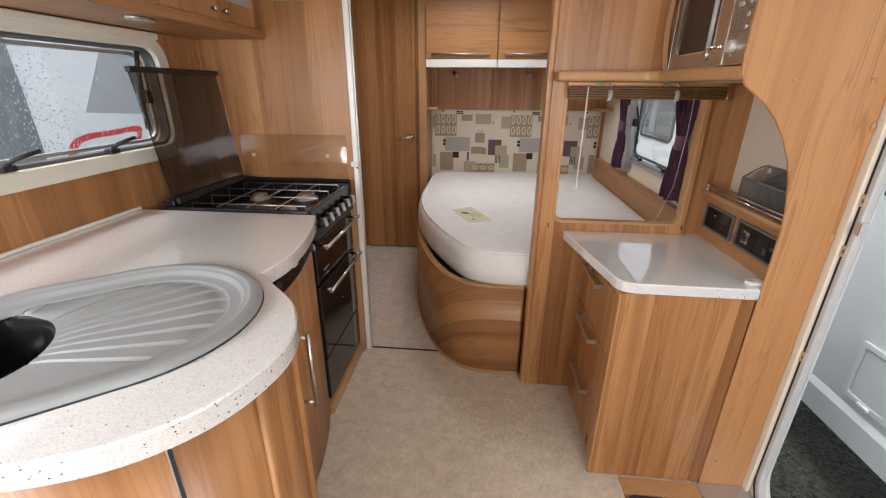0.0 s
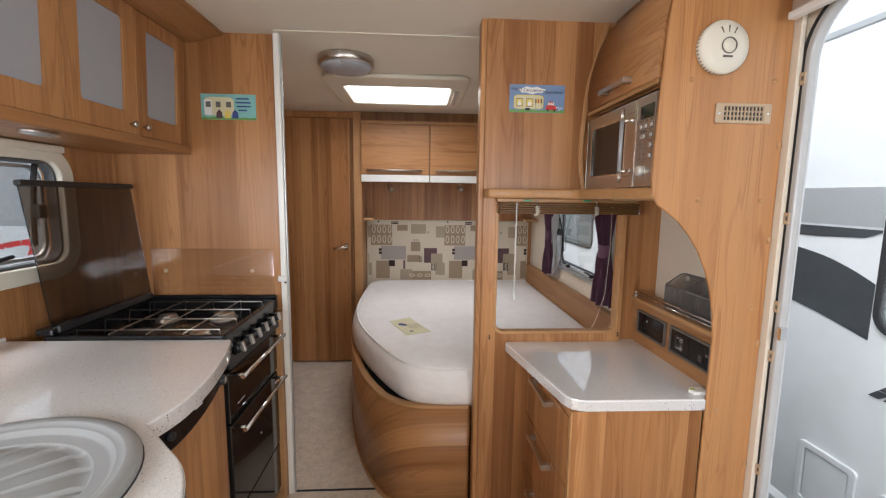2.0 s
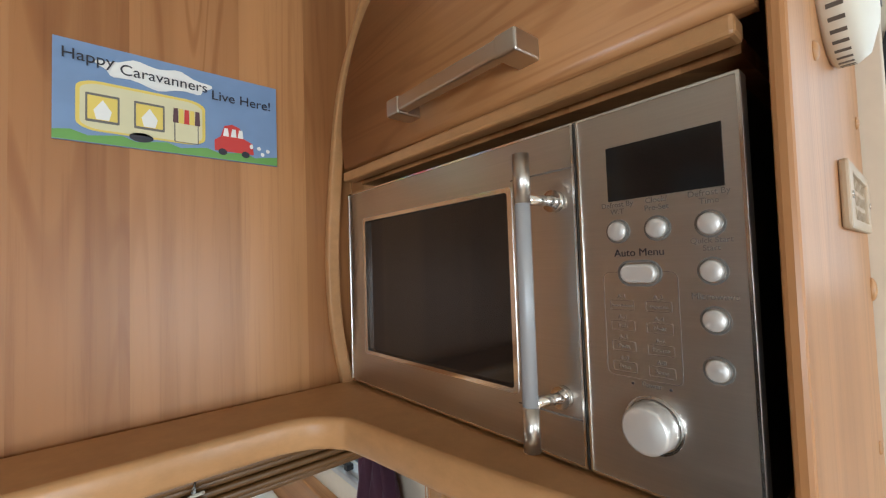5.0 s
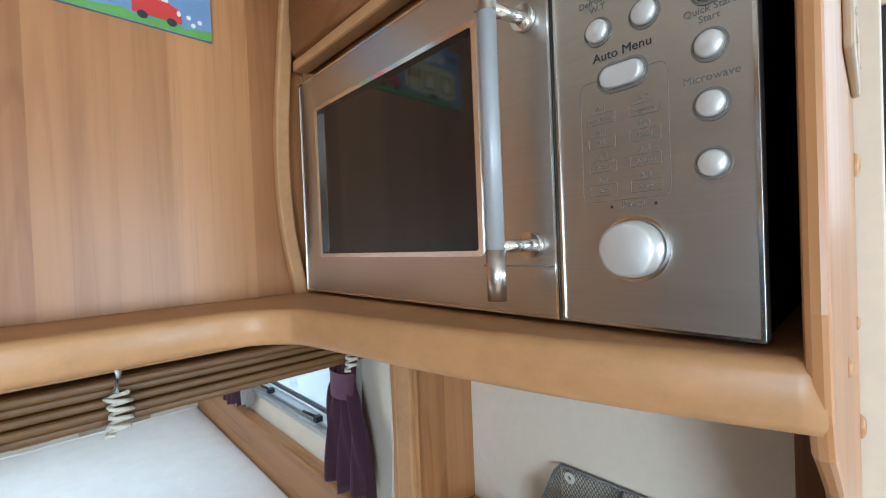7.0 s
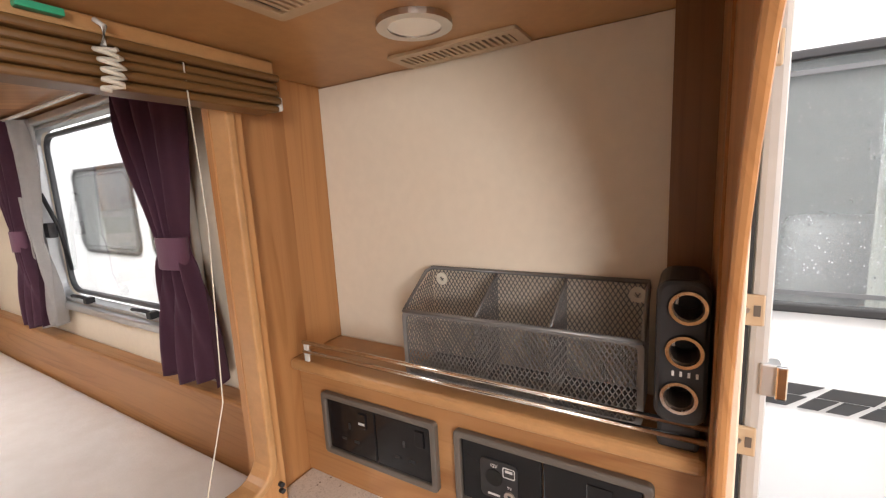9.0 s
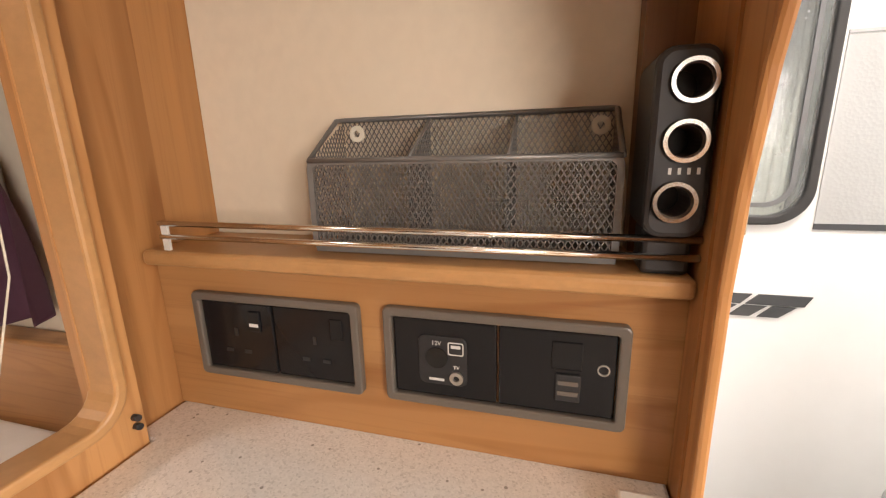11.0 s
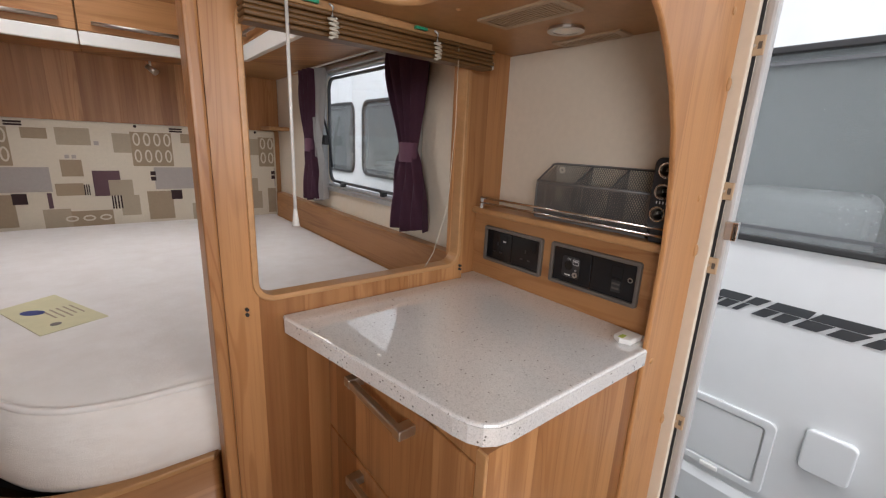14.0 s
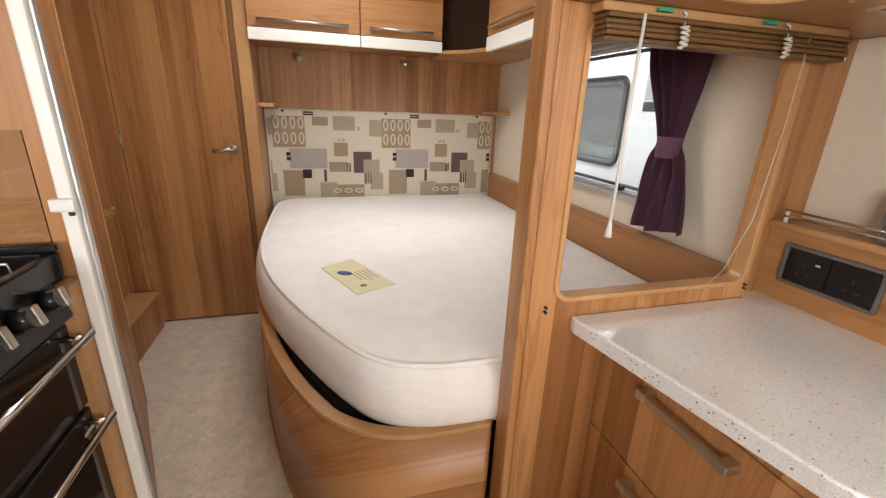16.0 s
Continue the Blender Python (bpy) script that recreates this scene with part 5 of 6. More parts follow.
kb = part("knob", lathe((1.268, 1.529), "x", [(0.0, MX - 0.016), (0.0135, MX - 0.016), (0.0155, MX - 0.0145), (0.0165, MX - 0.004), (0.0165, MX + 0.001)]), BUTTON, mpan, "satin steel power knob")
part("knob_ring", ring((1.268, 1.529), "x", 0.0175, 0.0195, MX - 0.0015, MX + 0.0005, 32), CHROME, kb)
lettering("knob_text", "Power", face_x(MX - 0.0003, 1.268, 1.5535), 0.0052, INK_SOFT, mpan, 0.0002)
for y in (1.281, 1.256):
    part("knob_mark", rod((MX - 0.0004, y, 1.5545), (MX + 0.0004, y, 1.5545), 0.001, 10), INK, mpan)

# ---- cupboard flap over the microwave ----
cup = thing("wall_cupboard", (0.9, 1.45, 1.78), "bowed wood cupboard flap above the microwave", "cupboard")
prof = open_curve([(0.703, 1.785), (0.700, 1.84), (0.706, 1.90), (0.722, 1.97), (0.746, 2.04), (0.772, 2.092)], 5)
door_p = prof + [(x + 0.018, z - 0.002) for x, z in prof][::-1]
fb = plate(door_p, [], "y", 1.199, 1.685)
for f in fb.faces:
    f.smooth = abs(f.normal.y) < 0.5
fl = part("flap", fb, WOOD_Y, cup, "bowed horizontal-grain flap")
part("flap_rail", bx(0.708, 0.728, 1.2085, 1.70, 1.770, 1.784, 0.003), WOOD_SHELF, cup)
bar_handle(1.340, 1.520, 0.7015, 1.815, fl, 0.030)
# dark box in place of the shaded gap under the ceiling
part("top_gap_shade", bx(0.80, 0.83, 1.2, 1.69, 2.06, ZC - 0.001), WOOD_DARK, cup, "dark filler strip painted as the shade above the flap")
part("cupboard_lining", bx(0.735, 1.08, 1.212, 1.70, 1.768, 1.78), WOOD_V, cup)
structure("recess_back", bx(1.055, 1.09, 1.212, 1.705, 1.472, 1.76), BLACK_MATT, "dark back of the microwave recess", "panel")
trim_line = open_curve([(0.688, 1.471), (0.672, 1.56), (0.668, 1.66), (0.676, 1.78), (0.69, 1.90), (0.715, 2.0), (0.75, 2.12)], 5)
structure("curved_trim", plate([(x + 0.012, z) for x, z in trim_line] + [(x + 0.03, z) for x, z in trim_line][::-1], [], "y", 1.695, 1.7075, 0.003), WOOD_EDGE, "curved wood trim where cupboard meets divider", "trim")
structure("cupboard_cheek", plate([(0.712, 1.471), (1.09, 1.471), (1.09, 2.12), (0.79, 2.12), (0.722, 1.9)], [], "y", 1.6925, 1.6945), WOOD_V, "wood cheek beside the microwave", "panel")

# ---- smoke alarm and wall vent ----
al = thing("smoke_alarm", (0.866, 1.17, 1.858), "round ivory smoke alarm on the end panel", "smoke alarm")
part("alarm_body", lathe((0.866, 1.858), "y", [(0.0, 1.1868), (0.066, 1.1868), (0.071, 1.182), (0.071, 1.170), (0.066, 1.163), (0.045, 1.157), (0.02, 1.155), (0.0, 1.155)], 40), IVORY, al)
part("test_button", lathe((0.870, 1.858), "y", [(0.0, 1.151), (0.017, 1.152), (0.019, 1.155), (0.019, 1.16)], 28), IVORY, al)
part("button_gap", ring((0.870, 1.858), "y", 0.0192, 0.0215, 1.153, 1.159, 28), GREY_FRAME, al)
for i in range(44):
    a = 2 * math.pi * i / 44
    c, s = math.cos(a), math.sin(a)
    part("slot", turned(bx(-0.0016, 0.0016, 1.171, 1.180, 0.0695, 0.0712), Matrix.Translation((0.866, 0, 1.858)) @ Matrix.Rotation(a, 4, "Y")), GREY_FRAME, al)
for a in (-25, 0, 25):
    part("slot", turned(bx(-0.0015, 0.0015, 1.156, 1.16, 0.035, 0.052), Matrix.Translation((0.868, 0.0, 1.858)) @ Matrix.Rotation(radians(a), 4, "Y")), GREY_FRAME, al)
part("brand_bar", bx(0.855, 0.883, 1.1553, 1.16, 1.827, 1.833), GREY_FRAME, al)
wv = thing("wall_vent", (0.947, 1.187, 1.687), "beige slotted ventilation grille on the end panel", "vent")
part("vent_frame", plate(rrect(0.866, 1.030, 1.659, 1.714, 0.004), [rrect(0.890, 1.008, 1.668, 1.705, 0.001)], "y", 1.1785, 1.1848, 0.002), TAN, wv)
part("vent_backing", bx(0.8895, 1.0085, 1.1838, 1.1847, 1.6675, 1.7055), BLACK_MATT, wv)
for i in range(12):
    x = 0.890 + i * 0.0107
    part("vent_bar", bx(x - 0.0018, x + 0.0018, 1.1808, 1.1837, 1.668, 1.705), TAN, wv)
for z in (1.6795, 1.6925):
    part("vent_bar", bx(0.89, 1.008, 1.181, 1.1837, z - 0.0018, z + 0.0018), TAN, wv)
for x in (0.876, 1.019):
    part("vent_screw", rod((x, 1.1775, 1.686), (x, 1.1788, 1.686), 0.003, 10), CHROME, wv)

# ---- signs ----
def caravan_sign(x0, x1, y, z0, z1, sky_mat, label, words, flip):
    s = thing("novelty_sign", ((x0 + x1) / 2, y, z0), label, "sign", "novelty signs")
    w, h = x1 - x0, z1 - z0
    part("board", bx(x0, x1, y - 0.0035, y - 0.0004, z0, z1), sky_mat, s)
    f = y - 0.0036
    wob = [(x0 + w * i / 16, z0 + h * (0.09 + 0.025 * math.sin(i * 2.1))) for i in range(17)]
    part("grass", plate([(x0, z0 + 0.0005)] + wob + [(x1, z0 + 0.0005)], [], "y", f - 0.0004, f), GREEN, s)

    def q(u, v):
        return (x0 + w * u, z0 + h * v)

    def shape(name, pts, mat, k, label_=""):
        return part(name, plate([q(*p) for p in pts], [], "y", f - 0.0004 * (k + 1), f - 0.0004 * k), mat, s, label_)

    if not flip:
        shape("cloud", [(0.40 + (0.24 + 0.02 * math.sin(5 * a_)) * math.cos(a_), 0.80 + (0.12 + 0.025 * math.sin(7 * a_)) * math.sin(a_)) for a_ in (2 * math.pi * k / 40 for k in range(40))], SIGN_WHITE, 1)
        shape("painted_caravan", rrect(0.08, 0.615, 0.12, 0.63, 0.09), YELLOW, 1, "yellow painted caravan")
        shape("painted_caravan_side", rrect(0.095, 0.60, 0.14, 0.60, 0.08), PAPER_Y, 2)
        for u in (0.115, 0.30):
            shape("painted_window_frame", rrect(u, u + 0.128, 0.21, 0.50, 0.008), INK_SOFT, 3)
            shape("painted_curtain", rrect(u + 0.008, u + 0.12, 0.235, 0.475, 0.004), YELLOW, 4)
            shape("painted_window", [(u + 0.040, 0.24), (u + 0.030, 0.33), (u + 0.064, 0.44), (u + 0.098, 0.33), (u + 0.088, 0.24)], SIGN_WHITE, 5)
        shape("painted_door", rrect(0.470, 0.582, 0.13, 0.44, 0.006), INK_SOFT, 3)
        shape("painted_door", rrect(0.475, 0.577, 0.135, 0.44, 0.005), PAPER_Y, 4)
        for i, m_ in enumerate((F_PLUM, YELLOW, SIGN_RED, YELLOW, F_PLUM)):
            u = 0.464 + 0.025 * i
            shape("painted_awning", [(u, 0.34), (u + 0.0245, 0.34), (u + 0.022, 0.50), (u + 0.003, 0.50)], m_, 5)
        shape("painted_wheel", circle(0.33, 0.12, 0.05, 14, 0.05), INK, 2)
        shape("painted_car", [(0.66, 0.10), (0.66, 0.22), (0.69, 0.27), (0.71, 0.40), (0.75, 0.43), (0.79, 0.40), (0.81, 0.28), (0.86, 0.23), (0.865, 0.10)], SIGN_RED, 2, "small red painted car")
        for u in (0.702, 0.742, 0.778):
            shape("painted_window", [(u, 0.28), (u + 0.008, 0.375), (u + 0.026, 0.375), (u + 0.03, 0.28)], SIGN_WHITE, 3)
        shape("painted_lamp", circle(0.852, 0.20, 0.03, 12, 0.009), SIGN_WHITE, 3)
        for u, v in ((0.895, 0.19), (0.915, 0.12), (0.945, 0.17)):
            shape("painted_flower", circle(u, v, 0.025, 8, 0.011), SIGN_WHITE, 2)
        for u in (0.70, 0.82):
            shape("painted_wheel", circle(u, 0.09, 0.04, 12, 0.022), INK, 3)
        for a, text in enumerate(words.split("|")):
            u, v = ((0.125, 0.80), (0.435, 0.75), (0.805, 0.69))[a]
            lettering("sign_text", text, face_y(x0 + w * u, f - 0.0016, z0 + h * v), h * 0.158, INK, s, 0.0002)
    else:
        shape("painted_caravan", rrect(0.06, 0.60, 0.16, 0.88, 0.14), PAPER_Y, 1, "cream painted caravan")
        shape("painted_caravan_side", rrect(0.06, 0.20, 0.16, 0.78, 0.05), SIGN_WHITE, 2)
        for u in (0.09, 0.27, 0.46):
            shape("painted_window", rrect(u, u + 0.09, 0.48, 0.70, 0.01), INK_SOFT, 3)
        for u, m_ in ((0.33, F_PLUM), (0.48, YELLOW), (0.62, NAVY)):
            shape("painted_shape", [(u - 0.06, 0.06), (u - 0.05, 0.28), (u, 0.40), (u + 0.05, 0.28), (u + 0.06, 0.06)], m_, 4)
        for i, (u, wd) in enumerate(((0.76, 0.24), (0.77, 0.28), (0.78, 0.26), (0.76, 0.16))):
            shape("text_bar", rrect(u - wd / 2, u + wd / 2, 0.80 - i * 0.15, 0.86 - i * 0.15, 0.01), NAVY, 1)
    return s


caravan_sign(0.393, 0.614, 1.708, 1.782, 1.888, BLUE_SKY, "blue novelty sign with a yellow caravan and red car", "Happy|Caravanners|Live Here!", False)
caravan_sign(-0.908, -0.676, 1.945, 1.768, 1.876, TEAL_SKY, "turquoise novelty sign with a cream caravan", "", True)

# ---- rolled blind in the serving opening ----
bl = thing("slatted_blind", (0.65, 1.68, 1.40), "raised brown slatted blind below the shelf over the serving opening", "blind")
part("head_rail", bx(0.352, 0.93, 1.668, 1.703, 1.427, 1.4425, 0.003), WOOD_SHELF, bl, "pale wooden head rail")
for i in range(5):
    z = 1.4245 - 0.0088 * i
    part("slat", bx(0.356, 0.928, 1.655 + 0.003 * ((i * 2) % 3), 1.699, z - 0.0083, z, 0.0034, 3), SLAT, bl)
part("bottom_cap", bx(0.9285, 0.934, 1.662, 1.69, 1.383, 1.40, 0.002), CLEAR, bl, "clear end cap")
part("wand", rod((0.425, 1.655, 1.06), (0.425, 1.655, 1.425), 0.0032, 8), CLEAR, bl, "clear plastic wand")
part("wand_tip", rod((0.425, 1.655, 1.035), (0.425, 1.655, 1.068), 0.0075, 8, 0.0035), CLEAR, bl)
for x in (0.505, 0.745):
    coil = [(x + 0.012 * math.cos(k * 0.9) * (0.7 + 0.3 * math.sin(k)), 1.648 + 0.003 * math.sin(k * 0.9), 1.412 - 0.0011 * k) for k in range(34)]
    part("knotted_cord", tube(coil, 0.0021, 6), CORD, bl, "knotted cream cord")
    part("cord_hook", tube([(x, 1.66, 1.436), (x + 0.003, 1.652, 1.43), (x, 1.651, 1.413)], 0.0025, 6), CLEAR, bl)
    part("green_clip", bx(x - 0.05, x - 0.02, 1.658, 1.667, 1.432, 1.438, 0.001), GREEN_CLIP, bl, "green plastic clip")
part("pull_cord", tube([(0.815, 1.66, 1.425), (0.818, 1.662, 1.25), (0.81, 1.668, 1.05), (0.78, 1.68, 0.93), (0.765, 1.695, 0.89)], 0.0008, 6), CORD, bl, "thin cream pull cord")
# ---- kitchen: worktop, sink, base units ----
ZK = 0.965
front = open_curve([(-0.585, 1.395), (-0.572, 1.36), (-0.545, 1.27), (-0.515, 1.12), (-0.505, 0.98), (-0.525, 0.875)], 6)
lobe = open_curve([(-0.525, 0.875), (-0.455, 0.81), (-0.375, 0.73), (-0.325, 0.63), (-0.318, 0.53), (-0.355, 0.42), (-0.43, 0.335), (-0.54, 0.28), (-0.70, 0.245), (-0.90, 0.235)], 6)
outline = front + lobe[1:] + [(LX + 0.001, 0.235), (LX + 0.001, 1.395)]
SC, SD = (-0.685, 0.63), (-0.80, 0.535)


def sink_loop(r, n=48):
    """Two circles of radius r side by side, and their hull."""
    pts = []
    for i in range(n):
        a = 2 * math.pi * i / n
        cx, cy = SC if math.cos(a - 0.69) > 0 else SD
        pts.append((cx + r * math.cos(a), cy + r * math.sin(a)))
    return pts


kt = thing("kitchen_worktop", (-0.9, 0.8, ZK), "pale speckled laminate kitchen worktop with a rounded sink end", "worktop")
part("slab", plate(outline, [sink_loop(0.243)], "z", ZK - 0.045, ZK, 0.004), STONE, kt)
band = (front + lobe[1:])
part("edge_band", plate([(x + 0.0015, y) for x, y in band] + [(x - 0.006, y) for x, y in band][::-1], [], "z", ZK - 0.041, ZK - 0.005), STONE_EDGE, kt, "speckled edge band")
part("upstand", bx(LX + 0.001, LX + 0.012, 0.24, 1.395, ZK + 0.0005, ZK + 0.012, 0.003), WHITE_TRIM, kt)

sink = thing("sink", (-0.72, 0.6, ZK), "round grey plastic sink with fluted drainer", "sink")


levels = ((0.259, 0.0005), (0.2595, 0.009), (0.256, 0.0135), (0.250, 0.0155), (0.236, 0.016), (0.232, 0.0145), (0.229, 0.0105), (0.222, 0.010), (0.219, 0.0085), (0.214, 0.0005), (0.209, -0.002), (0.190, -0.003), (0.187, -0.004))
part("rim", plate(sink_loop(0.2615), [sink_loop(0.247)], "z", ZK + 0.0002, ZK + 0.003), BLACK_MATT, sink, "dark seal under the rim")
BC, BR = (-0.93, 0.46), 0.172


def drainer_mesh():
    """Rim, sloping tray and radial flutes as one moulding, with the bowl opening left out."""
    bm = bmesh.new()
    rows = [[bm.verts.new((x, y, ZK + h)) for x, y in sink_loop(r, 900)] for r, h in levels]
    base_row = rows[-1]
    for f_ in (0.985, 0.93, 0.8, 0.64, 0.46, 0.3, 0.16, 0.05, 0.0):
        row = []
        for v in base_row:
            # towards the bowl's rim
            d = Vector((v.co.x - BC[0], v.co.y - BC[1]))
            a = math.atan2(d.y, d.x)
            bxp = Vector((BC[0] + BR * math.cos(a), BC[1] + BR * math.sin(a)))
            p = bxp + (Vector((v.co.x, v.co.y)) - bxp) * f_ if d.length > BR else Vector((v.co.x, v.co.y))
            flute = 0.0075 * min(1.0, 2.0 * abs(math.sin(a * 25.0))) * min(1.0, 14 * (1.0 - f_), 6 * f_ + 0.25) if d.length > BR + 0.02 else 0
            row.append(bm.verts.new((p.x, p.y, ZK - 0.011 - 0.003 * (1 - f_) + flute)))
        rows.append(row)
    n = len(rows[0])
    for a, b in zip(rows, rows[1:]):
        for i in range(n):
            try:
                f = bm.faces.new((a[i], a[(i + 1) % n], b[(i + 1) % n], b[i]))
                f.smooth = True
            except ValueError:
                pass
    bmesh.ops.recalc_face_normals(bm, faces=bm.faces[:])
    return bm


part("drainer", drainer_mesh(), DRAINER, sink, "grey fluted drainer")
bowl = lathe(BC, "z", [(BR + 0.002, ZK - 0.013), (BR - 0.012, ZK - 0.02), (BR - 0.02, ZK - 0.12), (BR - 0.05, ZK - 0.135), (0.03, ZK - 0.14), (0.0, ZK - 0.14)], 40)
bmesh.ops.delete(bowl, geom=[f for f in bowl.faces if len(f.verts) > 30 and f.calc_center_median().z > ZK - 0.05], context="FACES")
part("bowl", bowl, BLACK, sink, "black sink bowl")

base_line = [(x - 0.035, y + (0.03 if y < 0.5 else -0.005)) for x, y in lobe[4:]]
kb_ = thing("sink_unit", (-0.7, 0.6, 0), "curved wood-foil base unit below the sink", "base unit")
body = plate(base_line + [(LX + 0.003, 0.268), (LX + 0.003, 0.80), (-0.6, 0.80)], [circle(*BC, 0.182, 40)], "z", 0.05, ZK - 0.046)
for f in body.faces:
    f.smooth = abs(f.normal.z) < 0.5 and f.calc_area() < 0.08
part("curved_front", body, WOOD_V, kb_)
part("plinth", plate([(x - 0.03, y + 0.01) for x, y in base_line] + [(LX + 0.003, 0.28), (LX + 0.003, 0.79), (-0.63, 0.79)], [], "z", 0.001, 0.05), WOOD_DARK, kb_)
i0 = min(range(len(base_line)), key=lambda i: abs(base_line[i][0] + 0.44) + (0 if base_line[i][1] < 0.5 else 9))
px, py = base_line[i0]
part("door_strip", turned(bx(-0.006, 0.006, -0.006, 0.004, 0.06, ZK - 0.048, 0.002), Matrix.Translation((px, py, 0)) @ Matrix.Rotation(-0.75, 4, "Z")), ALU, kb_, "grey strip between the curved doors")
part("strip_gap", turned(bx(-0.0085, 0.0085, -0.003, 0.003, 0.06, ZK - 0.048), Matrix.Translation((px, py, 0)) @ Matrix.Rotation(-0.75, 4, "Z")), BLACK_MATT, kb_)

fr = thing("fridge_unit", (-0.8, 1.1, 0), "wood-fronted base unit with a black control fascia", "base unit")
fline = [(x - 0.03, y) for x, y in front if y > 0.81][::-1]
fbm = plate(fline + [(-0.615, 1.3935), (LX + 0.003, 1.3935), (LX + 0.003, 0.803), (-0.555, 0.803)], [], "z", 0.03, ZK - 0.118)
for f in fbm.faces:
    f.smooth = abs(f.normal.z) < 0.5 and f.calc_area() < 0.08
part("front_door", fbm, WOOD_V, fr, "bowed wood-foil door")
part("fascia", plate([(x + 0.003, y) for x, y in fline] + [(-0.612, 1.3935), (LX + 0.003, 1.3935), (LX + 0.003, 0.803), (-0.552, 0.803)], [], "z", ZK - 0.117, ZK - 0.046, 0.003), BLACK, fr, "black control fascia")
part("dial", rod((-0.545, 1.26, ZK - 0.08), (-0.568, 1.254, ZK - 0.08), 0.014, 16), BLACK_MATT, fr)
part("dial_cap", rod((-0.543, 1.26, ZK - 0.08), (-0.547, 1.259, ZK - 0.08), 0.009, 16), SATIN, fr)
part("fascia_button", rod((-0.525, 0.96, ZK - 0.08), (-0.545, 0.96, ZK - 0.08), 0.01, 14), BLACK_MATT, fr)
part("fascia_mark", bx(-0.5365, -0.533, 1.07, 1.105, ZK - 0.074, ZK - 0.070), INK_WHITE, fr)
hb_ = part("handle", rod((-0.39, 0.81, 0.60), (-0.39, 0.81, 0.83), 0.0065, 12), SATIN, fr, "upright satin bar handle")
for z in (0.612, 0.818):
    part("handle_post", rod((-0.39, 0.81, z), (-0.43, 0.805, z), 0.005, 10), SATIN, hb_)
part("corner_door", plate([(-0.555, 0.8022), (-0.43, 0.787), (-0.42, 0.792), (-0.42, 0.80), (-0.55, 0.87), (-0.56, 0.87)], [], "z", 0.03, ZK - 0.047), WOOD_V, fr, "narrow wood-foil door")

# ---- cooker ----
ck = thing("cooker", (-0.9, 1.66, 0), "black slot-in gas cooker with chrome handles and raised glass lid", "cooker")
CY0, CY1, CX0, CX1 = 1.40, 1.925, -1.155, -0.612
part("cabinet", bx(CX0, CX1 - 0.021, CY0 + 0.004, CY1 - 0.004, 0.06, 0.917), BLACK_MATT, ck)
part("hob", bx(CX0, CX1, CY0 + 0.004, CY1 - 0.004, 0.918, 0.927, 0.002), BLACK, ck, "black enamel hob")
part("hob_rim", plate(rrect(CX0 - 0.03, CX1 + 0.006, CY0, CY1, 0.012), [rrect(CX0 + 0.008, CX1 - 0.014, CY0 + 0.018, CY1 - 0.018, 0.01)], "z", 0.9275, 0.976, 0.004), BLACK, ck, "raised black rim of the hob")
part("hob_lip", bx(CX0 - 0.03, CX1 + 0.004, CY1 - 0.017, CY1, 0.9765, 0.992, 0.005), BLACK, ck)
part("hob_back", bx(CX0 - 0.05, CX0 + 0.004, CY0, CY1 - 0.018, 0.9765, 1.0, 0.006), BLACK, ck)
panel_ = bx(-0.005, 0.012, CY0 + 0.003, 1.883, -0.055, 0.055, 0.006, 3)
cp = part("control_panel", turned(panel_, Matrix.Translation((CX1 - 0.004, 0, 0.905)) @ Matrix.Rotation(-0.30, 4, "Y")), BLACK_MATT, ck)
for i in range(6):
    y = CY0 + 0.06 + i * 0.0745
    k = part("control_knob", rod((CX1 + 0.004, y, 0.908), (CX1 + 0.036, y, 0.916), 0.0195, 22, 0.0175), BLACK, cp, "black cooker knob with a satin grip")
    part("knob_grip", turned(bx(-0.012, 0.012, -0.0075, 0.0075, -0.0185, 0.0185, 0.003), Matrix.Translation((CX1 + 0.034, y, 0.916)) @ Matrix.Rotation(-0.25, 4, "Y")), SATIN, k)
    part("knob_skirt", rod((CX1 + 0.001, y, 0.907), (CX1 + 0.008, y, 0.909), 0.024, 18), BLACK, k)
part("ignition", rod((CX1 + 0.003, CY0 + 0.03, 0.93), (CX1 + 0.014, CY0 + 0.03, 0.933), 0.007, 12), SATIN, cp)


def oven_door(z0, z1, label):
    d = part("oven_door", bx(CX1 - 0.018, CX1 + 0.006, CY0 + 0.012, 1.883, z0, z1, 0.004), DARK_GLASS, ck, label)
    hh = part("handle", rod((CX1 + 0.045, CY0 + 0.03, z1 - 0.022), (CX1 + 0.045, CY1 - 0.05, z1 - 0.022), 0.008, 14), CHROME, d, "chrome oven handle")
    for y in (CY0 + 0.05, CY1 - 0.07):
        part("handle_post", rod((CX1 + 0.045, y, z1 - 0.022), (CX1 + 0.004, y, z1 - 0.022), 0.006, 10), CHROME, hh)
    return d


g = oven_door(0.655, 0.84, "black glass grill door")
part("white_mark", bx(CX1 + 0.0062, CX1 + 0.0068, 1.47, 1.53, 0.70, 0.703), INK_WHITE, g)
o = oven_door(0.30, 0.645, "black glass oven door")
part("mark_bar", bx(CX1 + 0.0062, CX1 + 0.0068, 1.84, 1.88, 0.598, 0.606), INK_WHITE, o)
part("mark_bar", bx(CX1 + 0.0062, CX1 + 0.0068, 1.66, 1.672, 0.47, 0.474), INK_WHITE, o)
part("storage_flap", bx(CX1 - 0.018, CX1 + 0.004, CY0 + 0.012, 1.883, 0.075, 0.294, 0.003), DARK_GLASS, ck, "black glass lower flap")
structure("cooker_stile", bx(-0.632, -0.589, 1.885, 1.9445, 0.0, 0.916, 0.002), WOOD_EDGE, "wooden stile beside the cooker", "trim")
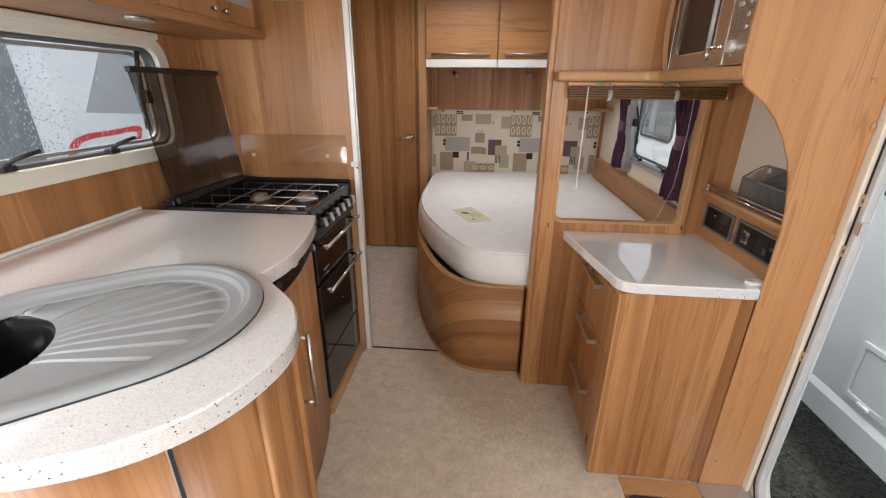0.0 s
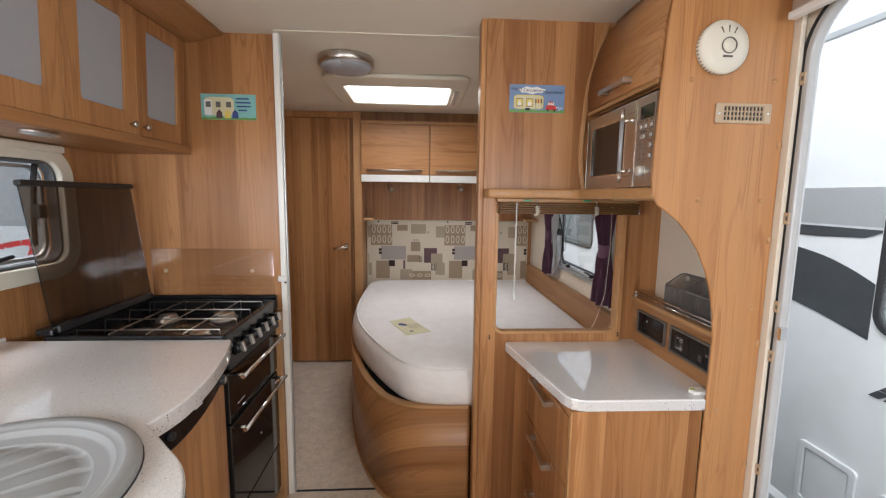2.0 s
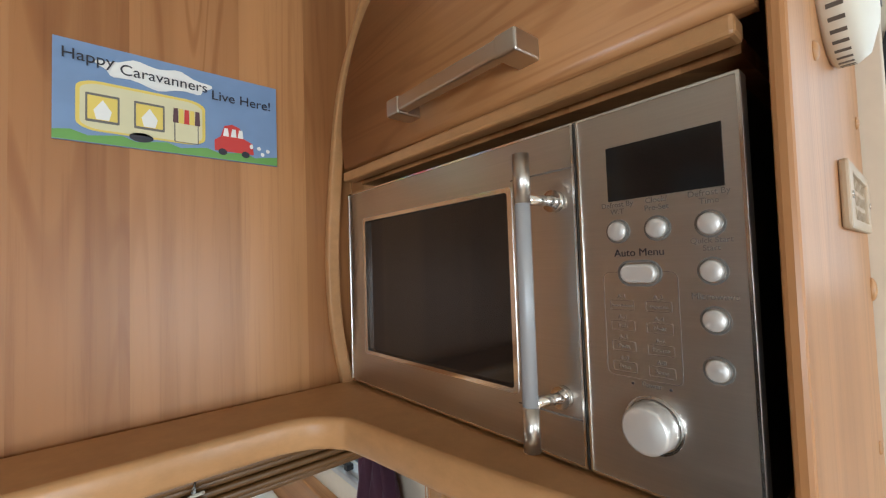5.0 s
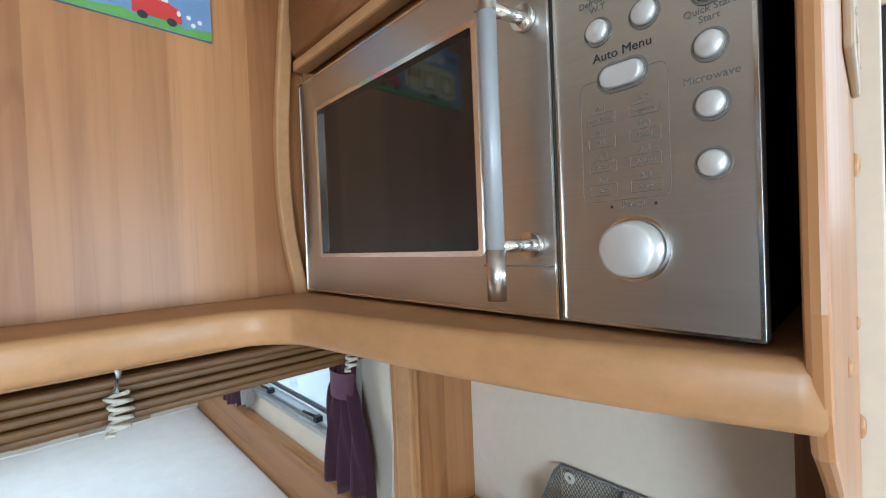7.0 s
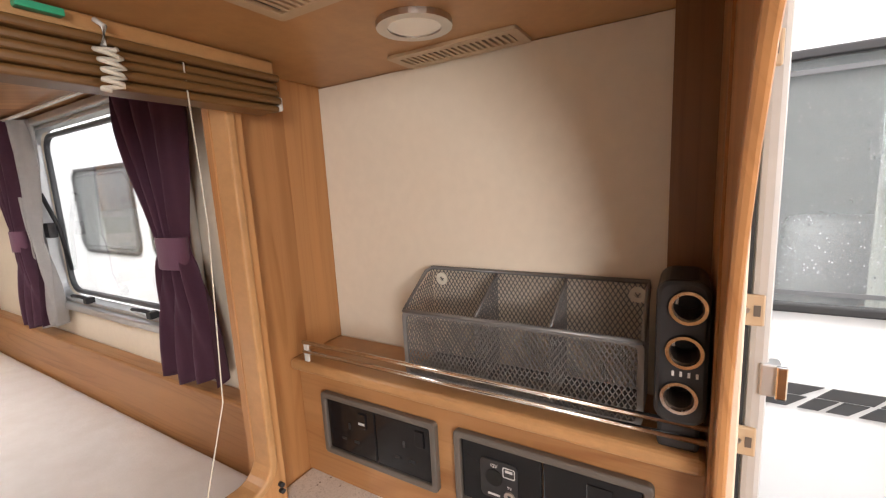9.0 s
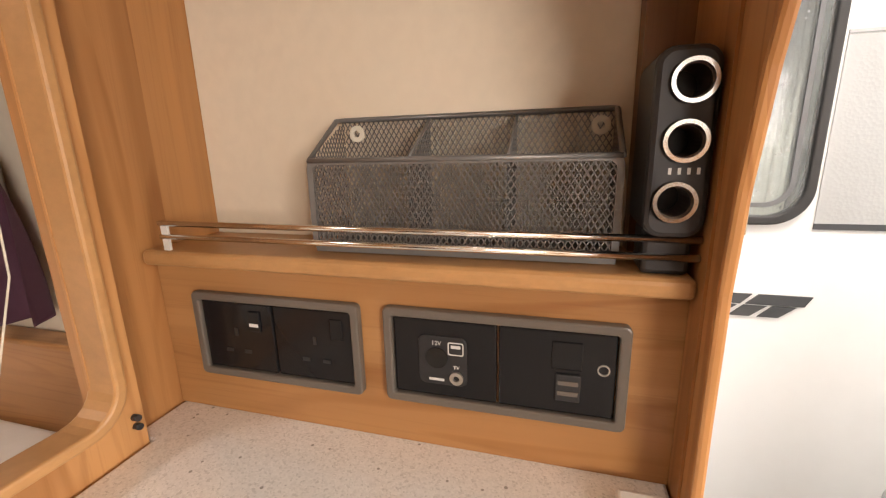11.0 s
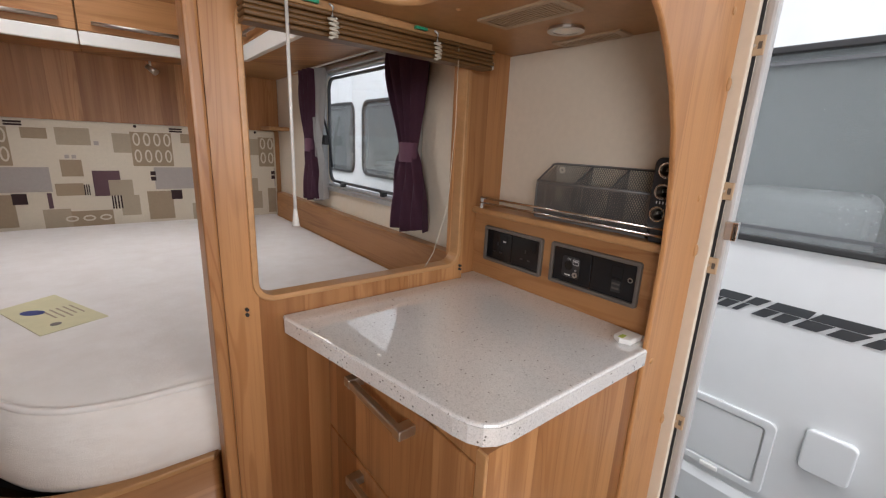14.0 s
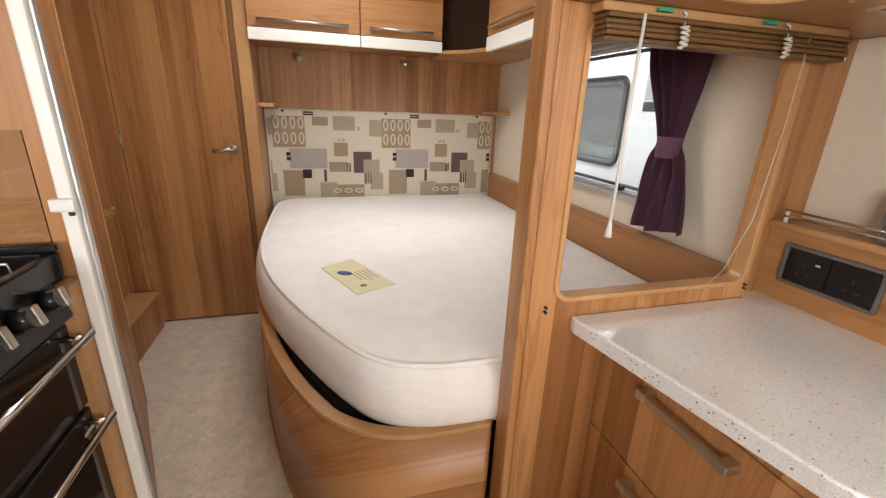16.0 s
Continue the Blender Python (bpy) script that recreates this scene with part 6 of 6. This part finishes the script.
structure("cooker_plinth", bx(-0.66, -0.6, 1.3945, 1.8845, 0.0, 0.058, 0.004), WOOD_SHELF, "wooden plinth under the cooker", "trim")
for bxc, byc, r in ((-0.985, 1.735, 0.034), (-0.775, 1.765, 0.042), (-0.745, 1.51, 0.034)):
    b = part("burner", lathe((bxc, byc), "z", [(r * 1.35, 0.9268), (r * 1.3, 0.933), (r, 0.936), (r, 0.946), (0.0, 0.946)], 24), SATIN, ck, "aluminium gas burner")
    part("burner_cap", lathe((bxc, byc), "z", [(r * 0.95, 0.9462), (r * 0.92, 0.953), (0.0, 0.955)], 24), SATIN, b)
hp = part("hotplate", lathe((-0.985, 1.53), "z", [(0.085, 0.9268), (0.085, 0.938), (0.078, 0.941), (0.0, 0.941)], 32), BLACK_MATT, ck, "black electric hotplate")
for y in (1.47, 1.60, 1.73, 1.86):
    part("pan_grid", tube([(-1.135, y, 0.928), (-1.13, y, 0.975), (-0.655, y, 0.975), (-0.65, y, 0.928)], 0.0026, 6), SATIN, ck, "steel pan grid bar")
for x in (-1.0, -0.88, -0.76):
    part("pan_grid", tube([(x, 1.43, 0.928), (x, 1.435, 0.972), (x, 1.89, 0.972), (x, 1.895, 0.928)], 0.0026, 6), SATIN, ck, "steel pan grid bar")
lid_m = Matrix.Translation((-1.158, 0, 0.993)) @ Matrix.Rotation(radians(-7), 4, "Y")
lid = part("glass_lid", turned(bx(-0.003, 0.003, CY0 + 0.01, CY1 - 0.01, 0.0, 0.475, 0.001), lid_m), SMOKE, ck, "raised smoked glass lid")
part("lid_rail", turned(bx(-0.008, 0.014, CY0 + 0.005, CY1 - 0.005, 0.473, 0.492, 0.004), lid_m), BLACK_MATT, lid, "black rail along the lid")
part("lid_hinge", turned(bx(-0.012, 0.016, CY0 + 0.02, CY1 - 0.02, -0.012, 0.012, 0.004), lid_m), BLACK_MATT, lid)
sg = thing("splash_glass", (-0.9, 1.94, 1.0), "clear tinted splash glass on the partition behind the hob", "splash glass")
no_shadow(part("pane", bx(-1.16, -0.625, 1.9385, 1.943, 0.985, 1.2), TINT, sg))
part("fixing", rod((-0.72, 1.934, 1.10), (-0.72, 1.9384, 1.10), 0.009, 14), TAN, sg)
part("fixing", rod((-1.10, 1.934, 1.10), (-1.10, 1.9384, 1.10), 0.009, 14), TAN, sg)

# ---- kitchen overhead lockers ----
kl = thing("kitchen_locker", (-1.1, 1.0, 1.62), "wooden kitchen wall locker with frosted-glass doors above the window", "locker")
part("carcass", bx(LX + 0.001, -0.992, 0.0, 1.944, 1.65, 2.09), WOOD_V, kl)
part("bottom_board", bx(LX + 0.001, -0.962, 0.0, 1.944, 1.615, 1.6495, 0.004), WOOD_Y, kl)
part("cornice", plate([(-0.985, 2.085), (-0.93, 2.085), (-0.80, 2.118), (-0.80, 2.1295), (-0.985, 2.1295)], [], "y", 0.0, 1.944, 0.003), WOOD_Y, kl, "wooden cove under the ceiling")


def locker_door(y0, y1, knob_y):
    d = part("door", bx(-0.992, -0.991, y0, y1, 1.66, 2.07), WOOD_V, kl, "wood-framed door with frosted grey glass")
    w0, w1 = y0 + 0.058, y1 - 0.058
    hole = rrect(w0, w1, 1.725, 2.03, 0.012, 3)
    m = Matrix.Translation((-0.99, 0, 1.65)) @ Matrix.Rotation(radians(2.5), 4, "Y") @ Matrix.Translation((0.99, 0, -1.65))
    part("door_frame", turned(plate([(y0, 1.652), (y1, 1.652), (y1, 2.083), (y0, 2.083)], [hole], "x", -0.99, -0.972, 0.002), m), WOOD_V, d)
    part("frosted_panel", turned(bx(-0.986, -0.980, w0 - 0.004, w1 + 0.004, 1.721, 2.034), m), FROST, d)
    part("knob", turned(lathe((knob_y, 1.685), "x", [(0.005, -0.973), (0.005, -0.963), (0.011, -0.958), (0.0115, -0.952), (0.008, -0.948), (0.0, -0.947)], 18), m), SATIN, d, "round satin knob")


for y0, y1, ky in ((1.617, 1.92, 1.65), (1.31, 1.613, 1.58), (1.005, 1.306, 1.04), (0.70, 1.001, 0.965), (0.39, 0.696, 0.43), (0.08, 0.386, 0.35)):
    locker_door(y0, y1, ky)
dl = thing("pelmet_light", (-1.05, 1.15, 1.614), "flat chrome light under the kitchen lockers, off", "light")
part("bezel", plate(circle(-1.04, 1.30, 0.055, 28, 0.034), [], "z", 1.605, 1.6148, 0.003), SATIN, dl)
part("lens", plate(circle(-1.04, 1.30, 0.042, 28, 0.025), [], "z", 1.603, 1.6049), FROST, dl)

# ---- kitchen window ----
kwin = caravan_window("kitchen_window", LX, 1, *KW, RAINY, "kitchen window in an ivory surround, rain-spotted", IVORY, 0.056, sash_mat=ALU, seal_mat=GREY_SASH)
for y in (0.62, 0.975, 1.33):
    c = part("window_catch", bx(-1.30, -1.27, y - 0.02, y + 0.02, 1.19, 1.208, 0.004), BLACK_MATT, kwin, "black window catch")
    part("catch_lever", tube([(-1.28, y, 1.206), (-1.262, y + 0.005, 1.222), (-1.25, y + 0.045, 1.234), (-1.25, y + 0.075, 1.238)], 0.007, 8), BLACK_MATT, c)
part("stay", tube([(-1.31, 1.585, 1.54), (-1.335, 1.595, 1.45), (-1.34, 1.59, 1.36), (-1.335, 1.58, 1.25)], 0.009, 8), BLACK_MATT, kwin, "black window stay")
part("stay_block", bx(-1.33, -1.30, 1.57, 1.605, 1.35, 1.40, 0.005), BLACK_MATT, kwin)
part("blind_cassette", bx(-1.296, -1.262, 0.44, 1.66, 1.585, 1.611, 0.006), IVORY, kwin, "ivory blind cassette")

# ---- outside: white caravan beyond the entrance ----
NX = 1.85
nb = thing("touring_caravan", (2.9, 2.2, -0.5), "white touring caravan parked close by with grey graphics", "caravan")
W1, W2, W3 = (0.70, 1.53, 0.925, 1.54), (3.45, 4.08, 0.92, 1.52), (4.22, 5.1, 0.92, 1.52)
part("body_side", plate([(-3.5, -0.12), (7.0, -0.12), (7.0, 2.15), (-3.5, 2.15)], [rrect(*w, 0.09, 8) for w in (W1, W2, W3)], "x", NX, NX + 0.05), BODY, nb)
part("body_shell", bx(NX + 1.2, NX + 2.1, -3.5, 7.0, -0.1, 2.12, 0.05), BODY, nb)
part("cabin_floor", bx(NX + 0.051, NX + 1.199, -3.5, 7.0, 0.30, 0.36), DECAL_GREY, nb, "dim cabin floor seen through the windows")
for y0, y1 in ((-3.5, -3.4), (2.4, 2.5), (6.9, 7.0)):
    part("bulkhead", bx(NX + 0.051, NX + 1.199, y0, y1, 0.361, 2.12), BODY, nb)
for y0, y1, z1 in ((0.62, 0.98, 1.16), (1.02, 1.44, 1.12), (3.5, 4.3, 1.05)):
    seat = part("seat_back", turned(bx(-0.06, 0.06, y0, y1, 0.0, z1 - 0.45, 0.05, 4), Matrix.Translation((NX + 0.42, 0, 0.45)) @ Matrix.Rotation(-0.25, 4, "Y")), SEAT_GREY, nb, "pale grey seat back")
for y0, y1 in ((0.715, 0.83), (1.40, 1.52), (3.47, 3.55), (4.98, 5.08)):
    bm = bmesh.new()
    cols = [(NX + 0.10 + 0.012 * math.sin(i * 1.35), y0 + (y1 - y0) * i / 40) for i in range(41)]
    lo, hi = ([bm.verts.new((cx_, cy_, z_)) for cx_, cy_ in cols] for z_ in (0.86, 1.62))
    for i in range(40):
        bm.faces.new((lo[i], lo[i + 1], hi[i + 1], hi[i])).smooth = True
    bmesh.ops.solidify(bm, geom=bm.faces[:], thickness=0.002)
    part("drape", bm, PALE_DRAPE, nb, "pale pleated drape behind the window")
part("roof", bx(NX - 0.012, NX + 2.15, -3.5, 7.0, 2.15, 2.24, 0.03), BODY, nb)
part("skirt", plate([(NX - 0.022, -0.16), (NX + 0.03, -0.16), (NX + 0.03, 0.0), (NX - 0.004, 0.0), (NX - 0.022, -0.03)], [], "y", -3.5, 7.0, 0.006), BODY, nb, "moulded white skirt")
for w in (W1, W2, W3):
    wf = part("window", plate(rrect(*w, 0.09, 8), [rrect(w[0] + 0.022, w[1] - 0.022, w[2] + 0.022, w[3] - 0.022, 0.075, 8)], "x", NX - 0.012, NX + 0.02, 0.004), RUBBER, nb, "black-framed caravan window")
    no_shadow(part("pane", plate(rrect(w[0] + 0.02, w[1] - 0.02, w[2] + 0.02, w[3] - 0.02, 0.075, 8), [], "x", NX - 0.004, NX + 0.004), WET_TINT, wf, "rain-spotted tinted pane"))
    part("inner_rim", plate(rrect(w[0] + 0.045, w[1] - 0.045, w[2] + 0.045, w[3] - 0.045, 0.06, 8), [rrect(w[0] + 0.056, w[1] - 0.056, w[2] + 0.056, w[3] - 0.056, 0.052, 8)], "x", NX - 0.0075, NX - 0.004), GREY_SASH, wf)
rng = random.Random(7)
drops_bm = bmesh.new()
for _ in range(1300):
    y_, z_, r_ = rng.uniform(W1[0] + 0.07, W1[1] - 0.07), rng.uniform(W1[2] + 0.07, W1[3] - 0.07), rng.choice((0.0008, 0.0010, 0.0013, 0.0019))
    rim_ = [drops_bm.verts.new((NX - 0.0042, y_ + r_ * math.cos(k * math.pi / 3), z_ + r_ * 1.2 * math.sin(k * math.pi / 3))) for k in range(6)]
    tip_ = drops_bm.verts.new((NX - 0.0042 - 0.7 * r_, y_, z_ - 0.2 * r_))
    for k in range(6):
        drops_bm.faces.new((rim_[k], rim_[(k + 1) % 6], tip_)).smooth = True
bmesh.ops.recalc_face_normals(drops_bm, faces=drops_bm.faces[:])
tagged(part("rain_film", drops_bm, DROP, nb, "clear raindrops on the window"), kind="stuff")
part("grey_band", bx(NX - 0.0022, NX, -3.4, 0.69, 0.93, 1.36), SILVER, nb, "silver-grey graphic band")
part("band_line", bx(NX - 0.003, NX, -3.4, 0.69, 1.362, 1.37), DECAL_GREY, nb)
part("band_line", bx(NX - 0.003, NX, -3.4, 0.69, 0.915, 0.93), DECAL_DARK, nb)
part("swoosh", plate(open_curve([(1.54, 1.12), (1.65, 1.17), (1.8, 1.215), (2.1, 1.26), (2.39, 1.275)], 6) + open_curve([(2.39, 1.02), (2.1, 1.0), (1.8, 0.955), (1.54, 0.89)], 6), [], "x", NX - 0.0026, NX), DECAL_DARK, nb, "dark grey swoosh graphic")
part("swoosh", plate([(1.60, 1.30), (1.54, 1.325), (1.54, 1.335), (3.3, 1.35), (3.3, 1.295), (1.8, 1.29)], [], "x", NX - 0.0026, NX), DECAL_DARK, nb)
part("swoosh", plate([(1.54, 1.345), (1.54, 1.505), (3.3, 1.515), (3.3, 1.36)], [], "x", NX - 0.0022, NX), SILVER, nb, "silver graphic band")
# a row of slanted marks with a split across each
for y, w_, kind_ in ((1.51, 0.10, 0), (1.40, 0.09, 1), (1.30, 0.045, 2), (1.24, 0.10, 0), (1.125, 0.15, 3), (0.96, 0.10, 1), (0.845, 0.12, 0)):
    lean_ = 0.032
    half = 0.7065
    top = [(y - lean_ * 1.1, 0.709), (y - lean_ * 2, 0.738), (y - lean_ * 2 - w_, 0.738), (y - lean_ * 1.5 - w_ + 0.01 * kind_, 0.709)]
    low = [(y, 0.675), (y - lean_, half), (y - lean_ - w_ * 0.45, half), (y - w_ * 0.40, 0.675)]
    part("graphic_mark", plate(top, [], "x", NX - 0.0036, NX), DECAL_DARK, nb, "slanted dark grey graphic mark")
    part("graphic_mark", plate(low, [], "x", NX - 0.0036, NX), DECAL_DARK, nb, "slanted dark grey graphic mark")
    if kind_ != 2:
        part("graphic_mark", plate([(p_ - w_ * 0.55, q_) for p_, q_ in low], [], "x", NX - 0.0036, NX), DECAL_DARK, nb, "slanted dark grey graphic mark")
for y0, y1, z0, z1 in ((1.09, 1.42, 0.03, 0.32), (1.50, 1.76, 0.04, 0.34)):
    h = part("locker_hatch", plate(rrect(y0, y1, z0, z1, 0.025), [rrect(y0 + 0.03, y1 - 0.03, z0 + 0.03, z1 - 0.03, 0.015)], "x", NX - 0.014, NX, 0.004), BODY, nb, "white service hatch")
    part("hatch_lid", plate(rrect(y0 + 0.035, y1 - 0.035, z0 + 0.035, z1 - 0.035, 0.012), [], "x", NX - 0.008, NX, 0.003), BODY, h)
    part("latch", bx(NX - 0.024, NX - 0.006, (y0 + y1) / 2 - 0.03, (y0 + y1) / 2 + 0.03, z0 + 0.005, z0 + 0.022, 0.004), WHITE, h)
part("mains_cover", plate(rrect(0.895, 1.02, 0.21, 0.36, 0.02), [], "x", NX - 0.022, NX, 0.006), BODY, nb, "white flap cover")
part("reflector", plate(rrect(0.885, 1.045, 0.018, 0.045, 0.01), [], "x", NX - 0.016, NX, 0.004), ORANGE, nb, "orange side reflector")
cap = part("water_cap", lathe((0.36, 0.18), "x", [(0.0, NX - 0.016), (0.022, NX - 0.016), (0.026, NX - 0.008), (0.05, NX - 0.008), (0.06, NX)], 32), BODY, nb, "round white filler cap")
part("cap_grip", lathe((0.36, 0.18), "x", [(0.0, NX - 0.026), (0.022, NX - 0.024), (0.024, NX - 0.014)], 24), WHITE, cap)
for y in (1.6,):
    wh = part("wheel", ring((y - 2.2, -0.22), "x", 0.17, 0.28, NX + 0.06, NX + 0.22, 28), RUBBER, nb, "black tyre")
    part("rim", lathe((y - 2.2, -0.22), "x", [(0.0, NX + 0.09), (0.10, NX + 0.08), (0.165, NX + 0.10), (0.17, NX + 0.20)], 28), ALU, wh)

# ---- outside: white van body beyond the kitchen window ----
vn = thing("parked_caravan", (-3.2, 1.6, -0.5), "white caravan with a red line graphic outside the kitchen window", "caravan")
VX = -2.55
part("body_shell", bx(VX - 2.0, VX, 0.75, 6.5, -0.15, 2.3, 0.12, 4), BODY, vn)
red_line = open_curve([(2.33, 0.98), (2.37, 1.07), (2.48, 1.115), (2.7, 1.125), (2.95, 1.13), (2.93, 1.03)], 6)
red_in = open_curve([(2.39, 0.98), (2.42, 1.05), (2.50, 1.08), (2.7, 1.09), (2.90, 1.095), (2.89, 1.03)], 6)
part("red_graphic", plate(red_line + red_in[::-1], [], "x", VX, VX + 0.003), RED, vn, "red line graphic")
part("window", plate([(1.3, 0.9), (2.19, 0.9), (2.185, 1.3), (2.17, 1.75), (1.3, 1.75)], [], "x", VX, VX + 0.012, 0.004), TINTED_WIN, vn, "tinted window")
part("grey_panel", plate([(2.54, 1.25), (2.80, 1.68), (4.5, 1.68), (4.5, 1.2), (3.2, 1.2)], [], "x", VX, VX + 0.004), DECAL_GREY, vn, "pale grey panel")
part("wheel", ring((3.2, -0.22), "x", 0.15, 0.28, VX - 0.2, VX + 0.01, 28), RUBBER, vn, "black tyre")
